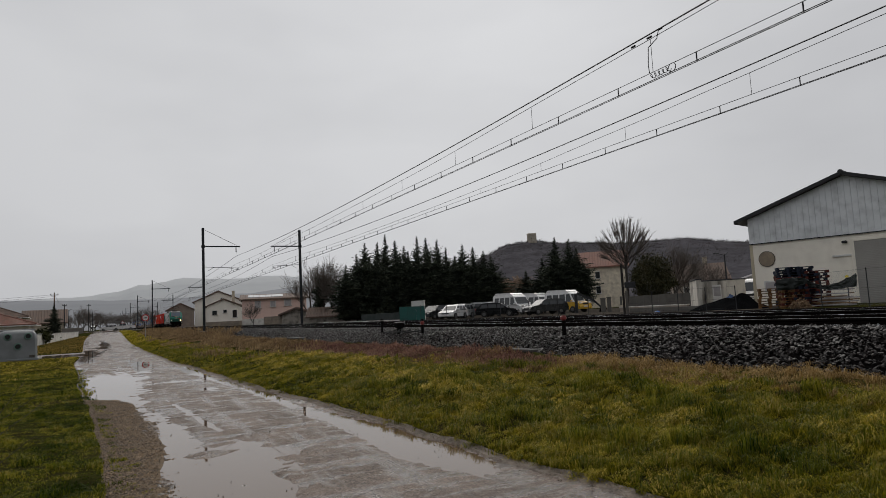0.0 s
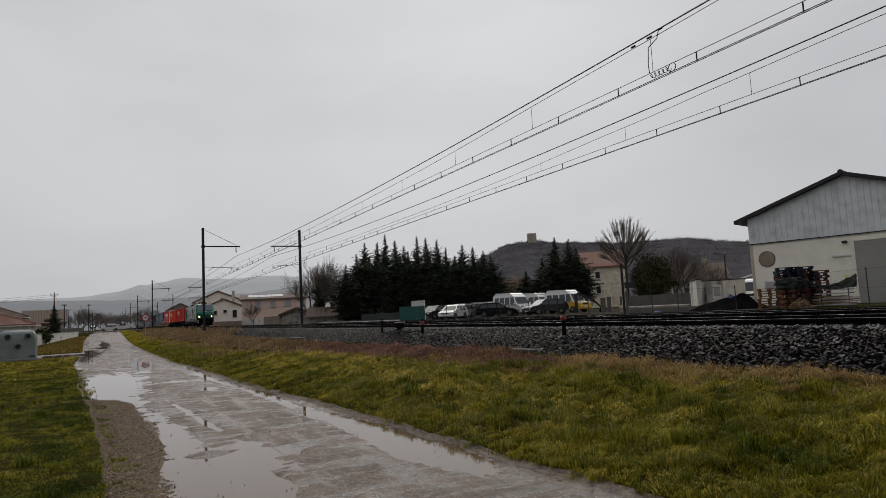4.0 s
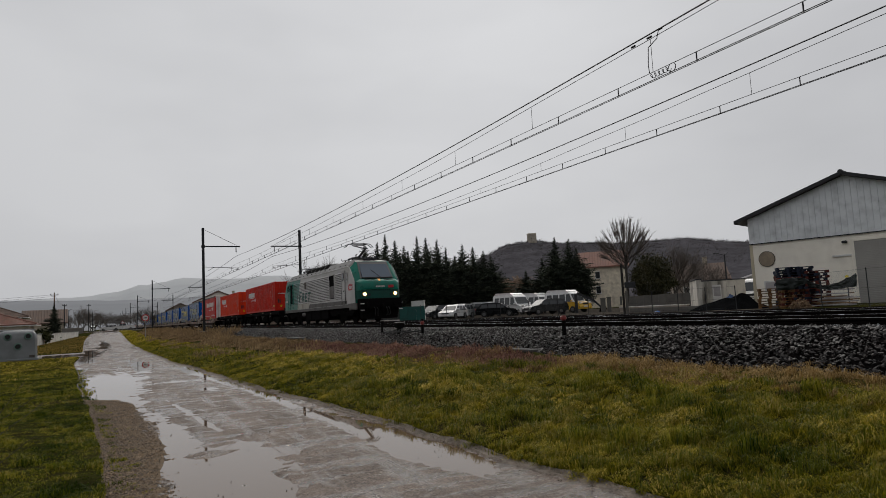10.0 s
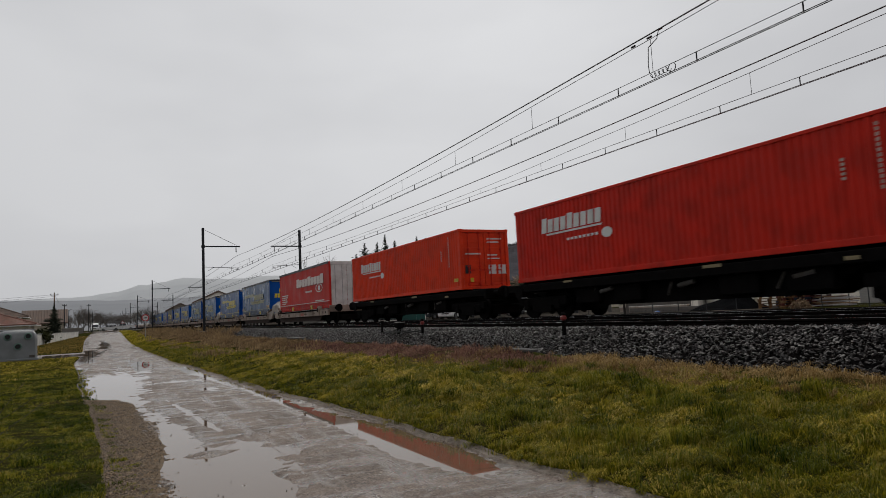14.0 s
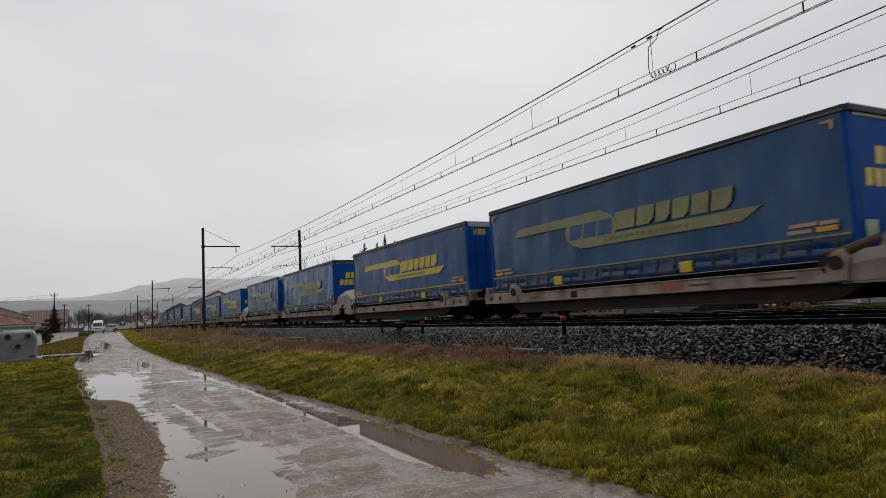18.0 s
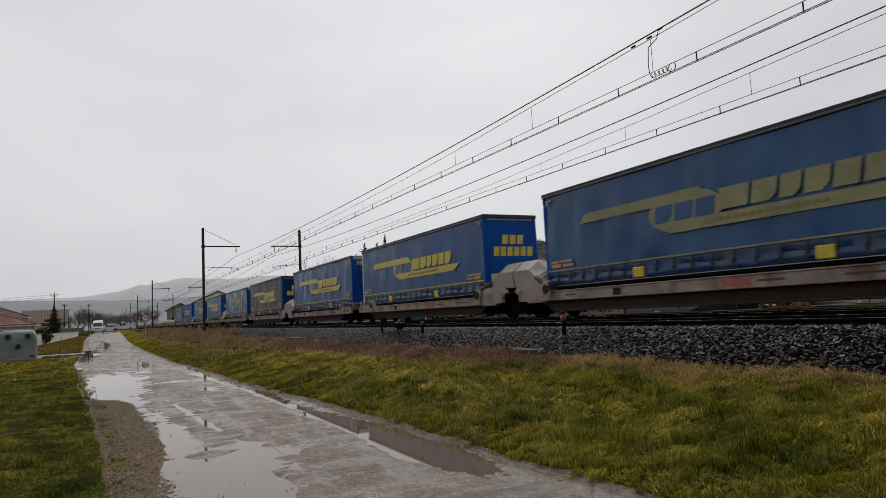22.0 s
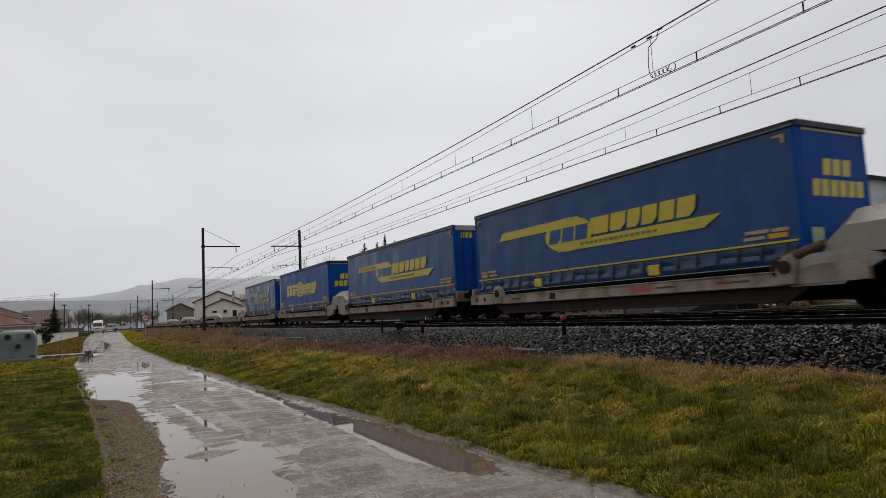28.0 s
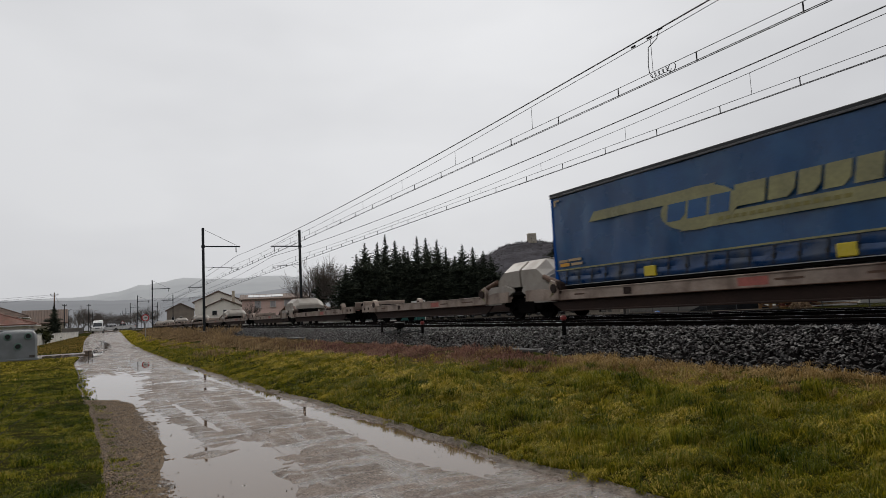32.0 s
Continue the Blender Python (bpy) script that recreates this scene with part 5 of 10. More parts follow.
# ---- pocket wagons and semi-trailers ----
def pocket_wagon(loaded):
    w = thing("pocket_wagon", "weathered beige double pocket wagon with cream trailer hitches", "wagon", None, "wagons")
    L = 33.94
    for s in (-1, 1):
        X = s * 1.36
        for y0, y1 in ((0.75, 16.4), (17.54, 33.19)):
            # fish-bellied side beam: deep along the pocket, raised over the bogies
            lo_, hi_ = (2.9, 14.6) if y0 < 10 else (19.3, 31.0)
            ring = [(y0, 0.62), (lo_ - 0.7, 0.60), (lo_, 0.59), (hi_, 0.59), (hi_ + 0.7, 0.60), (y1, 0.62), (y1, 1.0), (hi_ + 0.8, 1.0), (hi_ + 0.1, 0.90), (lo_ - 0.1, 0.90), (lo_ - 0.8, 1.0), (y0, 1.0)]
            part("side_beam", Build().sweep(ring, X - 0.07, X + 0.07, "x"), M_WAGON, w, "rust-stained beige side beam")
            web = [(lo_ - 0.6, 0.60), (lo_ + 0.1, 0.22), (hi_ - 0.1, 0.22), (hi_ + 0.6, 0.60)]
            part("lower_web", Build().sweep(web, X - s * 0.08 - 0.03, X - s * 0.08 + 0.03, "x"), M_RUSTWEB, w, "rusty lower web, darkened as in shade")
            part("beam_flange", Build().box(X - 0.085, X + 0.085, lo_ + 0.2, hi_ - 0.2, 0.22, 0.27, 0.01), M_RUSTWEB, w)
            for k in range(2):
                yb = (lo_ + hi_) / 2 + (-1.9 if k else 2.4)
                part("marking_plate", Build().box(X - 0.078, X + 0.078, yb, yb + (0.8 if k else 0.32), 0.64, 0.84), M_FADEDRED if k else M_RUSTWEB, w, "faded marking plate")
            for k, yb in enumerate((lo_ + 0.9, lo_ + 3.1, hi_ - 1.4)):
                part("marking_bar", Build().box(X - 0.075, X + 0.075, yb, yb + 0.9 - 0.2 * k, 0.72, 0.77), M_RUST, w, "small rusty marking bar")
            part("upper_flange", Build().box(X - 0.10, X + 0.10, lo_, hi_, 0.88, 0.915, 0.008), M_WAGON, w)
            part("lower_flange", Build().box(X - 0.10, X + 0.10, lo_ - 0.3, hi_ + 0.3, 0.575, 0.60, 0.008), M_RUST, w, "rusty lower flange")
            for yb in ((y0 + 0.5, y0 + 1.1) if y0 < 10 else (y1 - 1.1, y1 - 0.5)):
                part("rust_patch", Build().rod((X - 0.082, yb, 0.80), (X + 0.082, yb, 0.80), 0.085, 0.085, 10), M_RUSTWEB, w, "dark rusty boss")
            # folding cradles that stick up at the ends of the pocket
            for yc, d in ((lo_ - 0.1, 1), (hi_ + 0.1, -1)):
                cr = Build().sweep([(yc - d * 0.15, 0.62), (yc + d * 0.28, 0.62), (yc + d * 0.26, 0.95), (yc + d * 0.10, 1.20), (yc - d * 0.10, 1.26), (yc - d * 0.22, 1.05)], X - 0.14, X + 0.10, "x")
                part("cradle", cr, M_WAGON, w, "worn lifting cradle")
                part("cradle_roller", Build().rod((X - 0.18, yc + d * 0.05, 0.98), (X + 0.14, yc + d * 0.05, 0.98), 0.15, 0.15, 12), M_RUSTWEB, w, "dark rusty roller")
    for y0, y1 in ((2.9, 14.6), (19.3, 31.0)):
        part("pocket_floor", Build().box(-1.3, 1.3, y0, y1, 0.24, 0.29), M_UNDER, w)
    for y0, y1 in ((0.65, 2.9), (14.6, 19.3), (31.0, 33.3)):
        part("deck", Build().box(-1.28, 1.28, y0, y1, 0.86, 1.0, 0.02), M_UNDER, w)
    for y in (1.95, 16.97, 31.99):
        bogie(w, y)
    buffers(w, 0.0, 1)
    buffers(w, L, -1)
    for y in (0.62, L - 0.8):
        part("headstock", Build().box(-1.3, 1.3, y, y + 0.18, 0.8, 1.25, 0.03), M_WAGON, w, "weathered headstock")
    # the two hitches stand back to back over the middle bogie, a narrow gap between their hoods
    for c, d in ((16.92, -1), (17.02, 1)):
        P = lambda u: c + d * u
        rings = [[(-1.2, P(u), zb_), (-1.24, P(u), zs_), (-0.78, P(u), zt_), (0.78, P(u), zt_), (1.24, P(u), zs_), (1.2, P(u), zb_)] for u, zb_, zs_, zt_ in ((0.0, 1.16, 1.74, 2.08), (0.04, 1.16, 1.76, 2.11), (0.98, 1.18, 1.74, 2.09), (1.42, 1.22, 1.44, 1.70), (1.50, 1.26, 1.38, 1.56))]
        h = part("hitch", Build().loft(rings), M_HITCH, w, "cream faceted trailer hitch hood")
        part("hitch_plate", Build().box(-0.6, 0.6, min(P(0.2), P(1.0)), max(P(0.2), P(1.0)), 2.09, 2.13, 0.02), M_HITCH, h)
        part("king_pin_saddle", Build().box(-0.5, 0.5, min(P(1.5), P(2.3)), max(P(1.5), P(2.3)), 1.0, 1.25, 0.04), M_UNDER, h)
        for s in (-1, 1):
            leg = [(P(1.05), 0.55), (P(2.2), 0.55), (P(2.35), 0.95), (P(1.7), 1.22), (P(0.85), 1.26), (P(0.35), 1.12), (P(0.25), 0.98)]
            part("hitch_leg", Build().sweep(leg, s * 1.33 - 0.07, s * 1.33 + 0.07, "x"), M_HITCH, h, "cream side plate")
            part("hitch_strut", Build().rod((s * 1.26, P(1.45), 1.42), (s * 1.36, P(2.40), 1.12), 0.09, 0.12, 10), M_RUST, h, "rusty strut")
            part("hitch_roller", Build().rod((s * 1.20, P(2.38), 0.98), (s * 1.46, P(2.38), 0.98), 0.24, 0.24, 14).rod((s * 1.46, P(2.38), 0.98), (s * 1.50, P(2.38), 0.98), 0.10, 0.10, 10), M_RUSTWEB, h, "dark rusty roller")
            part("yellow_lever", Build().pipe([(s * 1.48, P(2.12), 1.20), (s * 1.50, P(2.22), 1.0), (s * 1.50, P(2.20), 0.82), (s * 1.48, P(2.06), 0.72)], 0.032), M_YELLOWW, h, "worn yellow lever")
    return w


def trailer(style, front_first, top, worn=False, strap=False, words="", pale_post=False):
    """A curtain-sided semi-trailer; its leading end lies at y = 0. front_first: the bulkhead leads, else the doors."""
    names = {"blue": "blue curtain-sided semi-trailer with a yellow printed emblem", "faded": "faded blue curtain-sided semi-trailer with a worn yellow emblem", "black": "charcoal curtain-sided semi-trailer with a yellow emblem", "red": "red curtain-sided semi-trailer with white printed blocks", "globe": "bright blue curtain-sided semi-trailer with a yellow globe emblem"}
    t = thing("semi_trailer", names[style], "trailer", None, "trailers")
    side_m = {"blue": M_BLUE, "faded": M_BLUEW, "black": M_BLACKT, "red": M_REDT, "globe": M_BLUEG}[style]
    yel = M_YELLOWW if style == "faded" else M_YELLOW
    L, W, Z = (13.95 if front_first else 14.10), 1.275, 1.52
    # curtains: slightly wavy cloth between pillars
    rng_t = random.Random(len(bpy.data.objects))
    ph = [rng_t.uniform(0, 6) for _ in range(4)]
    ny, nz = 70, 8
    for s in (-1, 1):
        v, f = [], []
        for j in range(nz + 1):
            for i in range(ny + 1):
                y = 0.12 + (L - 0.24) * i / ny
                z = Z + (top - 0.13 - Z) * j / nz
                amp = 0.012 * (1 + worn) * math.sin(math.pi * j / nz)
                d = amp * (math.sin(y * 4.1 + ph[0] + 0.8 * z) + 0.6 * math.sin(y * 9.7 + ph[1])) + 0.02 * worn * math.sin(y * 1.3 - 2.0 * z + ph[2])
                v.append((s * (W - 0.012 + d), y, z))
        f = [(j * (ny + 1) + i, j * (ny + 1) + i + 1, (j + 1) * (ny + 1) + i + 1, (j + 1) * (ny + 1) + i) for j in range(nz) for i in range(ny)]
        cur = part("side_curtain", Build().add(v, f), side_m, t, "", True)
        part("printed_line", Build().box(s * W - 0.028, s * W + 0.028, 0.15, L - 0.15, Z + 0.02, Z + 0.065), yel if style != "red" else M_WHITE, cur, "thin printed line")
        # gathered lower edge: a bulging sheet, seams, and a rail with hooks
        lower = M_STRAP if style not in ("red", "black") else side_m
        n_ = 90
        v, f = [], []
        for j, (zz, out) in enumerate(((Z, 0.0), (Z - 0.09, 0.012), (Z - 0.20, -0.02), (Z - 0.30, 0.022), (Z - 0.38, 0.012), (Z - 0.45, -0.04))):
            for i in range(n_ + 1):
                y = 0.15 + (L - 0.3) * i / n_
                v.append((s * (W - 0.025 + out + 0.016 * math.sin(y * 10.1 + ph[1]) * math.sin(math.pi * j / 5)), y, zz + 0.02 * math.sin(y * 2.2 + ph[2] + 0.7 * j) * (1 if 0 < j < 5 else 0)))
        f = [(j * (n_ + 1) + i, j * (n_ + 1) + i + 1, (j + 1) * (n_ + 1) + i + 1, (j + 1) * (n_ + 1) + i) for j in range(5) for i in range(n_)]
        part("skirt", Build().add(v, f), lower, cur, "glossy gathered lower edge", True)
        st = Build().add([(s * (W + 0.004), 0, Z), (s * (W + 0.004), 0.05, Z), (s * (W + 0.012), 0.09, Z - 0.22), (s * (W + 0.012), 0.04, Z - 0.22), (s * (W - 0.0), 0.12, Z - 0.44), (s * (W - 0.0), 0.07, Z - 0.44)], [(0, 1, 2, 3), (3, 2, 4, 5)])
        st = st.box(s * (W + 0.01) - 0.012, s * (W + 0.01) + 0.012, 0.03, 0.11, Z - 0.30, Z - 0.20).mesh("strap")
        k = 0.4
        while k < L - 0.3 and s < 0:
            part("strap", st, M_STEEL_DARK if style != "red" else M_DARKRED, cur, "", False, pose(0, k, 0))
            k += 0.62
        part("hook_rail", Build().box(s * (W - 0.01) - 0.012, s * (W - 0.01) + 0.012, 0.1, L - 0.1, Z - 0.475, Z - 0.455), M_GALV, t, "pale hook rail")
        part("roof_rail", Build().box(s * W - 0.035, s * W + 0.035, 0.02, L - 0.02, top - 0.14, top, 0.015), M_STEEL_DARK if style != "globe" else M_BLUED, t, "dark roof rail")
        part("rail_edge", Build().box(s * W - 0.044, s * W + 0.044, 0.03, L - 0.03, top - 0.15, top - 0.09, 0.01), M_RAILGREY, t, "grey lower edge of the roof rail")
        part("side_rave", Build().box(s * (W - 0.05) - 0.035, s * (W - 0.05) + 0.035, 0.05, L - 0.05, Z - 0.56, Z - 0.475, 0.01), M_UNDER, t)
        for y0 in (0.0, L - 0.13):
            part("corner_post", Build().box(min(s * W, s * (W - 0.14)) - 0.004, max(s * W, s * (W - 0.14)) + 0.004, y0, y0 + 0.13, Z - 0.45, top - 0.02, 0.02), (M_REDT if style == "red" else M_WHITE if pale_post and y0 > 1 else M_BLUED), t)
        for yb in (4.2, 9.6):
            part("yellow_pad", Build().box(s * W - 0.04, s * W + 0.04, yb, yb + 0.42, Z - 0.43, Z - 0.14, 0.02), M_YELLOW, t, "yellow lifting plate")
    part("roof", Build().box(-W + 0.03, W - 0.03, 0.02, L - 0.02, top - 0.05, top - 0.01), M_PRINTGREY, t, "pale roof sheet")
    part("chassis", Build().box(-0.55, -0.40, 0.2, L - 0.2, 0.75, 1.1).box(0.40, 0.55, 0.2, L - 0.2, 0.75, 1.1).box(-1.2, 1.2, 0.1, L - 0.1, 1.04, 1.14), M_UNDER, t)
    # wheels towards the doors
    yw0 = 3.0 if not front_first else L - 5.6
    for k in range(3):
        for s in (-1, 1):
            y = yw0 + 1.31 * k
            wh = part("wheel", Build().rod((s * 0.85, y, 0.80), (s * 1.22, y, 0.80), 0.50, 0.50, 20), M_RUBBER, t, "", True)
            # rim given the underframe's near black, for the shade inside the pocket
            part("rim", Build().rod((s * 1.20, y, 0.80), (s * 1.235, y, 0.80), 0.28, 0.24, 16), M_UNDER, wh)
    # landing legs
    yl = L - 3.2 if not front_first else 3.2
    for s in (-1, 1):
        part("landing_leg", Build().box(s * 0.8 - 0.07, s * 0.8 + 0.07, yl - 0.07, yl + 0.07, 0.45, 1.05, 0.02), M_UNDER, t)
    # ends
    for y, lead in ((0.0, True), (L, False)):
        bulk = front_first == lead
        d = -1 if lead else 1
        y0, y1 = (y - 0.0, y + 0.06) if lead else (y - 0.06, y)
        if style == "red":
            end_m = M_WHITE
        elif style == "black":
            end_m = M_NAVY
        else:
            end_m = M_BLUED
        if bulk:
            e = part("bulkhead", Build().box(-W + 0.14, W - 0.14, y0, y1, Z - 0.45, top - 0.02, 0.02), end_m, t, "flat front bulkhead")
            if style != "red":
                for row, n, z0, z1, wd in ((0, 3, 3.00, 3.38, 0.36), (1, 6, 2.52, 2.90, 0.32)):
                    tot = n * wd
                    for k in range(n):
                        x = -0.15 - tot / 2 + k * wd + 0.25
                        part("print_block", flat_end(Build(), [(x, z0), (x + wd * 0.78, z0), (x + wd * 0.9, z1), (x + wd * 0.12, z1)], y + d * 0.006), M_YELLOW, e, "yellow print block")
                part("pale_strip", Build().box(-W + 0.2, W - 0.2, min(y, y + d * 0.02), max(y, y + d * 0.02), top - 0.22, top - 0.17), M_YELLOWW, e)
                part("cap", Build().box(-W - 0.01, W + 0.01, min(y, y + d * 0.05), max(y, y + d * 0.05), top - 0.15, top + 0.004, 0.015), M_STEEL_DARK, e, "black top cap")
                part("warning_label", flat_end(Build(), [(-1.02, 1.42), (-0.62, 1.42), (-0.62, 1.82), (-1.02, 1.82)], y + d * 0.006), M_PALEGREEN, e, "pale green label")
        else:
            for s in (-1, 1):
                dd = Build().box(min(s * 0.01, s * (W - 0.15)), max(s * 0.01, s * (W - 0.15)), y0 + 0.0, y1, Z - 0.35, top - 0.16, 0.02)
                dr = part("rear_door", dd, end_m, t, "rear door leaf")
                for x in (0.35, 0.85):
                    part("lock_rod", Build().rod((s * x, y + d * 0.03, Z - 0.3), (s * x, y + d * 0.03, top - 0.25), 0.016), M_STEEL_DARK if style != "red" else M_GALV, dr)
            part("door_header", Build().box(-W + 0.1, W - 0.1, y0 - (0.02 if lead else 0), y1 + (0 if lead else 0.02), top - 0.25, top - 0.01, 0.02), M_PRINTGREY if style != "red" else M_WHITE, t, "grey door header")
            part("rear_bumper", Build().box(-1.15, 1.15, y0 - 0.02, y1 + 0.02, 0.72, 0.90, 0.02), M_UNDER, t)
            for s in (-1, 1):
                part("tail_lamp", Build().box(s * 0.95 - 0.2, s * 0.95 + 0.2, y + d * 0.02 - 0.02, y + d * 0.02 + 0.02, 0.93, 1.05), M_REDLAMP, t, "dark red tail lamp")
            if style != "red":
                for k in range(9):
                    if k != 3:
                        x = -0.95 + 0.215 * k
                        part("print_block", flat_end(Build(), [(x, top - 0.58), (x + 0.16, top - 0.58), (x + 0.19, top - 0.33), (x + 0.03, top - 0.33)], y + d * 0.006), M_YELLOW, t, "small yellow print block")
                for z0 in (1.35, 1.65, 1.95):
                    part("document_plate", flat_end(Build(), [(0.1, z0), (0.5, z0), (0.5, z0 + 0.14), (0.1, z0 + 0.14)], y + d * 0.01), M_PRINTGREY, t, "grey plate on the door")
    # print on the visible side
    X = -W - (0.05 if worn else 0.022)
    o = 0.0
    if style == "red":
        pale, shade = mat("pale_print", (0.66, 0.58, 0.54), 0.5, 0, 0.1, 2, 30, 0), mat("dark_red_print", (0.22, 0.02, 0.015), 0.5, 0, 0.1, 2, 30, 0)
        for k in range(9):
            h = 0.66 if k in (0, 4, 8) else 0.56
            y1 = 8.45 - 0.80 * k
            bk = part("print_block", notched(y1 - 0.05, 0.74, 2.80, 2.80 + h, X, (2, 1, 0, 1, 3, 1, 2, 0, 2)[k], 0.1), shade, t, "dark shadow of a print block")
            part("block_face", notched(y1, 0.72, 2.86, 2.86 + h, X - 0.006, (2, 1, 0, 1, 3, 1, 2, 0, 2)[k], 0.1), pale, bk, "pale print block")
        sm = Build()
        for k in range(9):
            slanted(sm, 5.9 - 0.20 * k - 0.14, 5.9 - 0.2 * k, 2.35, 2.47, X, 0.2)
        for j, (zl, run) in enumerate(((2.36, 2.05), (2.20, 1.85), (2.03, 1.6), (1.86, 1.6), (1.70, 1.35))):
            u = 0.0
            while u < run:
                w_ = (0.10, 0.16, 0.07, 0.13, 0.22)[int(u * 37 + j) % 5]
                flat(sm, [(13.3 - u - w_, zl), (13.3 - u, zl), (13.3 - u, zl + 0.085), (13.3 - u - w_, zl + 0.085)], X)
                u += w_ + 0.035
        flat(sm, [(1.2, 1.62), (3.3, 1.62), (3.3, 1.70), (1.2, 1.70)], X)
        tagged(part("small_print", sm, M_WHITE, t, "small white print bars"), kind="stuff")
        lg = Build()
        lg.add([(X, 2.35 + (0.85 if k % 2 else 0.72) * math.cos(k // 2 * 0.2618), 2.55 + (0.30 if k % 2 else 0.24) * math.sin(k // 2 * 0.2618)) for k in range(48)], [((2 * i) % 48, (2 * i + 1) % 48, (2 * i + 3) % 48, (2 * i + 2) % 48) for i in range(24)])
        flat(lg, [(2.35 + 0.28 * math.cos(a * 0.785), 2.55 + 0.2 * math.sin(a * 0.785)) for a in range(8)], X)
        part("round_mark", lg, M_WHITE, t, "white oval mark")
        return t
    pr = Build()
    # upper bar, runs into the oval
    flat(pr, [(12.15, 2.93), (7.6, 2.93), (7.4, 3.22), (11.9, 3.22)] if style != "globe" else [(11.6, 2.93), (8.0, 2.93), (7.6, 3.17), (11.35, 3.17)], X)
    # lower bar under the large letters
    if style == "globe":
        flat(pr, [(8.0, 2.22), (3.35, 2.22), (3.0, 2.50), (7.6, 2.50)], X)
    else:
        flat(pr, [(8.6, 2.16), (2.6, 2.16), (2.05, 2.46), (8.3, 2.46)], X)
    part("emblem_bar", pr, yel, t, "yellow emblem bars")
    if style == "globe":
        part("emblem_oval", flat(Build(), [(7.35 + 1.12 * math.cos(a * 0.2618), 2.72 + 0.60 * math.sin(a * 0.2618)) for a in range(24)], X, 0.009), yel, t, "yellow globe")
        gl = Build()
        for zz in (2.38, 2.60, 2.82, 3.05):
            w = 1.08 * math.sqrt(max(0.0, 1 - ((zz - 2.72) / 0.6) ** 2))
            flat(gl, [(7.35 - w, zz), (7.35 + w, zz), (7.35 + w, zz + 0.018), (7.35 - w, zz + 0.018)], X, 0.013)
        for q_ in (-0.7, -0.25, 0.25, 0.7):
            arc = [(7.35 + q_ * math.cos(a), 2.72 + 0.57 * math.sin(a)) for a in np.linspace(-1.45, 1.45, 9)]
            for (ya, za), (yb, zb) in zip(arc, arc[1:]):
                flat(gl, [(ya - 0.012, za), (ya + 0.012, za), (yb + 0.012, zb), (yb - 0.012, zb)], X, 0.013)
        part("globe_grid", gl, M_BLUED, t, "blue grid lines of the globe")
        kb = Build()
        for k in range(3):
            slanted(kb, 11.5 - 0.98 * k - 0.82, 11.5 - 0.98 * k, 2.32, 2.86, X, 0.2)
        part("lettering", kb, yel, t, "yellow print blocks")
    else:
        part("emblem_oval", flat(Build(), [(8.0 + 1.22 * math.cos(a * 0.2618), 2.69 + 0.55 * math.sin(a * 0.2618)) for a in range(24)], X, 0.009), yel, t, "yellow oval emblem")
        for k in range(3):
            part("emblem_block", notched(9.02 - 0.68 * k, 0.60, 2.46, 2.92, X - 0.01, (3, 2, 0)[k]), side_m, t, "dark block on the oval")
    y1 = 6.95
    for k, w in enumerate((0.84, 0.64, 0.50, 0.56, 0.54, 0.60)):
        part("print_block", notched(y1, w, 2.53, 3.05, X, (0, 1, 3, 3, 2, 1)[k]), yel, t, "large yellow print block")
        y1 -= w + 0.08
    sm = Build()
    for k in range(15):
        slanted(sm, 7.4 - 0.22 * k - 0.15, 7.4 - 0.22 * k, 2.27, 2.36, X - 0.008, 0.2)
    tagged(part("small_print", sm, M_OLIVEPRINT, t, "small faint print bars"), kind="stuff")
    # small plates and bars at both lower corners, angle marks at both upper ones
    for y0, d in ((0.35, 1), (L - 0.35, -1)):
        for u0, u1, z0, z1, pm in ((0.0, 0.42, 1.80, 1.88, M_TANPRINT), (0.47, 1.1, 1.81, 1.89, M_TANPRINT), (0.03, 0.5, 1.66, 1.77, M_ORANGE), (0.6, 1.15, 1.67, 1.75, M_TANPRINT)):
            part("print_bar", flat(Build(), [(y0 + d * u0, z0), (y0 + d * u1, z0), (y0 + d * u1, z1), (y0 + d * u0, z1)], X), pm, t, "small worn print bar")
        part("angle_mark", flat(Build(), [(y0 - d * 0.1, top - 0.26), (y0 + d * 0.18, top - 0.26), (y0 + d * 0.18, top - 0.31), (y0 - d * 0.02, top - 0.32), (y0 - d * 0.02, top - 0.46), (y0 - d * 0.1, top - 0.46)], X), M_TANPRINT, t, "tan angle mark at the corner")
    if not front_first:
        for k in range(15):
            part("lace", flat(Build(), [(0.20, top - 0.62 - 0.13 * k), (0.46, top - 0.60 - 0.13 * k), (0.46, top - 0.57 - 0.13 * k), (0.20, top - 0.59 - 0.13 * k)], X), M_RAILGREY, t, "grey lace of the curtain")
    if strap:
        part("ratchet_strap", flat(Build(), [(0.62, Z - 0.1), (0.74, Z - 0.1), (0.74, top - 0.15), (0.62, top - 0.15)], X - 0.012), M_SIGNRED, t, "red ratchet strap")
    if words:
        at = 11.75
        for ch in words:
            turn = Matrix(((0, 0, -1, X - 0.006), (-1, 0, 0, at), (0, 1, 0, 2.99), (0, 0, 0, 1)))
            part("print_letter", letter(ch, 0.24, 0.2), M_OLIVEPRINT, t, "faint dark letter on the yellow bar", False, turn)
            at -= 0.115 if ch == "I" else 0.225
    return t


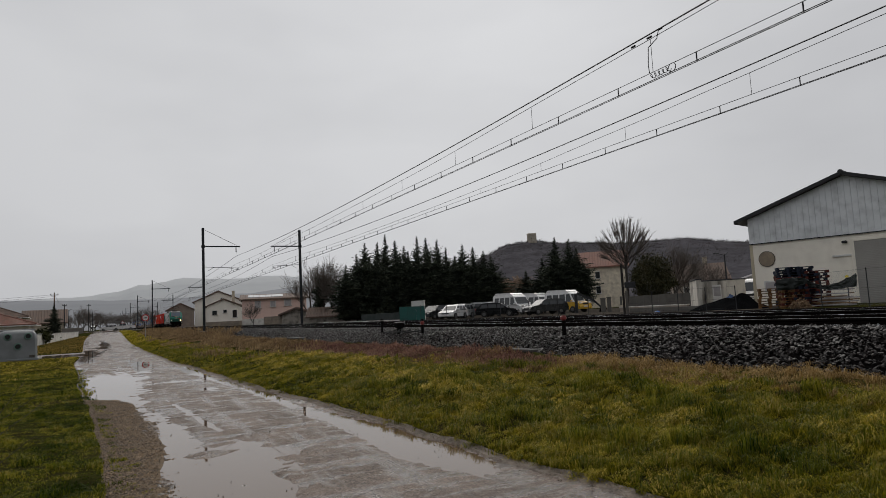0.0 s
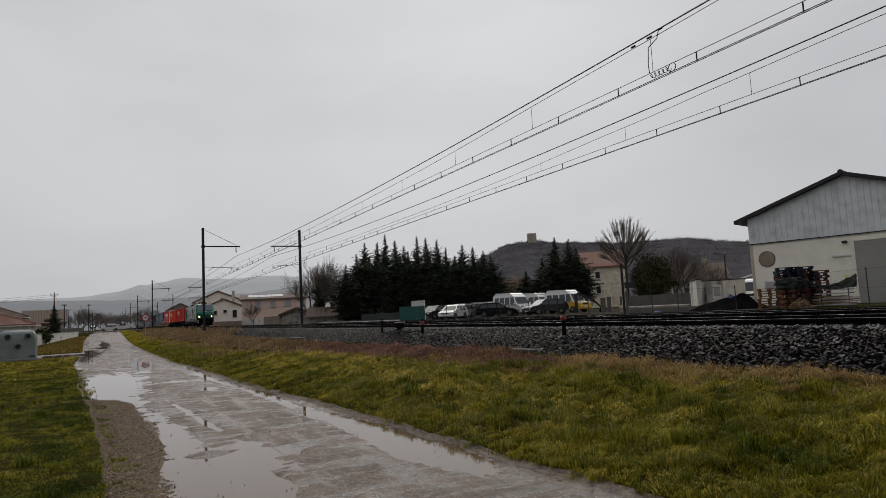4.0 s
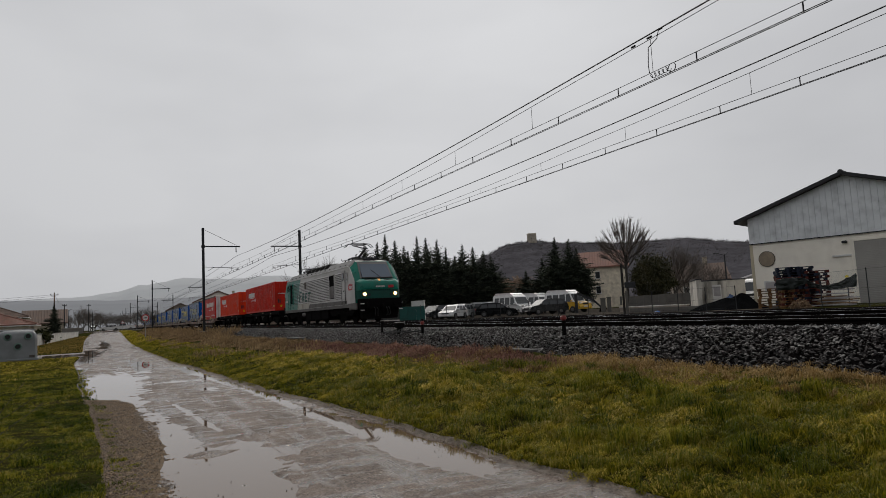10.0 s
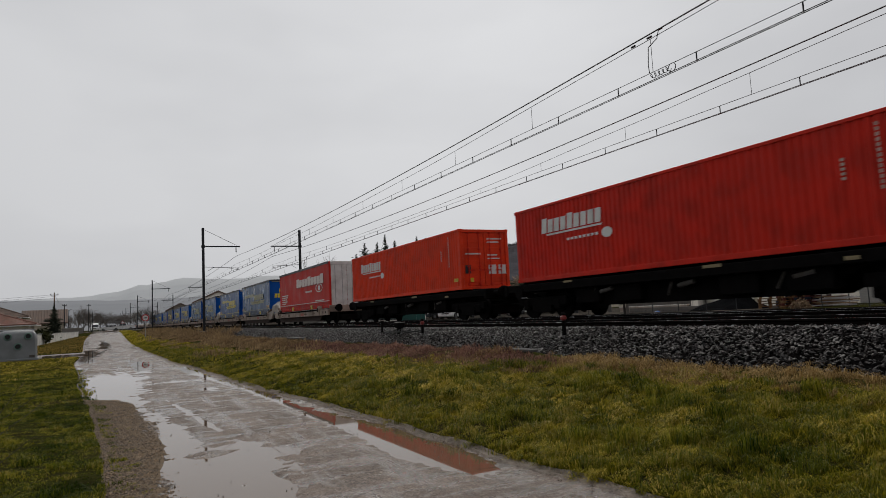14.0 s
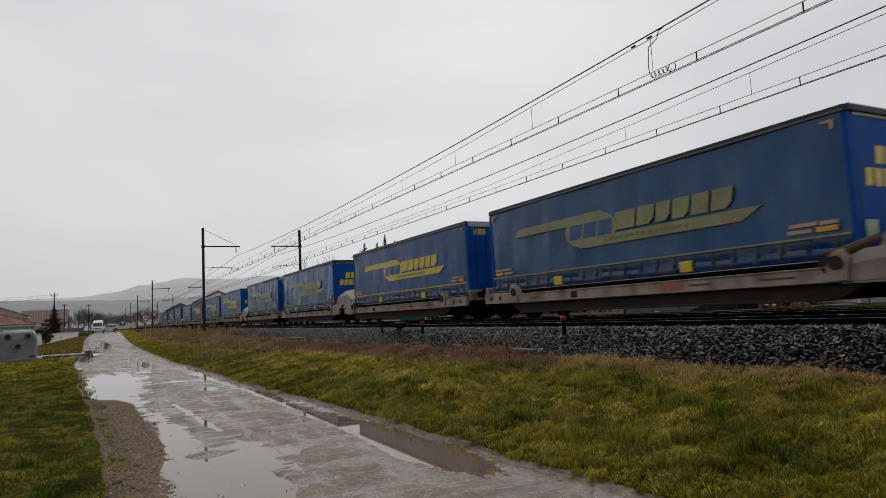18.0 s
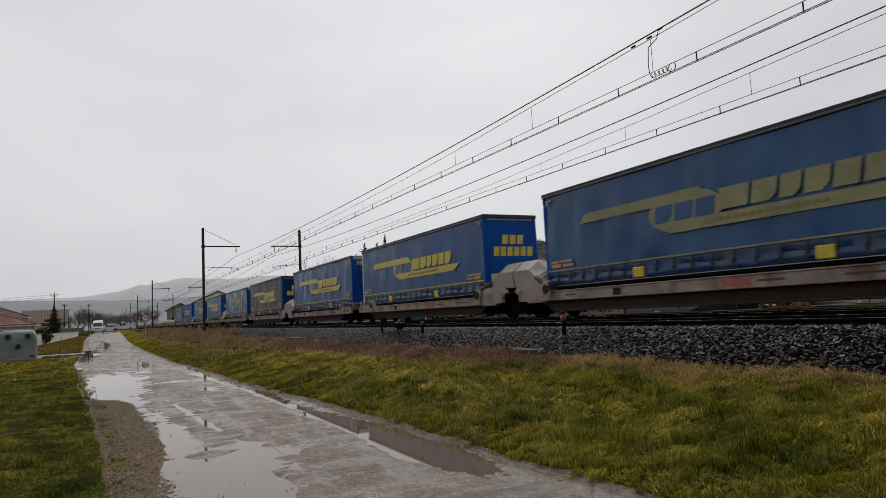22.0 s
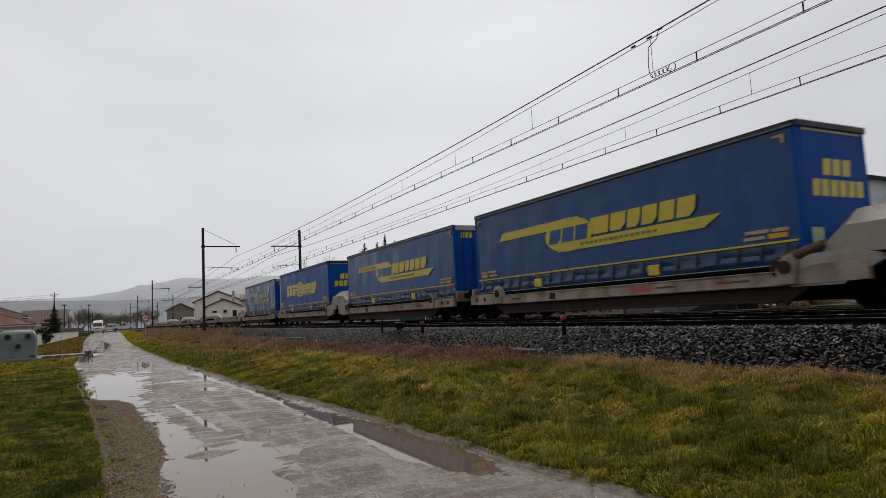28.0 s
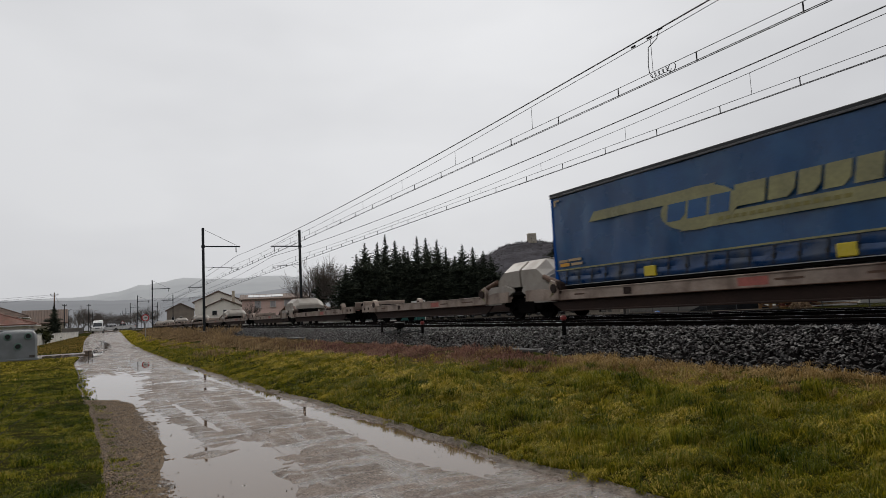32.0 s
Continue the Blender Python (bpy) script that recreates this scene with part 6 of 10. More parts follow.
# Every vehicle of the train and the place of its leading end on the line at 19 s.
TRAIN = [(locomotive(), -83.3)]
for s_, mt, lab in ((-60.3, M_REDC, "dull red corrugated shipping container with white printed blocks"), (-42.2, M_REDO, "orange-red corrugated shipping container with white printed blocks")):
    TRAIN.append((container(mt, lab), s_))
wg = flat_wagon(17.6, True)
TRAIN.append((wg, -62.6))
TRAIN.append((copy_thing(wg, Matrix()), -44.9))
WAGON0 = -24.55
empty = pocket_wagon(False)
TRAIN.append((empty, WAGON0))
for k in range(1, 13):
    TRAIN.append((copy_thing(empty, Matrix()), WAGON0 + 33.94 * k))
STYLES = {(0, 0): "red", (0, 1): "faded", (1, 0): "blue", (1, 1): "faded", (2, 0): "faded", (2, 1): "blue", (3, 0): "blue", (3, 1): "black", (4, 0): "faded", (4, 1): "blue", (5, 0): "blue", (5, 1): "globe", (6, 0): "faded"}
for (k, e), style in STYLES.items():
    high = 4.24 if style == "red" else {(2, 0): 4.22, (5, 1): 4.27}.get((k, e), 4.14 if e == 0 else 4.2)
    tr = trailer(style, e == 1, high, style == "faded" or (k, e) == (3, 0), (k, e) in ((4, 0), (3, 1)), "INTERNATIONAL" if (k, e) == (5, 0) else "", (k, e) in ((2, 1), (5, 1)))
    TRAIN.append((tr, WAGON0 + 33.94 * k + (0.72 if e == 0 else 18.85)))
# ---- town ----
M_HALLWALL = mat("cream_render", (0.88, 0.83, 0.73), 0.85, 0, 0.05, 0.8, 30, 0.15, dirt=(0.50, 0.45, 0.36), dirt_amount=0.10)
M_CLAD = mat("grey_steel_cladding", (0.72, 0.745, 0.76), 0.5, 0.2, 0.06, 0.7, 30, 0.05, dirt=(0.28, 0.29, 0.30), dirt_amount=0.25)
M_ROOFDARK = mat("dark_roof_sheet", (0.02, 0.02, 0.022), 0.7, 0, 0.2, 1, 20, 0.1)
M_SHUTTER = mat("taupe_roller_shutter", (0.36, 0.345, 0.32), 0.5, 0.1, 0.08, 1, 30, 0.05)
UP = Vector((0, 0, 1))


def place(x, y, z, heading):
    """Local x along the heading (degrees from +x towards +y), local y to its left."""
    return pose(x, y, z, 0, 0, heading)


def industrial_hall():
    # local x along the gable towards the camera's right, local y into the depth
    h = thing("industrial_hall", "cream rendered industrial hall with grey cladding and a dark pitched roof", "hall", pose(39.8, 30.26, 0, 0, 0, -72))
    W, D, G = 12.1, 26.0, 0.7
    E0, R0, S0 = 6.95, 9.0, 5.24
    hole = (1.02, 4.12, 0.50)
    part("gable_wall", Build().box(0, W, 0, 0.3, G, S0), M_HALLWALL, h, "cream rendered lower wall")
    # ring darkened for the shade of a recess that is not modelled
    part("window_ring", Build().rod((hole[0], -0.05, hole[1]), (hole[0], 0.0, hole[1]), hole[2] + 0.035, hole[2] + 0.035, 28), mat("shadowed_brick_rim", (0.06, 0.05, 0.042), 0.9, 0, 0.2, 6, 30, 0.2), h, "dark rim for the shade of the recess")
    part("round_window", Build().rod((hole[0], -0.055, hole[1]), (hole[0], -0.06, hole[1]), hole[2], hole[2], 28), mat("brown_board", (0.27, 0.215, 0.155), 0.8, 0, 0.2, 2, 20, 0.1), h, "round boarded window")
    n = int(W / 0.35)
    for k in range(n):
        x0, x1 = W * k / n, W * (k + 1) / n - 0.03
        top = lambda x: E0 + (R0 - E0) * (1 - abs(x - W / 2) / (W / 2))
        b = Build().add([(x0, -0.06, S0), (x1, -0.06, S0), (x1, -0.06, top(x1)), (x0, -0.06, top(x0)), (x0 - 0.03, 0, S0), (x1 + 0.03, 0, S0), (x1 + 0.03, 0, top(x1)), (x0 - 0.03, 0, top(x0))], [(0, 1, 2, 3), (4, 7, 6, 5), (0, 4, 5, 1), (2, 6, 7, 3), (0, 3, 7, 4), (1, 5, 6, 2)])
        part("cladding_panel", b, M_CLAD, h)
    part("drip_edge", Build().box(-0.02, W + 0.02, -0.10, 0.0, S0 - 0.06, S0), M_ROOFDARK, h)
    for s, x0, x1 in ((0, -0.75, W / 2), (1, W + 0.75, W / 2)):
        z0 = E0 - (R0 - E0) / (W / 2) * 0.75
        b = Build().add([(x0, -0.6, z0), (x1, -0.6, R0), (x1, D, R0), (x0, D, z0), (x0, -0.6, z0 + 0.22), (x1, -0.6, R0 + 0.22), (x1, D, R0 + 0.22), (x0, D, z0 + 0.22)], [(0, 3, 2, 1), (4, 5, 6, 7), (0, 1, 5, 4), (1, 2, 6, 5), (2, 3, 7, 6), (3, 0, 4, 7)])
        part("roof_slope", b, M_ROOFDARK, h, "dark roof slope")
    part("ridge_cap", Build().rod((W / 2, -0.65, R0 + 0.2), (W / 2, D, R0 + 0.2), 0.14), M_ROOFDARK, h)
    part("side_wall", Build().box(0, 0.3, 0.3, D, G, E0), M_HALLWALL, h)
    part("side_wall", Build().box(W - 0.3, W, 0.3, D, G, E0), M_HALLWALL, h)
    part("rear_wall", Build().box(0, W, D - 0.3, D, G, E0), M_HALLWALL, h)
    # roller shutter with its slats
    x0, x1, zt = 6.25, 10.6, 4.76
    sh = part("roller_shutter", Build().box(x0, x1, -0.03, 0.0, G, zt), M_SHUTTER, h, "closed taupe roller shutter")
    for k in range(38):
        z = G + (zt - G) * k / 38
        part("slat", Build().box(x0 + 0.02, x1 - 0.02, -0.05, -0.03, z + 0.008, z + 0.098, 0.008), M_SHUTTER, sh)
    part("shutter_frame", Build().box(x0 - 0.15, x0, -0.08, 0.02, G, zt + 0.15, 0.01).box(x1, x1 + 0.15, -0.08, 0.02, G, zt + 0.15, 0.01).box(x0, x1, -0.08, 0.02, zt, zt + 0.15, 0.01), M_HALLWALL, h)
    dr = part("side_door", Build().box(5.3, 6.0, -0.035, 0.0, G, 3.8, 0.01), M_HALLWALL, h, "flush cream side door")
    part("door_canopy", Build().box(5.0, 6.05, -0.12, 0.0, 3.85, 3.97, 0.01), M_WHITE, h)
    part("door_lamp", Build().box(5.6, 5.9, -0.22, 0.0, 4.68, 4.84, 0.04), M_STEEL_DARK, h, "dark wall lamp")
    sw = part("small_window", Build().box(0.70, 1.50, -0.04, 0.0, 1.92, 2.62, 0.01), M_WHITE, h, "small white-framed window")
    part("pane", Build().box(0.80, 1.40, -0.055, -0.04, 2.02, 2.52), M_PRINTGREY, sw)
    part("corner_strip", Build().box(-0.04, 0.16, -0.02, 0.0, G, S0), mat("yellowed_render", (0.5, 0.44, 0.32), 0.85, 0, 0.1, 2, 30, 0.1), h)
    return h


industrial_hall()

M_PINK = mat("salmon_render", (0.70, 0.50, 0.43), 0.85, 0, 0.08, 0.5, 20, 0.1)
M_IVORY = mat("ivory_render", (0.80, 0.76, 0.69), 0.85, 0, 0.08, 0.5, 20, 0.1)
M_OLDCREAM = mat("old_cream_render", (0.66, 0.59, 0.47), 0.85, 0, 0.2, 0.7, 12, 0.15, dirt=(0.36, 0.30, 0.23), dirt_amount=0.4)
M_TAN = mat("tan_render", (0.46, 0.40, 0.31), 0.85, 0, 0.12, 0.5, 20, 0.1)
M_TILE = mat("clay_roof_tiles", (0.13, 0.086, 0.066), 0.8, 0, 0.25, 0.8, 12, 0.3, dirt=(0.09, 0.07, 0.055), dirt_amount=0.4)
M_TILERED = mat("red_roof_tiles", (0.20, 0.095, 0.07), 0.8, 0, 0.2, 0.8, 12, 0.3, dirt=(0.12, 0.08, 0.06), dirt_amount=0.4)


def house(x, y, z, ang, w, d, eave, ridge, wall_m, roof_m, label, windows=(), gable_front=True, over=0.5, tiles=True, panels=False, chimney=None, pane_m=None, base_drop=0.6):
    """Local x along the front, y into the depth; windows: (x, z, width, height)."""
    h = thing("house", label, "house", pose(x, y, z, 0, 0, ang))
    b = Build()
    if gable_front:
        b.add([(0, 0, -base_drop), (w, 0, -base_drop), (w, 0, eave), (w / 2, 0, ridge), (0, 0, eave), (0, d, -base_drop), (w, d, -base_drop), (w, d, eave), (w / 2, d, ridge), (0, d, eave)],
              [(0, 1, 2, 3, 4), (9, 8, 7, 6, 5), (0, 5, 6, 1), (1, 6, 7, 2), (0, 4, 9, 5), (2, 7, 8, 3), (3, 8, 9, 4)])
    else:
        b.add([(0, 0, -base_drop), (0, d, -base_drop), (0, d, eave), (0, d / 2, ridge), (0, 0, eave), (w, 0, -base_drop), (w, d, -base_drop), (w, d, eave), (w, d / 2, ridge), (w, 0, eave)],
              [(0, 1, 2, 3, 4), (9, 8, 7, 6, 5), (0, 5, 6, 1), (1, 6, 7, 2), (0, 4, 9, 5), (2, 7, 8, 3), (3, 8, 9, 4)])
    part("wall", b, wall_m, h)
    half = (w if gable_front else d) / 2
    sl = (ridge - eave) / half
    for s in (-1, 1):
        r = Build()
        lo, hi = -half - over, 0.0
        pa, pb = (s * lo, eave - sl * over + 0.05), (0, ridge + 0.05)
        depth = (-over, d + over) if gable_front else (-over, w + over)

        def P(u, t, zz):
            return (half - u, t, zz) if gable_front else (t, half - u, zz)
        t0, t1 = depth
        r.add([P(pa[0], t0, pa[1]), P(pb[0], t0, pb[1]), P(pb[0], t1, pb[1]), P(pa[0], t1, pa[1]), P(pa[0], t0, pa[1] + 0.18), P(pb[0], t0, pb[1] + 0.18), P(pb[0], t1, pb[1] + 0.18), P(pa[0], t1, pa[1] + 0.18)],
              [(0, 3, 2, 1), (4, 5, 6, 7), (0, 1, 5, 4), (1, 2, 6, 5), (2, 3, 7, 6), (3, 0, 4, 7)])
        ro = part("roof", r, roof_m, h, "tiled roof slope")
        if tiles:
            n = int((t1 - t0) / 0.45)
            row = None
            for k in range(n):
                t = t0 + (t1 - t0) * (k + 0.5) / n
                if row is None:
                    first_t = t
                    row = Build().rod(P(pa[0], t, pa[1] + 0.18), P(pb[0], t, pb[1] + 0.18), 0.09, 0.09, 6).mesh("roof_rib")
                d_ = t - first_t
                part("roof_rib", row, roof_m, ro, "", False, pose(0, d_, 0) if gable_front else pose(d_, 0, 0))
    for wx, wz, ww, wh in windows:
        win = part("window", Build().box(wx, wx + ww, -0.06, 0.02, wz, wz + wh, 0.01), M_WHITE, h, "white window frame")
        part("pane", Build().box(wx + 0.08, wx + ww - 0.08, -0.075, -0.06, wz + 0.08, wz + wh - 0.08), pane_m or M_GLASS, win)
        part("sill", Build().box(wx - 0.08, wx + ww + 0.08, -0.16, 0.0, wz - 0.08, wz, 0.01), M_CONCRETE, win)
    if chimney:
        cx, cy, cz = chimney
        part("chimney", Build().box(cx - 0.3, cx + 0.3, cy - 0.3, cy + 0.3, eave, cz, 0.02).box(cx - 0.38, cx + 0.38, cy - 0.38, cy + 0.38, cz, cz + 0.12, 0.02), M_TAN, h)
    if panels:
        for k in range(6):
            a = pose(0, 0, 0)
            x0 = panels + 1.05 * k
            zl, zh = eave + sl * 1.0, eave + sl * (half * 0.75)
            part("solar_panel", Build().add([(x0, 1.0, zl + 0.32), (x0 + 1.0, 1.0, zl + 0.32), (x0 + 1.0, half * 0.75, zh + 0.32), (x0, half * 0.75, zh + 0.32), (x0, 1.0, zl + 0.27), (x0 + 1.0, 1.0, zl + 0.27), (x0 + 1.0, half * 0.75, zh + 0.27), (x0, half * 0.75, zh + 0.27)], [(0, 1, 2, 3), (7, 6, 5, 4), (0, 4, 5, 1), (1, 5, 6, 2), (2, 6, 7, 3), (3, 7, 4, 0)]), plain("solar_glass", (0.10, 0.12, 0.15), 0.3), h, "pale reflecting solar panel")
    return h



def hip_house(x, y, z, ang, w, d, eave, top, wall_m, roof_m, label, over=0.8):
    """A low house under a roof of four slopes."""
    h = thing("house", label, "house", pose(x, y, z, 0, 0, ang))
    part("wall", Build().box(0, w, 0, d, -0.6, eave, 0.02), wall_m, h)
    part("soffit", Build().box(-over, w + over, -over, d + over, eave - 0.06, eave + 0.04), M_WHITE, h, "white eaves board")
    x0, x1, y0, y1, m = -over, w + over, -over, d + over, d / 2
    e0, e1 = (x0 + m + over, m, top), (x1 - m - over, m, top)
    z0 = eave + 0.05
    for ring in ([(x0, y0, z0), (x1, y0, z0), e1, e0], [(x1, y1, z0), (x0, y1, z0), e0, e1], [(x0, y1, z0), (x0, y0, z0), e0], [(x1, y0, z0), (x1, y1, z0), e1]):
        n = len(ring)
        b = Build().add(list(ring) + [(p[0], p[1], p[2] + 0.16) for p in ring], [tuple(range(n))[::-1], tuple(range(n, 2 * n))] + [(i, (i + 1) % n, n + (i + 1) % n, n + i) for i in range(n)])
        ro = part("roof", b, roof_m, h, "tiled roof slope")
        lo0, lo1 = Vector(ring[0]), Vector(ring[1])
        hi0, hi1 = Vector(ring[-1]), Vector(ring[2])
        for k in range(1, 15):
            a, c = lo0.lerp(hi0, k / 15), lo1.lerp(hi1, k / 15)
            part("tile_course", Build().rod(a + UP * 0.17, c + UP * 0.17, 0.035, None, 4), roof_m, ro)
    for a, c in ((e0, (x0, y0, z0)), (e1, (x1, y0, z0)), (e0, e1)):
        part("ridge_tiles", Build().rod(Vector(a) + UP * 0.17, Vector(c) + UP * 0.17, 0.11, None, 6), roof_m, h)
    return h


GB = 1.1
house(20.9, 163.6, GB, -8, 7.7, 10, 4.6, 6.2, M_IVORY, M_TILE, "ivory two-storey house with a tiled gable roof", ((1.2, 2.6, 1.2, 1.1), (3.7, 3.0, 0.9, 0.8), (5.8, 1.8, 1.1, 1.9)), chimney=(6.2, 4, 8.3))
house(19.6, 176, GB, -8, 11.5, 12, 6.2, 8.7, M_IVORY, M_TILE, "pale house with a large gable behind another house", ((6.2, 6.2, 0.6, 0.9),))
house(21.6, 121.5, GB + 0.2, -12, 11.4, 9, 4.3, 5.2, M_PINK, M_TILE, "salmon rendered house with solar panels on its roof", ((2.2, 2.8, 1.1, 1.3), (4.9, 2.9, 1.0, 1.1), (7.4, 3.0, 1.3, 1.2)), gable_front=False, panels=1.0, pane_m=M_PRINTGREY)
house(75.5, 92.7, GB + 0.5, -41, 8.2, 10, 6.8, 9.6, M_OLDCREAM, M_TILERED, "old tan house with a red tiled roof", ((0.9, 1.9, 0.9, 1.4), (2.7, 1.9, 0.9, 1.4), (0.9, 4.6, 0.9, 1.3), (2.7, 4.6, 0.9, 1.3)), gable_front=False)
hip_house(-19.9, 96, 0.0, 2, 11.2, 10, 2.6, 4.6, M_IVORY, M_TILERED, "low house with a red tiled hip roof behind a wall")
hip_house(-23.6, 124, 0.3, 3, 11.5, 9, 3.85, 6.0, M_TAN, M_TILE, "house with a brown tiled hip roof")
house(-14.5, 150, 0.5, 3, 7, 8, 3.0, 5.4, M_TAN, M_TILE, "far house with a brown tiled roof", (), gable_front=False)


# hills; distance haze is mixed into their colours, more with distance
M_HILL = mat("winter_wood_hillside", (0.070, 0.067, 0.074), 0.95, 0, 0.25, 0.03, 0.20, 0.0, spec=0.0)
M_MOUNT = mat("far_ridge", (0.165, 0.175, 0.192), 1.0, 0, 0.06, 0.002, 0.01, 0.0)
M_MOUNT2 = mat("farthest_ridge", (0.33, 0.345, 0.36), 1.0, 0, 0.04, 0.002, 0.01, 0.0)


def ridge(name, dist, table, depth, material, label, a0, a1, n=90, rows=10, rough=1.0, foot=-5):
    """A hill as a sheet that climbs from its foot to a skyline: table of (bearing in degrees from +y, height)."""
    v = []
    for j in range(rows + 1):
        k = j / rows
        for i in range(n + 1):
            a = a0 + (a1 - a0) * i / n
            hgt = lerp_table(table, a) + rough * (noise.noise((a * 1.7, dist * 0.01, 0)) * 2 + noise.noise((a * 6, 1, 0)))
            r = dist - depth * (1 - k)
            z = foot + (hgt - foot) * (k ** 1.15) + rough * 2 * noise.noise((a * 3, k * 5, 7))
            v.append((r * math.sin(radians(a)), r * math.cos(radians(a)), z))
    for i in range(n + 1):
        x, y, z = v[rows * (n + 1) + i]
        v.append((x * 1.12, y * 1.12, foot))
    i = np.arange(len(v)).reshape(-1, n + 1)
    q = np.stack([i[:-1, :-1], i[:-1, 1:], i[1:, 1:], i[1:, :-1]], -1).reshape(-1, 4)
    return tagged(part(name, big_mesh(name, np.array(v), q, True), material), label, "hill", "", "structure")


HILL = [(28, 8), (29.5, 60), (31, 84), (33.2, 99), (35.2, 102), (38.1, 96), (42.8, 90), (47.4, 90), (52.5, 78), (60, 70), (80, 40)]
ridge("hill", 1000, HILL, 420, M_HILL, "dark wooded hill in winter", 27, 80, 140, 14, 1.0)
ridge("far_ridge", 3000, [(-40, 125), (-7, 128), (2.4, 118), (6, 120), (10.5, 130), (14.8, 152), (20, 150), (30, 120), (50, 80)], 1200, M_MOUNT, "far ridge, blue-grey with painted haze", -45, 50, 80, 6, 2.0)
ridge("farthest_ridge", 4400, [(-12, 180), (-1.2, 200), (0.4, 225), (2.4, 262), (5.8, 296), (9, 285), (12.5, 298), (15, 285), (22, 200), (40, 100)], 1400, M_MOUNT2, "mountain ridge, pale with painted haze", -14, 40, 80, 6, 3.0)

tw = thing("tower", "old square stone tower on the hill", "tower", pose(1000 * math.sin(radians(35.27)), 1000 * math.cos(radians(35.27)), 98, 0, 0, -24))
part("shaft", Build().loft([[(-6.4, -6.4, -14), (6.4, -6.4, -14), (6.4, 6.4, -14), (-6.4, 6.4, -14)], [(-6.1, -6.1, 15.5), (6.1, -6.1, 15.5), (6.1, 6.1, 15.5), (-6.1, 6.1, 15.5)]]), mat("old_stone", (0.36, 0.32, 0.265), 0.9, 0, 0.3, 0.2, 1, 0.2), tw)
part("parapet", Build().box(-6.3, 6.3, -6.3, 6.3, 15.5, 16.8, 0.2), M_TAN, tw)
for a_, z_ in ((-2.0, 8.0), (1.8, 2.0)):
    part("opening", Build().box(a_ - 0.6, a_ + 0.6, -6.42, -6.2, z_, z_ + 2.2), M_ROOFDARK, tw, "dark narrow opening")
# ---- yards, vehicles and small things ----
def spot(bearing, dist):
    a = radians(bearing)
    return dist * math.sin(a), dist * math.cos(a)


YARD = RAIL - 0.33


M_RIM = mat("dull_alloy_rim", (0.10, 0.10, 0.10), 0.5, 0.4, 0.1, 4, 40, 0)


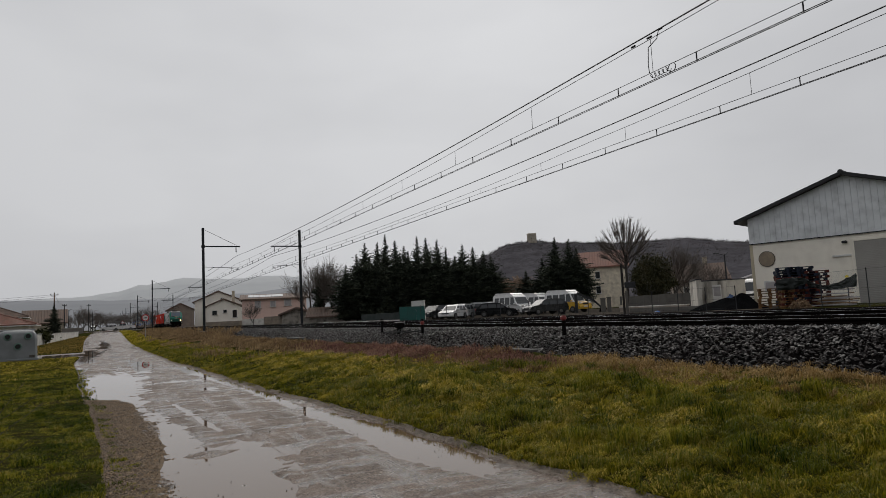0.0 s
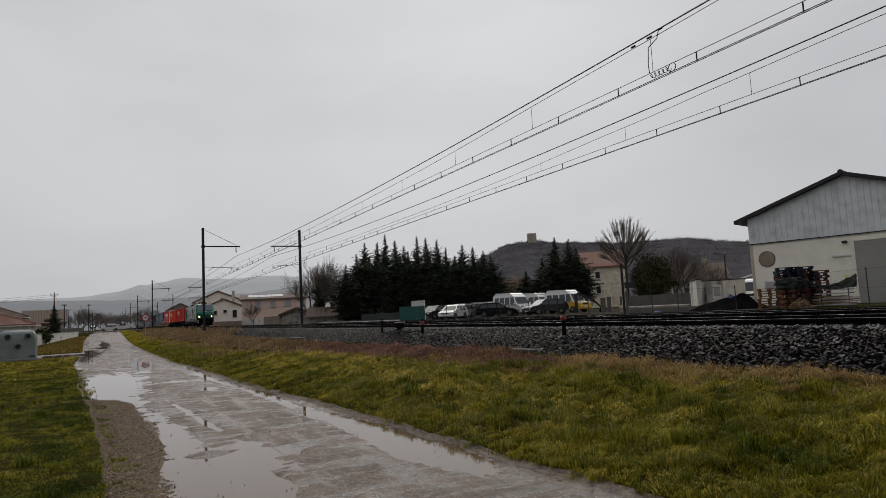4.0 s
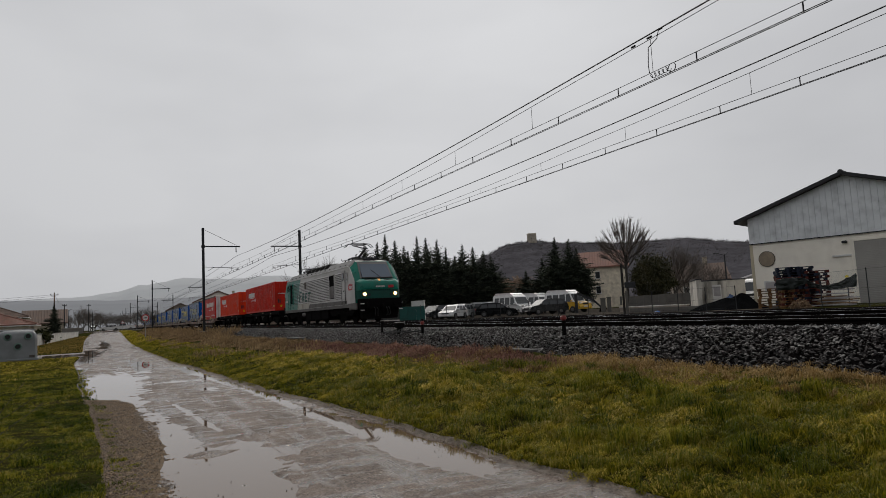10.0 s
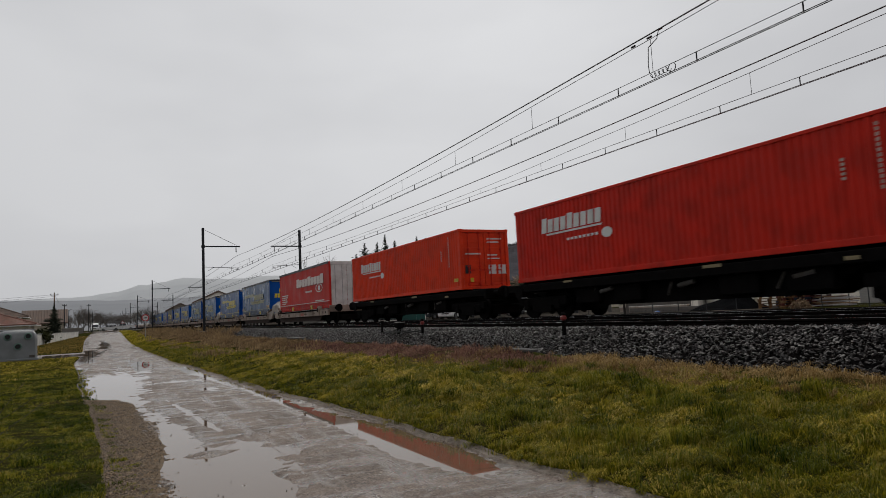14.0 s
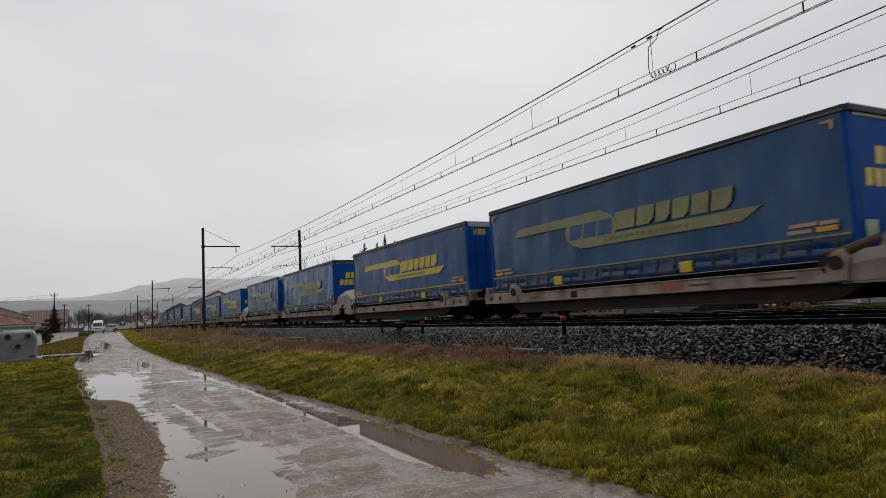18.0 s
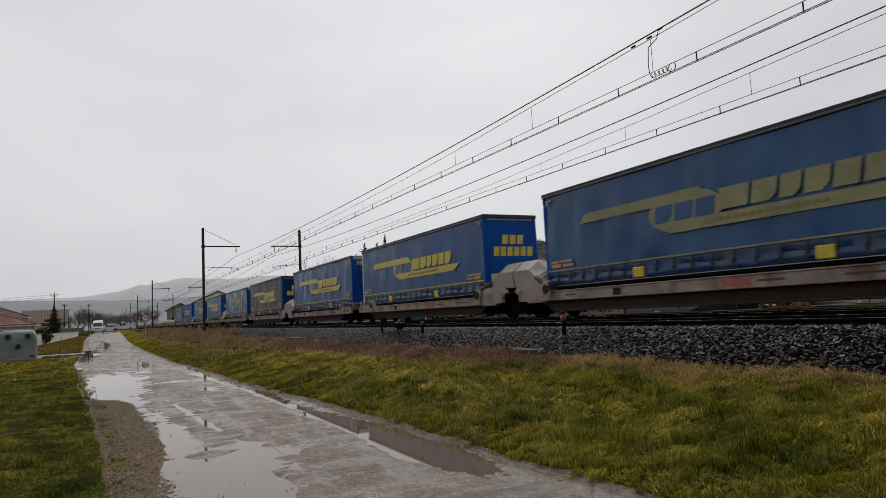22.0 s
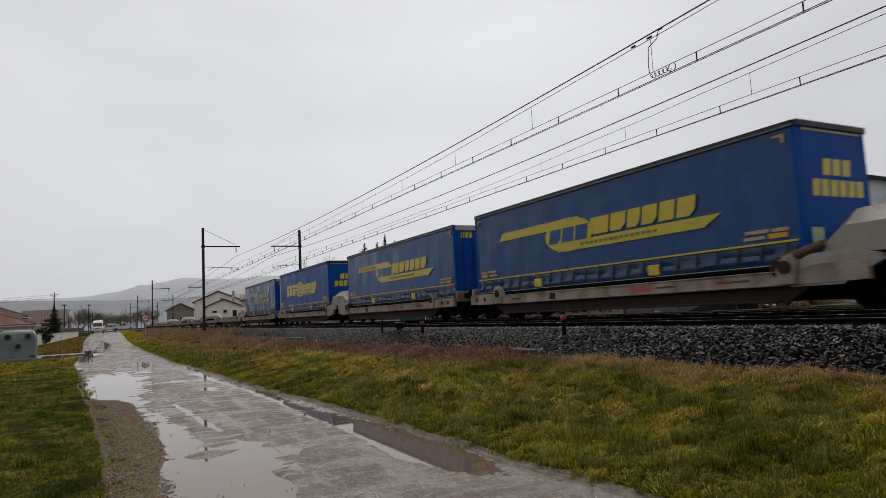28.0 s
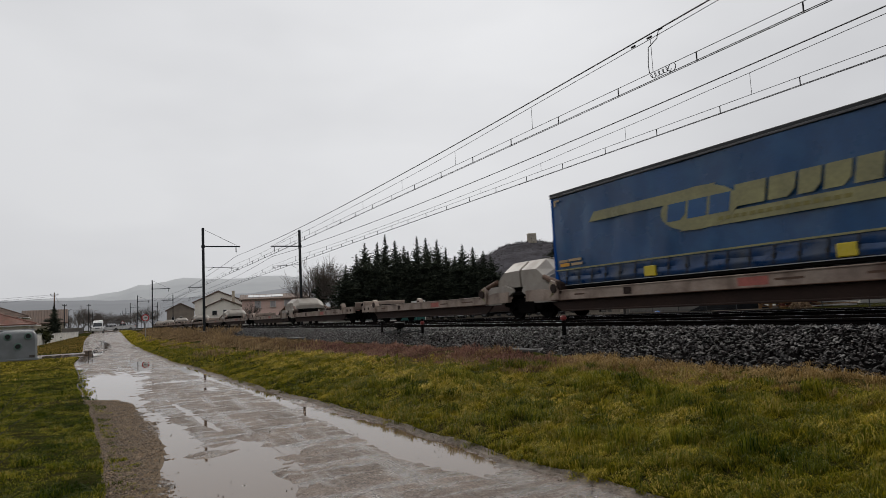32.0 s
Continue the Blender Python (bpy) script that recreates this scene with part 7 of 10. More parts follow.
def car(bearing, dist, turn, paint, label, L=4.1, W=1.75, H=1.48, kind="hatch", z=YARD, roof_m=None):
    """A parked vehicle; turn is the way that its nose points, in degrees from +x."""
    x, y = spot(bearing, dist)
    c = thing("van" if kind in ("van", "minibus") else "car", label, "van" if kind in ("van", "minibus") else "car", pose(x, y, z, 0, 0, turn), "parked vehicles")
    w = W / 2
    shapes = {   # side outline from the nose to the tail, as shares of length and height; and the glass line
        "hatch": ([(0.0, 0.28), (0.005, 0.40), (0.03, 0.48), (0.10, 0.54), (0.24, 0.60), (0.60, 0.63), (0.95, 0.63), (0.985, 0.56), (1.0, 0.42), (0.99, 0.24), (0.96, 0.18), (0.04, 0.18)], [(0.22, 0.59), (0.40, 0.93), (0.46, 0.98), (0.58, 1.0), (0.76, 0.98), (0.86, 0.92), (0.97, 0.62)]),
        "suv": ([(0.0, 0.32), (0.005, 0.45), (0.03, 0.53), (0.10, 0.58), (0.25, 0.62), (0.60, 0.64), (0.96, 0.64), (0.99, 0.57), (1.0, 0.42), (0.99, 0.26), (0.96, 0.20), (0.04, 0.20)], [(0.23, 0.61), (0.38, 0.93), (0.44, 0.98), (0.58, 1.0), (0.82, 0.98), (0.90, 0.93), (0.98, 0.63)]),
        "van": ([(0.0, 0.25), (0.01, 0.42), (0.16, 0.50), (0.995, 0.52), (1.0, 0.35), (0.995, 0.16), (0.005, 0.16)], [(0.15, 0.50), (0.27, 0.88), (0.31, 0.95), (0.38, 0.985), (0.65, 1.0), (0.92, 0.985), (0.97, 0.95), (0.995, 0.52)]),
        "pickup": ([(0.0, 0.32), (0.02, 0.52), (0.25, 0.60), (0.98, 0.60), (1.0, 0.42), (0.99, 0.22), (0.01, 0.22)], [(0.25, 0.60), (0.36, 0.97), (0.42, 1.0), (0.60, 0.98), (0.68, 0.60)]),
    }
    lower, upper = shapes["van" if kind == "minibus" else kind]
    P = lambda s: (L / 2 - s[0] * L, s[1] * H)

    def slab(ring):
        b = Build()
        out = []
        for k, (s, ww, sc) in enumerate(((-1, w - 0.07, 0.985), (-1, w, 1.0), (1, w, 1.0), (1, w - 0.07, 0.985))):
            out.append([(px * sc, s * ww, pz) for px, pz in ring])
        return b.loft(out)
    body = part("body", slab([P(s) for s in lower]), paint, c, "", True)
    # cabin: narrower to the top
    zs = upper[0][1] * H
    ring = [P(s) for s in upper]
    cab = Build()
    lo_ = [(px, -w + 0.03 + 0.16 * max(0, (pz - zs) / (H - zs)), pz) for px, pz in ring]
    hi_ = [(px, w - 0.03 - 0.16 * max(0, (pz - zs) / (H - zs)), pz) for px, pz in ring]
    cab.loft([lo_, hi_])
    cabin = part("cabin", cab, roof_m or paint, c, "", True)
    # glass: side windows and screens
    (x0, z0), (x1, z1) = P(upper[0]), P(upper[1])
    (x3, z3), (x4, z4) = P(upper[-2]), P(upper[-1])
    gz0, gz1 = zs + 0.03, (z1 + 0.0) - 0.06
    for s in (-1, 1):
        yy0, yy1 = s * (w - 0.03 - 0.01), s * (w - 0.03 - 0.16 * (gz1 - zs) / (H - zs))
        n = 4 if kind == "minibus" else (1 if kind in ("van", "pickup") else 3)
        xa, xb = x0 - 0.20, (x4 + 0.30 if kind not in ("van",) else x0 - 0.32 * L * 0.75)
        k0 = (gz1 - zs) / max(0.01, z1 - z0)
        for k in range(n):
            ua, ub = k / n + 0.02, (k + 1) / n - 0.02
            bl, br = xa + (xb - xa) * ua, xa + (xb - xa) * ub
            tl = bl - (0.55 * (x0 - x1) if k == 0 else 0.05)
            tr = br + (0.45 * (x3 - x4) if k == n - 1 and kind != "van" else -0.02)
            g = Build().add([(bl, yy0 + s * 0.012, gz0), (br, yy0 + s * 0.012, gz0), (tr, yy1 + s * 0.012, gz1), (tl, yy1 + s * 0.012, gz1), (bl, yy0 - s * 0.02, gz0), (br, yy0 - s * 0.02, gz0), (tr, yy1 - s * 0.02, gz1), (tl, yy1 - s * 0.02, gz1)],
                            [(0, 1, 2, 3), (7, 6, 5, 4), (0, 4, 5, 1), (1, 5, 6, 2), (2, 6, 7, 3), (3, 7, 4, 0)])
            part("side_window", g, M_CARGLASS, cabin, "dark side window")
    for (xa, za), (xb, zb), d, nm in (((x0, z0), (x1, z1), 1, "windscreen"), ((x4, z4), (x3, z3), -1, "rear_window")):
        if nm == "rear_window" and kind in ("van",):
            continue
        f0, f1 = 0.10, 0.92
        a = (xa + (xb - xa) * f0 + d * 0.012, za + (zb - za) * f0)
        e = (xa + (xb - xa) * f1 + d * 0.012, za + (zb - za) * f1)
        g = Build().loft([[(a[0], -w + 0.16, a[1]), (a[0], w - 0.16, a[1]), (e[0], w - 0.24, e[1]), (e[0], -w + 0.24, e[1])], [(a[0] - d * 0.04, -w + 0.16, a[1]), (a[0] - d * 0.04, w - 0.16, a[1]), (e[0] - d * 0.04, w - 0.24, e[1]), (e[0] - d * 0.04, -w + 0.24, e[1])]])
        part(nm, g, M_CARGLASS, cabin, "dark glass")
    if kind == "minibus":
        hood = Build().loft([[(L * u, s * (w - 0.22) * k, H * 0.985 + dz) for u, dz in ((0.16, 0.0), (0.10, 0.17), (-0.40, 0.22), (-0.455, 0.03))] for s, k in ((-1, 1.0), (-1, 0.8), (1, 0.8), (1, 1.0))])
        part("raised_roof", hood, roof_m or paint, c, "raised roof shell", True)
    r = 0.31 if H < 1.9 else 0.34
    for xa in (L * 0.31, -L * 0.29):
        for s in (-1, 1):
            wh = part("wheel", Build().rod((xa, s * (w - 0.19), r), (xa, s * (w + 0.01), r), r, r, 18), M_RUBBER, c, "", True)
            part("rim", Build().rod((xa, s * (w + 0.008), r), (xa, s * (w + 0.022), r), r * 0.58, r * 0.50, 12), M_RIM, wh)
    for s in (-1, 1):
        part("headlight", Build().box(L / 2 - 0.12, L / 2 - 0.005, s * (w - 0.28) - 0.16, s * (w - 0.28) + 0.16, 0.40 * H, 0.475 * H, 0.02), M_WHITE, c, "clear headlight")
        part("tail_light", Build().box(-L / 2 - 0.005, -L / 2 + 0.08, s * (w - 0.2) - 0.1, s * (w - 0.2) + 0.1, 0.42 * H, 0.58 * H, 0.02), M_REDLAMP, c, "red tail light")
        part("mirror", Build().box(x0 - 0.32, x0 - 0.18, s * (w + 0.08) - 0.09, s * (w + 0.08) + 0.09, zs + 0.04, zs + 0.18, 0.03), paint, c)
    part("bumper", Build().box(L / 2 - 0.15, L / 2 + 0.03, -w + 0.05, w - 0.05, 0.2 * H, 0.32 * H, 0.04), M_STEEL_DARK if kind in ("van", "suv") else paint, c)
    part("grille", Build().box(L / 2 - 0.06, L / 2 + 0.012, -0.4, 0.4, 0.36 * H, 0.44 * H, 0.01), M_STEEL_DARK, c, "dark grille")
    part("number_plate", Build().box(L / 2 + 0.02, L / 2 + 0.04, -0.26, 0.26, 0.24 * H, 0.30 * H), M_WHITE, c, "blank white plate")
    return c


P_WHITE = mat("white_car_paint", (0.60, 0.60, 0.60), 0.3, 0, 0.04, 2, 30, 0, coat=0.4)
P_BLACK = mat("black_car_paint", (0.004, 0.005, 0.006), 0.25, 0, 0.1, 2, 30, 0, coat=0.0, spec=0.15)
P_DARK = mat("dark_grey_car_paint", (0.012, 0.013, 0.014), 0.3, 0.0, 0.06, 2, 30, 0, coat=0.0, spec=0.2)
P_GREY = mat("grey_car_paint", (0.022, 0.024, 0.026), 0.3, 0.0, 0.06, 2, 30, 0, coat=0.0, spec=0.3)
P_SILVER = mat("silver_car_paint", (0.26, 0.27, 0.27), 0.3, 0.3, 0.06, 2, 30, 0, coat=0.4)
P_YELLOW = mat("yellow_van_paint", (0.60, 0.36, 0.02), 0.35, 0, 0.06, 2, 30, 0, coat=0.3)
car(26.50, 71, 205, P_DARK, "dark grey hatchback parked behind the railway", 4.2, 1.78, 1.52, "suv")
car(28.05, 66, 216, P_WHITE, "small white car parked facing the railway", 3.7, 1.65, 1.45)
car(30.24, 73, 118, P_SILVER, "silver people carrier parked with its tail to the railway", 4.4, 1.8, 1.66, "suv")
car(28.70, 71, 216, P_SILVER, "silver hatchback parked among other cars", 4.1, 1.75, 1.55)
car(31.92, 67, 318, P_BLACK, "black hatchback parked beside the fence", 4.3, 1.78, 1.46)
car(33.31, 71, 276, P_WHITE, "white minibus parked in the yard", 5.0, 2.0, 2.28, "minibus")
car(35.32, 77, 276, P_WHITE, "white van parked in the yard", 5.4, 2.0, 2.28, "minibus")
car(36.05, 66, 176, P_GREY, "dark grey off-road car parked beside the fence", 4.4, 1.8, 1.55, "suv")
car(37.94, 71, 282, P_YELLOW, "yellow minibus with a white roof parked in the yard", 4.9, 2.0, 2.30, "minibus", roof_m=P_WHITE)
car(53.19, 58, 200, P_WHITE, "white van parked beside the hall", 5.0, 1.95, 2.2, "van")
LANE_END = 1.05
car(1.13, 168, 178, P_WHITE, "white pickup standing at the level crossing", 5.0, 1.8, 1.75, "pickup", RAIL + 0.012)
car(0.14, 176, 175, P_WHITE, "white car standing at the level crossing", 4.2, 1.75, 1.5, "hatch", RAIL + 0.012)
visitor = car(-0.64, 150, 268, P_WHITE, "white minibus coming down the lane", 5.2, 2.0, 2.3, "minibus", LANE_END)

# ---- along the track ----
M_REDCAP = mat("red_marker_paint", (0.17, 0.012, 0.010), 0.5, 0, 0.15, 4, 40, 0.05)


def marker(x, y, h, cap, label, tilt=0):
    x, y, h = 8.15, y * 8.15 / x, h + 0.11
    mk = thing("track_marker", label, "marker post", pose(x, y, bed_z(x, y) - 0.1, 0, tilt, 0))
    part("post", Build().box(-0.03, 0.03, -0.04, 0.04, 0, h, 0.012), M_UNDER, mk)
    part("head", Build().box(-0.055, 0.055, -0.062, 0.062, h, h + 0.10, 0.03), cap, mk, "dull red head" if cap == M_REDCAP else "dark head")
    part("cap", Build().rod((0, 0, h + 0.12), (0, 0, h + 0.17), 0.06, 0.03, 10), M_UNDER, mk)
    return mk


marker(8.55, 11.13, 0.30, M_REDCAP, "short black post with a red head in the ballast")
marker(8.6, 21.53, 0.30, M_UNDER, "short black post beside the track")
marker(8.6, 18.21, 0.26, M_REDCAP, "short dark post with a dull red head")
jb = thing("junction_box", "black track-side junction box with loose cables", "junction box", pose(8.15, 19.83 * 8.15 / 8.55, bed_z(8.15, 19.83 * 0.953)))
part("box", Build().box(-0.11, 0.11, -0.16, 0.16, 0.18, 0.34, 0.02), M_UNDER, jb)
part("lid", Build().box(-0.12, 0.12, -0.17, 0.17, 0.34, 0.36, 0.008), M_GREYSKIRT, jb, "grey lid")
part("leg", Build().box(-0.07, 0.07, -0.09, 0.09, -0.2, 0.20, 0.01), M_UNDER, jb)
for k in range(4):
    a = -0.9 + 0.55 * k
    part("cable", Build().pipe([(0.0, 0.1 * (k - 1.5), 0.15), (-0.2, a * 0.6, -0.02 + 0.05 * (k % 2)), (-0.25, a, 0.05), (0.1, a * 1.5, 0.1), (0.3, a * 1.7, 0.0)], 0.022), M_RUBBER, jb)
M_GREYWALL0 = mat("dark_weathered_concrete", (0.055, 0.052, 0.05), 0.9, 0, 0.25, 2, 25, 0.3)
slab = thing("concrete_slab", "grey concrete slab lying on the ballast slope", "slab", pose(7.66, 11.3, 0, 0, 0, 0))
zs_ = bed_z(7.66, 11.3)
part("plate", Build().box(-0.16, 0.16, -0.45, 0.45, zs_ - 0.02, zs_ + 0.045, 0.015), M_GREYWALL0, slab)
slab2 = thing("concrete_slab", "dark concrete duct lid lying at the foot of the ballast", "slab", pose(7.55, 29.3, 0, 0, 0, 2))
part("plate", Build().box(-0.2, 0.2, -0.8, 0.8, toe_z(29) + 0.04, toe_z(29) + 0.10, 0.015), M_GREYWALL0, slab2)

# jumper with a coil between the main cable and the contact wire
ju = thing("wire_jumper", "black coiled jumper hanging between overhead wires", "jumper cable", pose(NEAR - 0.05, 0, EYE))
part("hanger", Build().pipe([(0, 9.65, 5.78), (0, 9.72, 5.60), (0, 9.98, 5.50), (0, 10.02, 5.1), (0, 10.0, 4.92)], 0.010), M_WIRE, ju)
part("clamp", Build().box(-0.02, 0.02, 9.85, 10.0, 5.685, 5.725, 0.008).box(-0.02, 0.02, 9.55, 9.68, 5.75, 5.79, 0.008).box(-0.02, 0.02, 10.35, 10.48, 5.67, 5.71, 0.008), M_WIRE, ju)
coil = [(0.05 * math.cos(a * 0.7), 9.98 - 0.012 * a, 4.84 + 0.05 * math.sin(a * 0.7)) for a in range(46)]
part("coil", Build().pipe(coil, 0.008, 5), M_WIRE, ju)
part("loop", Build().pipe([(0.0, 9.38 + 0.10 * math.cos(a * 0.5), 4.84 + 0.09 * math.sin(a * 0.5)) for a in range(13)], 0.008, 5), M_WIRE, ju)

# ---- pallets, tarpaulins and scrap beside the hall ----
def pallet_meshes(mt):
    """Deck board, stringer, block and runner of one pallet."""
    out = []
    for nm, bx in (("deck_board", (-0.6, 0.6, 0, 0.11, 0.122, 0.144)), ("stringer", (0, 0.145, -0.4, 0.4, 0.10, 0.122)), ("block", (0, 0.145, 0, 0.145, 0.022, 0.10)), ("runner", (-0.6, 0.6, 0, 0.1, 0.0, 0.022))):
        me = Build().box(*bx).mesh(nm)
        me.materials.append(mt)
        out.append(me)
    return out


PALLETS = {"blue": pallet_meshes(mat("blue_pallet_paint", (0.014, 0.020, 0.036), 0.7, 0, 0.3, 3, 30, 0.1, by="object", spec=0.2)),
           "red": pallet_meshes(mat("red_pallet_paint", (0.085, 0.018, 0.012), 0.7, 0, 0.3, 3, 30, 0.1, by="object", spec=0.2)),
           "wood": pallet_meshes(mat("pallet_wood", (0.16, 0.085, 0.036), 0.75, 0, 0.3, 3, 30, 0.2, by="object", spec=0.2))}


def pallet(owner, kind_, m):
    deck, stringer, block, runner = PALLETS[kind_]
    p = part("pallet", deck, None, owner, "", False, m @ pose(0, -0.4, 0))
    for k in range(1, 5):
        part("deck_board", deck, None, p, "", False, pose(0, 0.172 * k, 0))
    for x in (-0.6, -0.07, 0.455):
        part("stringer", stringer, None, p, "", False, pose(x, 0.4, 0))
        for y in (0.0, 0.33, 0.655):
            part("block", block, None, p, "", False, pose(x, y, 0))
    for y in (0.0, 0.35, 0.70):
        part("runner", runner, None, p, "", False, pose(0, y, 0))


rp = random.Random(4)
for brg, dist, count, kinds, ang in ((53.80, 42.5, 8, ("wood",), -50), (55.20, 43.0, 16, ("red", "wood", "red", "blue", "red", "blue", "blue"), -47), (56.07, 43.4, 16, ("red", "red", "blue", "blue", "red", "blue", "blue"), -49), (57.06, 43.0, 14, ("red", "blue", "red", "blue", "red", "red", "blue"), -52), (55.37, 41.2, 7, ("wood", "red"), -45), (56.30, 41.2, 7, ("red", "blue"), -50), (55.05, 44.2, 15, ("blue", "red"), -48), (55.65, 44.5, 15, ("red", "blue"), -48), (56.60, 44.4, 13, ("blue",), -50)):
    x, y = spot(brg, dist)
    stack = thing("pallet_stack", "tall stack of worn wooden pallets, some painted blue or red", "pallets", pose(x, y, YARD - 0.02, 0, 0, ang), "pallet stacks")
    for k in range(count):
        kd = kinds[(k * 7 // max(1, count)) % len(kinds)] if rp.random() < 0.8 else rp.choice(kinds)
        pallet(stack, kd, pose(rp.uniform(-0.05, 0.05), rp.uniform(-0.05, 0.05), 0.146 * k, 0, 0, rp.uniform(-3, 3)))

M_SANDY = mat("pale_sand", (0.30, 0.25, 0.19), 0.95, 0, 0.25, 3, 30, 0.5)
M_TARP = mat("black_tarpaulin", (0.008, 0.0085, 0.009), 0.95, 0, 0.3, 1.5, 12, 0.5, spec=0.0)


def draped(name, label, pts, material, seed):
    """A wrinkled sheet hung along a line of points (x, y, z, hang)."""
    n, mrow = 48, 9
    v = []
    for i in range(n + 1):
        u = i / n * (len(pts) - 1)
        k = min(int(u), len(pts) - 2)
        t = u - k
        t = t * t * (3 - 2 * t) * 0.5 + t * 0.5
        p = [pts[k][q_] + (pts[k + 1][q_] - pts[k][q_]) * t for q_ in range(4)]
        for j in range(mrow + 1):
            s = j / mrow
            fold = 0.07 * math.sin(i * 0.9 + 3.0 * s) * s + 0.10 * noise.noise((i * 0.35, j * 0.5, seed))
            v.append((p[0] + fold * 0.7, p[1] + fold, p[2] - p[3] * s + 0.05 * noise.noise((i * 0.5, j * 0.4, seed + 9))))
    f = [(i * (mrow + 1) + j, i * (mrow + 1) + j + 1, (i + 1) * (mrow + 1) + j + 1, (i + 1) * (mrow + 1) + j) for i in range(n) for j in range(mrow)]
    ob = part(name, Build().add(v, f), material, None, "", True)
    sol = ob.modifiers.new("thickness", "SOLIDIFY")
    sol.thickness = 0.02
    return tagged(ob, label, "tarpaulin")


M_SHEET = mat("green_black_sheet", (0.014, 0.018, 0.017), 0.55, 0, 0.35, 1.5, 12, 0.4, spec=0.3)
HANG = ((54.33, 2.45, 0.60), (55.4, 2.52, 0.62), (56.35, 2.46, 0.32), (56.88, 2.16, 0.27), (57.61, 1.98, 0.22), (58.55, 2.14, 0.34), (59.70, 2.54, 0.70))
draped("tarpaulin", "dark torn tarpaulin slung from the pallets to a post", [(*spot(b_, 39.9), z_, h_) for b_, z_, h_ in HANG], M_SHEET, 3)


def heap(name, label, bearing, dist, rx, ry, h, material, seed, category="heap"):
    x, y = spot(bearing, dist)
    v, n, mrow = [], 28, 9
    for j in range(mrow + 1):
        k = j / mrow
        for i in range(n):
            a = 2 * math.pi * i / n
            rr = (1 - k) * (1 + 0.25 * noise.noise((math.cos(a) * 1.5, math.sin(a) * 1.5, seed)))
            v.append((rx * rr * math.cos(a), ry * rr * math.sin(a), h * k + 0.16 * h * noise.noise((math.cos(a) * 3, math.sin(a) * 3, k * 3 + seed)) * (k < 1)))
    b = Build().add(v, [(j * n + i, j * n + (i + 1) % n, (j + 1) * n + (i + 1) % n, (j + 1) * n + i) for j in range(mrow) for i in range(n)])
    ob = part(name, b, material, None, "", True)
    ob.matrix_basis = pose(x, y, YARD - 0.1, 0, 0, -40)
    return tagged(ob, label, category)


heap("tarp_mound", "mound under a black tarpaulin beside the yard", 50.60, 44, 2.6, 1.4, 0.84, M_TARP, 1, "covered mound")
heap("tarp_mound", "peaked mound under a black tarpaulin", 51.75, 43.4, 1.7, 1.0, 1.08, M_TARP, 2, "covered mound")
heap("tarp_mound", "blue covered bundle behind a black heap", 50.97, 46, 1.0, 0.6, 1.08, mat("blue_sheet", (0.03, 0.07, 0.17), 0.5, 0, 0.2, 2, 20, 0.2), 4, "covered mound")
scrap = [(57.65, 41, 1.5, 0.7, 0.75, 12), (58.21, 40.5, 1.9, 0.25, 0.45, -20), (58.32, 41.5, 1.3, 0.4, 1.0, 5)]
for b_, d_, l_, w_, h_, tl in scrap:
    x, y = spot(b_, d_)
    pl = thing("scrap_pile", "stack of pale boards and scrap beside the pallets", "scrap", pose(x, y, YARD, 0, 0, -45))
    for k in range(5):
        part("board", Build().box(-l_ / 2, l_ / 2, -w_ / 2, w_ / 2, 0.04 + h_ * k / 5, 0.10 + h_ * k / 5, 0.01), M_WOOD if k % 2 else M_PRINTGREY, pl, "", False, pose(0.05 * k, 0, 0, 0, 0, (k - 2) * 4 + tl))
ex = thing("marker_post", "thin dark post with a small yellow cap beside the pallets", "marker", pose(*spot(59.08, 40.5), 2.36))
part("cap", Build().rod((0, 0, 0), (0, 0, 0.12), 0.10, 0.06, 12), M_YELLOW, ex, "yellow cap")
part("post", Build().box(-0.02, 0.02, -0.02, 0.02, -1.65, 0.0), M_STEEL_DARK, ex)


# ---- fences and walls ----
def mesh_fence(b0, b1, d0, d1, n, h, label, wire=True, thick=0.018):
    f = thing("wire_fence", label, "fence")
    p0, p1 = Vector((*spot(b0, d0), YARD)), Vector((*spot(b1, d1), YARD))
    for k in range(n + 1):
        p = p0.lerp(p1, k / n)
        part("post", Build().box(p.x - thick, p.x + thick, p.y - thick, p.y + thick, YARD - 0.3, YARD + h + 0.05), M_STEEL_DARK, f)
    for z in (0.15, h * 0.5, h):
        part("line_wire", Build().rod(p0 + UP * z, p1 + UP * z, 0.006, None, 4), M_STEEL_DARK, f)
    if wire:
        b = Build()
        L = (p1 - p0).length
        m = int(L / 0.16)
        for k in range(m):
            a, c = p0.lerp(p1, k / m), p0.lerp(p1, min(1, (k + 10) / m))
            b.rod(a + UP * 0.05, c + UP * h, 0.002, None, 3, False)
            b.rod(a + UP * h, c + UP * 0.05, 0.002, None, 3, False)
        part("mesh", b, M_GALV, f, "thin diagonal wire mesh")
    return f


mesh_fence(57.30, 63.89, 39, 33, 2, 1.75, "tall wire mesh fence before the hall", True, 0.017)
mesh_fence(25.21, 39.71, 50.5, 47, 6, 1.3, "wire fence before the parked cars", False)
mesh_fence(42.99, 51.35, 44, 40, 4, 1.35, "low wire fence beside the railway", False)


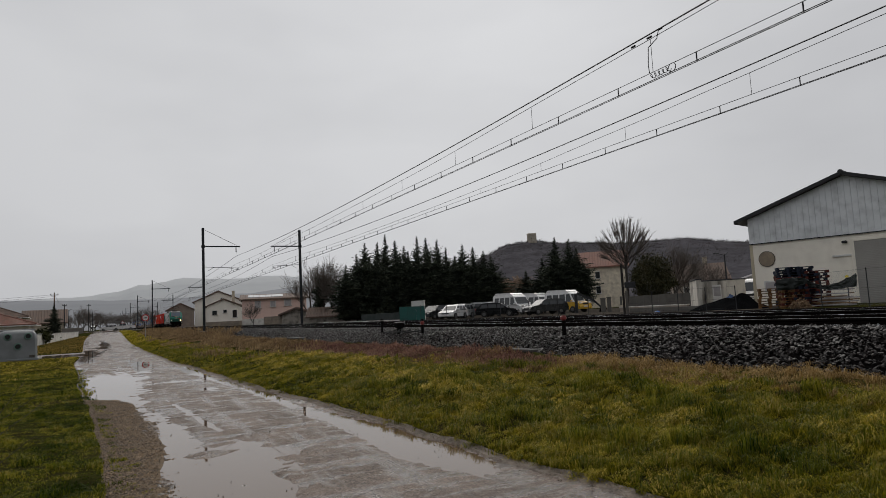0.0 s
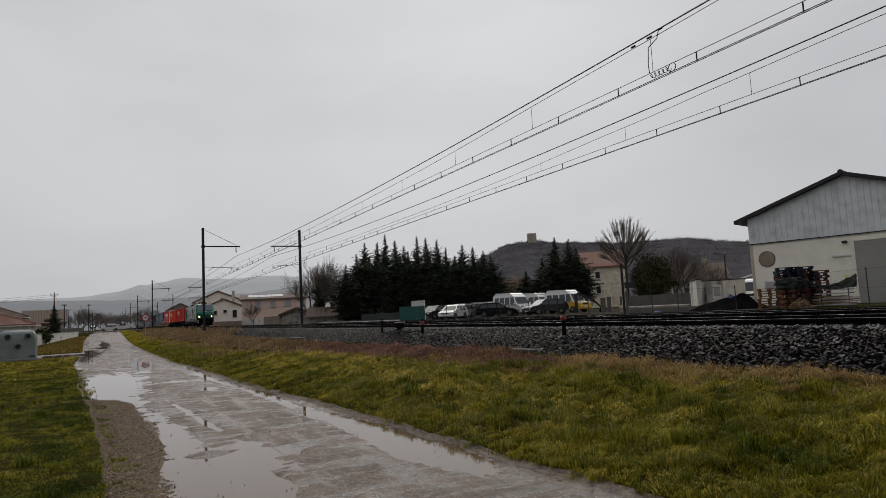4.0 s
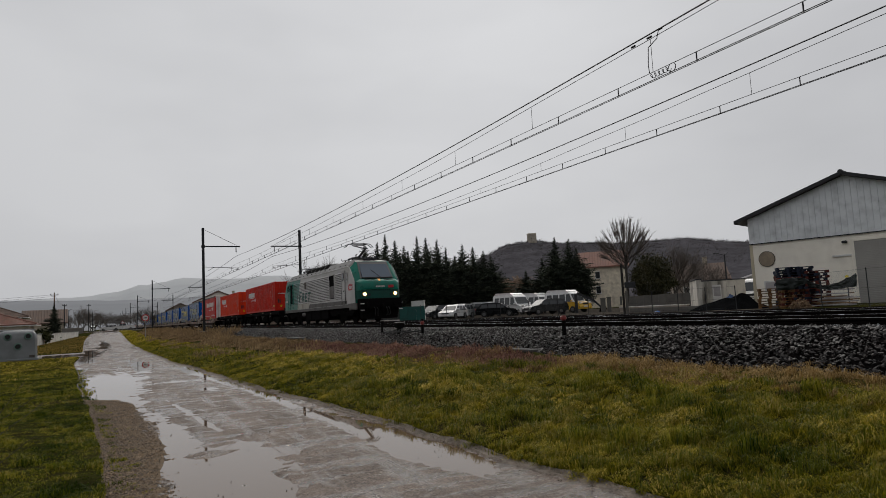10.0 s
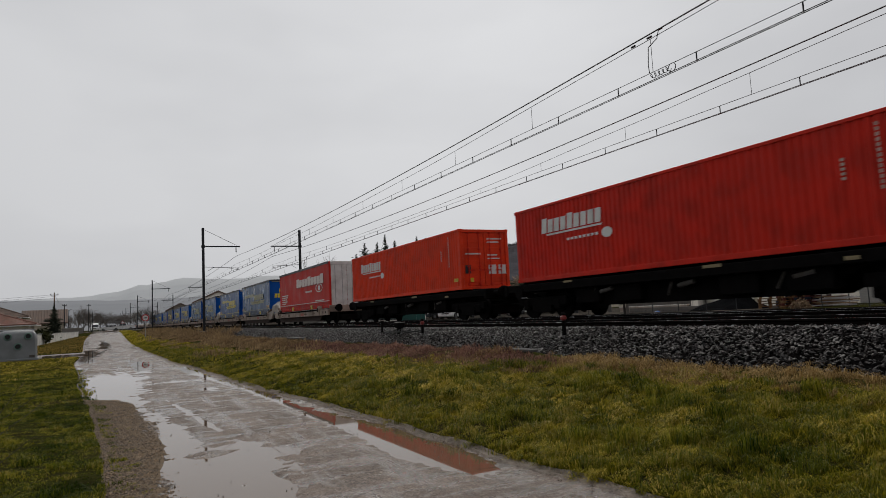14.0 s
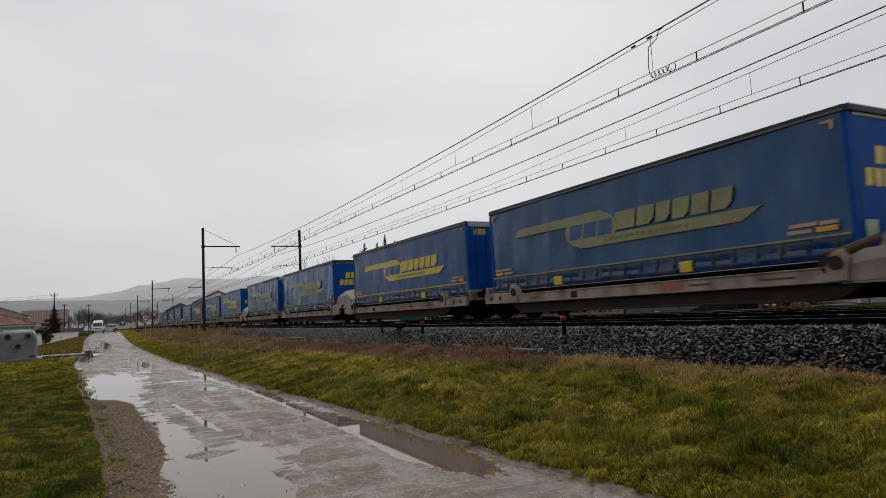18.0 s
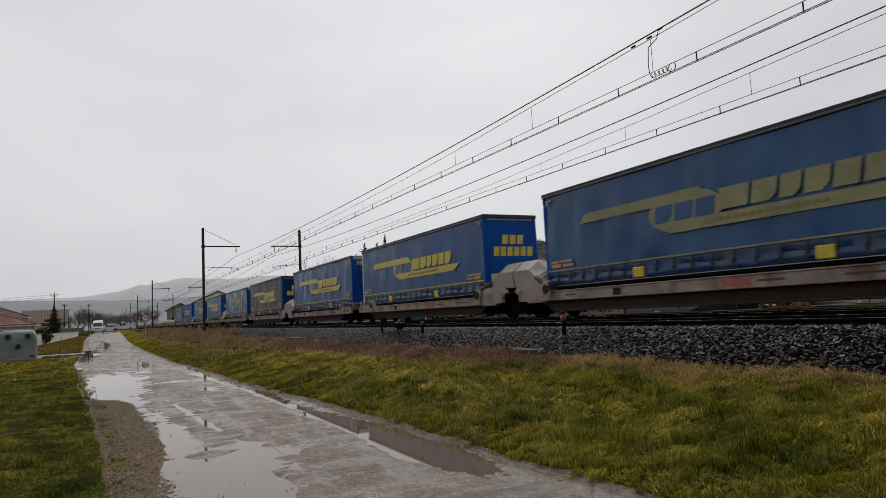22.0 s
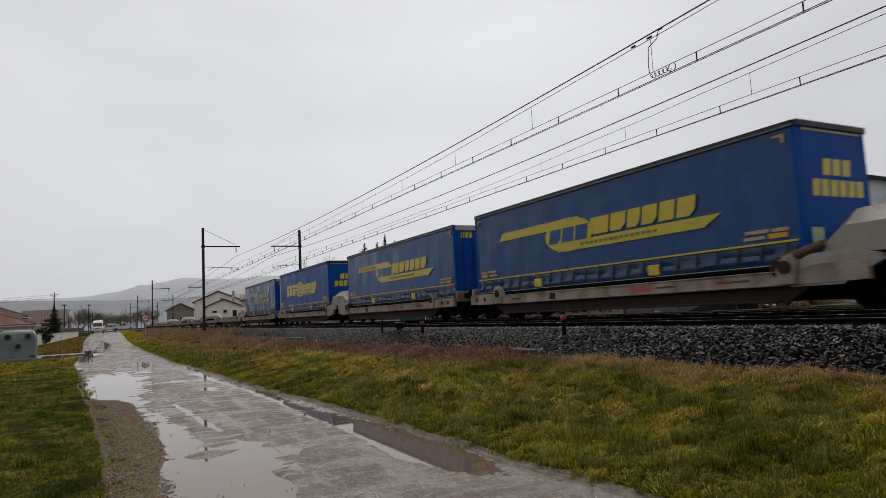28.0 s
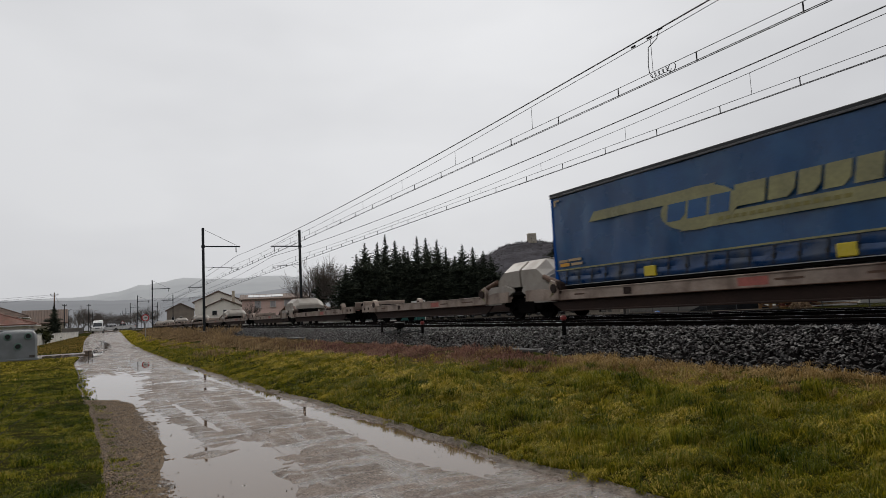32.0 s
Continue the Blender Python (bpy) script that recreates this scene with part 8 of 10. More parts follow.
def wall_run(name, b0, d0, b1, d1, z0, h, t, material, label, cap=None, n=1):
    w = thing(name, label, "wall", None, "", "")
    p0, p1 = Vector((*spot(b0, d0), z0)), Vector((*spot(b1, d1), z0))
    ang = math.degrees(math.atan2(p1.y - p0.y, p1.x - p0.x))
    w.matrix_basis = pose(p0.x, p0.y, z0, 0, 0, ang)
    L = (p1 - p0).length
    for k in range(n):
        part("panel", Build().box(L * k / n, L * (k + 1) / n - 0.012, 0, t, -0.4, h, 0.01), material, w)
    if cap:
        part("coping", Build().box(-0.05, L + 0.05, -0.05, t + 0.05, h, h + 0.08, 0.015), cap, w)
    return w


M_OLDWALL = mat("stained_wall", (0.33, 0.30, 0.26), 0.9, 0, 0.15, 0.6, 14, 0.2, dirt=(0.10, 0.09, 0.075), dirt_amount=0.55)
M_YARDWALL = mat("streaked_white_wall", (0.56, 0.53, 0.47), 0.9, 0, 0.12, 0.6, 14, 0.2, dirt=(0.07, 0.062, 0.05), dirt_amount=0.5, dirt_scale=1.6, stretch=(1, 1, 0.22))
M_GREYWALL = mat("grey_panel_concrete", (0.105, 0.098, 0.088), 0.9, 0, 0.15, 0.6, 14, 0.2, dirt=(0.07, 0.065, 0.06), dirt_amount=0.4)
M_WHITEWALL = mat("white_garden_wall", (0.55, 0.53, 0.49), 0.85, 0, 0.1, 0.6, 14, 0.2, dirt=(0.25, 0.23, 0.2), dirt_amount=0.4)
M_OLDBROWN = mat("weathered_brown_render", (0.24, 0.20, 0.165), 0.9, 0, 0.2, 0.5, 8, 0.2)
M_BRICKWALL = mat("rough_stone_wall", (0.24, 0.20, 0.16), 0.9, 0, 0.3, 1.0, 5, 0.4)
M_GREENSHEET = mat("green_netting", (0.012, 0.085, 0.075), 0.7, 0, 0.2, 1, 12, 0.2)
M_GREENDARK = mat("dark_green_netting", (0.006, 0.016, 0.014), 0.7, 0, 0.2, 1, 12, 0.2)
yw = wall_run("garden_wall", 47.98, 52, 52.14, 52, YARD, 2.02, 0.3, M_YARDWALL, "stained cream yard wall with a dark coping", M_ROOFDARK, 3)
yd = part("door", Build().box(1.55, 2.15, -0.05, 0.02, 0.0, 1.72, 0.01), M_WHITE, yw, "small white door in the yard wall")
part("door_panel", Build().box(1.63, 2.07, -0.06, -0.05, 0.9, 1.6, 0.01), M_PRINTGREY, yd)
wall_run("garden_wall", 43.08, 60, 48.03, 56, YARD, 1.30, 0.2, M_GREYWALL, "dark grey concrete panel wall", None, 8)
wall_run("garden_wall", 47.98, 52, 48.50, 47, YARD, 2.02, 0.3, M_YARDWALL, "stained wall end", M_ROOFDARK, 1)
wall_run("low_kerb", 43.08, 50, 48.81, 44, YARD, 0.32, 0.4, M_GREYWALL, "low concrete kerb before the yard", None, 5)
wall_run("low_kerb", 16.15, 80, 23.72, 60, YARD, 0.24, 0.35, M_WHITEWALL, "low pale concrete kerb beside the yard", None, 6)
wall_run("netting_screen", 23.33, 57, 25.56, 56, YARD, 1.36, 0.04, M_GREENSHEET, "green netting screen on the fence", None, 3)
wall_run("netting_screen", 20.02, 80, 23.28, 72, YARD, 0.95, 0.04, M_GREENDARK, "dark green netting screen under conifers", None, 4)
cab_ = thing("white_cabinet", "pale utility cabinet behind the green screen", "cabinet", pose(*spot(25.01, 58), YARD, 0, 0, -32))
part("box", Build().box(-0.56, 0.56, -0.4, 0.4, 0, 1.78, 0.03), M_WHITE, cab_)
part("lid", Build().box(-0.6, 0.6, -0.45, 0.45, 1.78, 1.85, 0.02), M_WHITE, cab_)
wall_run("garden_wall", 10.08, 118, 12.60, 112, YARD, 1.25, 0.2, M_WHITEWALL, "white garden wall before the salmon house", None, 2)
wall_run("garden_wall", 11.82, 101, 13.77, 99, YARD, 1.4, 0.3, M_BRICKWALL, "rough stone garden wall", None, 2)
wall_run("garden_wall", 7.22, 160, 10.08, 156, YARD, 1.2, 0.25, M_BRICKWALL, "low wall before the ivory house", None, 3)
house(*spot(13.30, 98), YARD, -20, 4.2, 4, 1.5, 2.3, M_OLDWALL, M_TILE, "small lean-to shed with a tiled roof", (), gable_front=True)
house(*spot(15.57, 95), YARD, -22, 8.5, 6, 1.0, 2.15, M_OLDWALL, M_TILE, "low old outbuilding with a brown tiled roof", (), gable_front=False)
house(*spot(4.25, 240), YARD, -5, 8.6, 9, 6.0, 8.2, M_OLDBROWN, M_TILE, "tan house with a dark gable roof", ((1.5, 2.6, 0.9, 1.2), (4.0, 2.6, 0.9, 1.2)))
house(*spot(46.88, 112), YARD, -40, 8.0, 8, 3.9, 6.4, M_OLDBROWN, M_TILE, "old building with brown tiled roofs behind bare trees", ((1.2, 1.6, 0.9, 1.2), (4.2, 1.6, 0.9, 1.2)), gable_front=False, chimney=(5.4, 4, 7.6))
house(*spot(51.60, 190), YARD, -40, 12, 9, 5.0, 6.8, M_WHITEWALL, M_PRINTGREY, "far pale house on the slope", ((2, 2.2, 1, 1.2), (6, 2.2, 1, 1.2)), gable_front=True)

# lane side
wall_run("garden_wall", -4.63, 88, -1.98, 122, 0.22, 1.20, 0.25, M_WHITEWALL, "white rendered garden wall along the lane", M_CONCRETE, 4)
wall_run("wooden_fence", -3.06, 135, -1.68, 150, 0.7, 1.5, 0.06, mat("dark_board", (0.035, 0.027, 0.02), 0.8, 0, 0.2, 2, 20, 0.2), "dark board fence beside a garden", None, 12)


def recycling_bin(x, y, ang, w):
    r = thing("recycling_bin", "large grey recycling bin with round green-rimmed ports", "recycling bin", pose(x, y, 0.02, 0, 0, ang), "recycling bins")
    M = mat("grey_bin_plastic", (0.16, 0.17, 0.175), 0.45, 0, 0.1, 1.2, 30, 0.08, dirt=(0.24, 0.25, 0.26), dirt_amount=0.35)
    rings = []
    for z, k in ((0.0, 1.0), (0.25, 1.0), (1.2, 0.97), (1.55, 0.93), (1.72, 0.80), (1.80, 0.55)):
        rings.append([(w / 2 * k * sx, 0.75 * k * sy, z) for sx, sy in ((-1, -0.82), (-0.9, -1), (0.9, -1), (1, -0.82), (1, 0.82), (0.9, 1), (-0.9, 1), (-1, 0.82))])
    part("shell", Build().loft(rings), M, r, "", True)
    part("skirt", Build().box(-w / 2 - 0.05, w / 2 + 0.05, -0.8, 0.8, 0.0, 0.14, 0.03), M, r)
    part("lid_rib", Build().box(-w / 2 + 0.1, w / 2 - 0.1, -0.03, 0.03, 1.74, 1.84, 0.02), M, r)
    rim = mat("green_port_rim", (0.09, 0.16, 0.13), 0.5, 0, 0.1, 3, 30, 0)
    for px, pz in ((-0.45, 1.42), (0.55, 1.42), (0.05, 0.85)):
        po = part("port", Build().rod((px, -0.68, pz), (px, -0.84, pz), 0.21, 0.19, 18), rim, r, "grey-green port rim")
        part("flap", Build().rod((px, -0.835, pz), (px, -0.85, pz), 0.135, 0.135, 16), M_RUBBER, po, "black rubber flap")
    part("warning_plate", Build().box(w / 2 - 0.42, w / 2 - 0.14, -0.80, -0.76, 0.18, 0.32), M_GREYSKIRT, r, "small grey plate")
    return r


recycling_bin(-4.75, 46.0, 5, 2.05)
recycling_bin(-7.0, 46.4, 5, 2.05)

rs = thing("road_sign", "round white no-passage sign with a red ring on a grey post", "road sign", pose(*spot(2.68, 86), 0.6))
part("post", Build().rod((0, 0, -0.2), (0, 0, 2.2), 0.03), M_GALV, rs)
plate = part("plate", Build().rod((0, 0.0, 2.15), (0, -0.02, 2.15), 0.42, 0.42, 28), M_SIGNRED, rs, "red ring plate")
part("face", Build().rod((0, -0.02, 2.15), (0, -0.026, 2.15), 0.30, 0.30, 28), M_WHITE, plate, "white sign face")
bars = Build()
for k in range(3):
    bars.box(-0.2 + 0.14 * k, -0.10 + 0.14 * k, -0.032, -0.026, 2.08, 2.22)
part("sign_bars", bars, M_STEEL_DARK, plate, "dark bars")
ts = thing("road_sign", "triangular warning sign beside the level crossing", "road sign", pose(*spot(1.05, 155), 1.0))
part("post", Build().rod((0, 0, -0.2), (0, 0, 2.3), 0.03), M_GALV, ts)
tp = part("plate", Build().add([(-0.4, -0.02, 1.7), (0.4, -0.02, 1.7), (0, -0.02, 2.38), (-0.4, 0.02, 1.7), (0.4, 0.02, 1.7), (0, 0.02, 2.38)], [(0, 1, 2), (5, 4, 3), (0, 3, 4, 1), (1, 4, 5, 2), (2, 5, 3, 0)]), M_SIGNRED, ts)
part("face", Build().sweep([(-0.27, 1.77), (0.27, 1.77), (0, 2.24)], -0.028, -0.022), M_WHITE, tp, "white sign face")


def street_pole(bearing, dist, z, h, label, lamp=True, arm=0.0, material=None):
    s = thing("street_lamp" if lamp else "utility_pole", label, "street lamp" if lamp else "utility pole", pose(*spot(bearing, dist), z))
    part("post", Build().rod((0, 0, -0.3), (0, 0, h), 0.11, 0.07, 8), material or M_STEEL_DARK, s)
    if lamp:
        part("arm", Build().rod((0, 0, h - 0.1), (-1.2, 0, h + 0.1), 0.04).rod((0, 0, h - 0.1), (0.5, 0, h + 0.2), 0.04), M_STEEL_DARK, s)
        part("lantern", Build().box(-1.6, -0.9, -0.15, 0.15, h, h + 0.14, 0.04), M_STEEL_DARK, s)
    elif arm:
        part("cross_arm", Build().box(-arm, arm, -0.05, 0.05, h - 0.4, h - 0.3), M_STEEL_DARK, s)
        for k in (-1, 1):
            part("insulator", Build().rod((k * arm * 0.9, 0, h - 0.3), (k * arm * 0.9, 0, h - 0.12), 0.05, 0.03, 8), M_STEEL_DARK, s)
    return s


street_pole(50.81, 75, YARD, 5.35, "dark street lamp with an arm behind the yard wall")
street_pole(-3.58, 108, 0.2, 7.0, "wooden utility pole beside a dark conifer", False, 0.5, M_WOOD)
street_pole(-2.91, 150, 0.6, 6.5, "grey utility pole beside the lane", False, 0.4)
street_pole(-2.62, 165, 0.7, 5.5, "street lamp in the far street")
street_pole(-1.29, 165, 0.9, 6.5, "grey concrete pole at the lane end", False, 0.4)
street_pole(-1.02, 172, 0.9, 5.0, "dark post at the lane end", False, 0.0)
M_DARKPOST = mat("tarred_post", (0.020, 0.017, 0.015), 0.85, 0, 0.25, 3, 30, 0.2)
sg = thing("track_cabinet", "dark tarred post with a concrete stub and relay box", "relay box", pose(*spot(42.67, 40), RAIL - 0.4, 0, 0, -40))
part("post", Build().box(-0.07, 0.07, -0.06, 0.06, -0.2, 3.15, 0.015), M_DARKPOST, sg, "dark tarred post")
part("strut", Build().box(0.10, 0.25, -0.08, 0.08, -0.2, 1.50, 0.015), M_GREYWALL, sg, "weathered concrete stub")
part("box", Build().box(0.10, 0.72, -0.14, 0.16, 1.68, 2.02, 0.02), M_STEEL_DARK, sg, "dark relay box")
part("bracket", Build().box(-0.22, -0.1, -0.06, 0.06, 0.7, 1.2, 0.02), M_GREYSKIRT, sg)
lw = thing("power_line", "thin overhead power lines beside the lane", "power line")
pA = Vector((*spot(-3.58, 108), 6.9))
for k in range(3):
    q0 = pA + Vector((0, 0, -0.25 * k))
    part("line", Build().pipe([q0.lerp(Vector((-40, 95, 6.0 - 0.3 * k)), u / 6) - UP * 0.6 * math.sin(math.pi * u / 6) for u in range(7)], 0.018, 4), M_WIRE, lw)
part("line", Build().pipe([pA.lerp(Vector((*spot(-2.91, 150), 7.0)), u / 6) - UP * 0.6 * math.sin(math.pi * u / 6) for u in range(7)], 0.018, 4), M_WIRE, lw)
side = Build()
v = [(lane_left(y) + 0.15, y, 0.004) for y in (46.5, 49, 52, 55.0)] + [(lane_left(y) - 0.8, y, 0.004) for y in (46.5, 49, 52, 55.0)] + [(-30, y, 0.03) for y in (46.6, 49.4, 52, 54.9)]
side.add(v, [(i, i + 1, i + 5, i + 4) for i in (0, 1, 2, 4, 5, 6)])
structure("side_lane", side, M_ASPHALT, "wet asphalt side lane behind the bins", "road")
pool = [(-2.9 + 1.9 * math.cos(a_ * 0.2618) * (1 + 0.3 * noise.noise((a_ * 0.9, 1, 0))), 49.6 + 2.3 * math.sin(a_ * 0.2618) * (1 + 0.3 * noise.noise((a_ * 0.7, 5, 0)))) for a_ in range(24)]
structure("water", Build().sweep(pool, 0.0, 0.012, "z"), M_WATER, "dark puddle across the mouth of the side lane", "water")
structure("yard", Build().box(18.7, 75, 24, 125, YARD - 0.2, YARD + 0.006), mat("stony_yard", (0.040, 0.036, 0.031), 0.95, 0, 0.4, 0.6, 8, 0.4, spec=0.0, dirt=(0.11, 0.095, 0.08), dirt_amount=0.4, dirt_scale=0.4), "stony bare ground of the yards behind the railway", "yard")
for b_, h_, w_ in ((40.95, 1.20, 0.42), (41.45, 1.28, 0.34)):
    gp = thing("gate_pillar", "weathered concrete pillar at the yard entrance", "pillar", pose(*spot(b_, 60), YARD, 0, 0, -38), "gate pillars")
    part("shaft", Build().box(-w_ / 2, w_ / 2, -w_ / 2, w_ / 2, -0.2, h_, 0.02), M_GREYWALL, gp)
    part("cap", Build().box(-w_ / 2 - 0.05, w_ / 2 + 0.05, -w_ / 2 - 0.05, w_ / 2 + 0.05, h_, h_ + 0.08, 0.02), M_GREYWALL, gp)
wall_run("low_kerb", 42.3, 56, 47.6, 50, YARD, 0.36, 0.25, M_OLDBROWN, "low brown wall with a pale coping before the yard", M_WHITEWALL, 5)
# odds and ends in the yard
heap("plastic_bag", "blue plastic bag lying on the yard", 45.6, 47.5, 0.55, 0.35, 0.42, mat("blue_bag", (0.02, 0.14, 0.50), 0.4, 0, 0.15, 3, 30, 0.2), 7, "bag")
for b_, d_, r_ in ((43.91, 54, 1.2), (46.62, 53, 1.6), (47.41, 50, 1.1)):
    heap("rubble_mound", "low mound of pale sand and rubble", b_, d_, r_, 0.7, 0.36, M_SANDY, 11 + int(d_), "rubble")
boom = thing("digger_arm", "dark steel digger arm resting on the ground", "digger arm", pose(*spot(39.71, 66), YARD, 0, 0, -36))
part("boom", Build().sweep([(-1.15, 1.85), (-0.95, 2.05), (0.5, 1.35), (1.3, 0.5), (1.2, 0.4), (0.4, 1.15)], -0.12, 0.12, "y"), M_STEEL_DARK, boom)
part("ram", Build().rod((-0.7, 0.16, 1.6), (0.7, 0.16, 0.95), 0.06), M_GALV, boom)
part("bucket", Build().sweep([(1.0, 0.0), (1.6, 0.0), (1.75, 0.35), (1.4, 0.6), (1.15, 0.45)], -0.35, 0.35, "y"), M_UNDER, boom)
part("stick", Build().box(-1.3, -1.0, -0.1, 0.1, 0.0, 1.9, 0.03), M_STEEL_DARK, boom)
structure("crossing_road", Build().box(-60, 60, 161, 182, RAIL - 0.5, RAIL + 0.006), M_ASPHALT, "asphalt road over the level crossing", "road")
# ---- plants ----
def leaf_mat(name, c0, c1, c2, scale=0.6, rough=0.65, thin=0.0, shine=0.06, contrast=1.6):
    """Foliage: three tones mixed by place and by leaf."""
    m = bpy.data.materials.new(name)
    m.use_nodes = True
    n, l = m.node_tree.nodes, m.node_tree.links
    p = n["Principled BSDF"]
    p.inputs["Roughness"].default_value = rough
    p.inputs["Specular IOR Level"].default_value = shine
    tc = n.new("ShaderNodeTexCoord")
    t = n.new("ShaderNodeTexNoise")
    t.inputs["Scale"].default_value, t.inputs["Detail"].default_value = scale, 5.0
    l.new(tc.outputs["Object"], t.inputs["Vector"])
    isl = n.new("ShaderNodeNewGeometry")
    add = n.new("ShaderNodeMath")
    add.operation, add.inputs[1].default_value = "MULTIPLY_ADD", 0.8
    l.new(isl.outputs["Random Per Island"], add.inputs[0])
    off = n.new("ShaderNodeMath")
    off.operation, off.inputs[1].default_value = "MULTIPLY_ADD", contrast
    off.inputs[2].default_value = 0.10 - 0.5 * contrast
    l.new(t.outputs[0], off.inputs[0])
    l.new(off.outputs[0], add.inputs[2])
    r = n.new("ShaderNodeValToRGB")
    r.color_ramp.elements[0].position, r.color_ramp.elements[0].color = 0.15, (*c0, 1)
    r.color_ramp.elements[1].position, r.color_ramp.elements[1].color = 0.95, (*c2, 1)
    e = r.color_ramp.elements.new(0.55)
    e.color = (*c1, 1)
    l.new(add.outputs[0], r.inputs[0])
    l.new(r.outputs[0], p.inputs["Base Color"])
    if thin:
        tr, mx = n.new("ShaderNodeBsdfTranslucent"), n.new("ShaderNodeMixShader")
        mx.inputs[0].default_value = thin
        l.new(r.outputs[0], tr.inputs["Color"])
        l.new(p.outputs[0], mx.inputs[1])
        l.new(tr.outputs[0], mx.inputs[2])
        l.new(mx.outputs[0], n["Material Output"].inputs["Surface"])
    return m


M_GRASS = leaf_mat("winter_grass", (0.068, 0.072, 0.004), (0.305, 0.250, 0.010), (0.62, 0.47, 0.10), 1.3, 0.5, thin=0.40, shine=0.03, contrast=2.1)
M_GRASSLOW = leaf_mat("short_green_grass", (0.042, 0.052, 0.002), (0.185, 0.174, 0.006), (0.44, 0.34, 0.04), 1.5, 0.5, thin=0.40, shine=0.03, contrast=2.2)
M_GRASSL = leaf_mat("damp_grass", (0.018, 0.034, 0.002), (0.098, 0.112, 0.006), (0.30, 0.26, 0.03), 1.1, 0.5, thin=0.40, shine=0.03, contrast=2.4)
M_STRAW = leaf_mat("dry_straw", (0.15, 0.090, 0.030), (0.31, 0.20, 0.075), (0.46, 0.33, 0.14), 1.2, thin=0.25)
M_REDWEED = leaf_mat("reddish_dry_weed", (0.074, 0.036, 0.031), (0.185, 0.088, 0.070), (0.36, 0.205, 0.145), 0.9, thin=0.25)
M_NEEDLE = leaf_mat("dark_conifer_needles", (0.020, 0.025, 0.020), (0.042, 0.052, 0.038), (0.085, 0.095, 0.065), 0.5, 0.7)
M_BARK = mat("grey_bark", (0.058, 0.050, 0.043), 0.9, 0, 0.3, 2, 20, 0.3)
M_TWIG = mat("brown_twigs", (0.105, 0.087, 0.074), 0.9, 0, 0.3, 1, 8, 0.0)
M_SHRUB = leaf_mat("evergreen_shrub", (0.014, 0.018, 0.007), (0.032, 0.036, 0.012), (0.06, 0.06, 0.022), 0.8)


def verge_keep(x, y):
    if y < 30 and noise.noise((x * 3.3, y * 3.3, 21.0)) < -0.52:
        return False
    return x > lane_right(y) + (-0.15 if y < 20 else 0.0) + 0.10 * noise.noise((y * 2.0, 1.0, 0)) + 0.14 * noise.noise((x * 5.0, y * 5.5, 3.0)) and x < lerp_table([(5, 7.0), (8, 7.2), (11, 6.5), (18, 6.1), (30, 5.0), (80, 4.2)], y) + 0.35 * noise.noise((y * 0.9, 4, 0)) + 0.2 * noise.noise((x * 3, y * 3, 9))


def left_keep(x, y):
    if 46.3 < y < 55.3 or (y > 44.6 and y < 47.6 and x < -3.3):
        return False
    edge = lane_left(y) + 0.10 + 0.16 * noise.noise((y * 1.5, 2.0, 0)) + 0.34 * noise.noise((x * 5.0, y * 4.0, 6.0))
    return x < edge and x > -0.145 * y - 1.0


rg = np.random.default_rng(21)


def grass(name, n, x0, x1, y0, y1, keep, l0, l1, w, material, label, seed, lean=0.55, zf=ground_z):
    sp = spots_in(n, x0, x1, y0, y1, zf, keep, seed)
    cl = np.array([0.55 + 0.9 * max(0.0, noise.noise((p[0] * 1.3, p[1] * 1.3, 2.0)) + 0.35) for p in sp])
    blades(name, sp, rg.uniform(l0, l1, len(sp)) * cl, rg.uniform(0.6, 1.3, len(sp)) * w, material, label, lean)


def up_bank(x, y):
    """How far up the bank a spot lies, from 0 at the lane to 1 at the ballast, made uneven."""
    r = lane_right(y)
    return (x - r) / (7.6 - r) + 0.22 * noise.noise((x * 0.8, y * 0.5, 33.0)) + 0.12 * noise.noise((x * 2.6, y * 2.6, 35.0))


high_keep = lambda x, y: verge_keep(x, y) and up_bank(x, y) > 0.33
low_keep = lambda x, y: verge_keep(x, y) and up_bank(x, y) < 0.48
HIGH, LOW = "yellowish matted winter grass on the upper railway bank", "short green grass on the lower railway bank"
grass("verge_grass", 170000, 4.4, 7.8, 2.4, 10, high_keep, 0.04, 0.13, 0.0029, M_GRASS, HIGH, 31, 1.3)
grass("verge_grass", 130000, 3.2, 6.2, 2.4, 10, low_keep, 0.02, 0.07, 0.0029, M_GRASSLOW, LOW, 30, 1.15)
bank_keep = lambda x, y: lane_right(y) - 0.10 + 0.12 * noise.noise((x * 5.0, y * 5.5, 3.0)) < x < 6.9 + 0.3 * noise.noise((y * 0.9, 4, 0))
grass("verge_grass", 70000, 3.8, 7.0, 2.3, 6.2, bank_keep, 0.05, 0.12, 0.0030, M_GRASSLOW, "matted bent grass on the railway bank", 27, 1.45)
grass("verge_grass", 34000, 3.8, 7.0, 2.3, 6.2, bank_keep, 0.06, 0.13, 0.0026, M_GRASS, "matted pale bent grass on the railway bank", 26, 1.5)
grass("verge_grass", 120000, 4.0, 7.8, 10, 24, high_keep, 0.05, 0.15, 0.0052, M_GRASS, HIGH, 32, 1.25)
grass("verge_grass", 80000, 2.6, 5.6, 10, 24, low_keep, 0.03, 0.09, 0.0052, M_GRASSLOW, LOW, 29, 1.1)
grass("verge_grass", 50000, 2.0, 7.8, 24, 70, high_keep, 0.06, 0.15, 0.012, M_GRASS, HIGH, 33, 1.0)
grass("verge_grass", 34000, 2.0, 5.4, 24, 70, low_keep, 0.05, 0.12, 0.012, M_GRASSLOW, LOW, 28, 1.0)
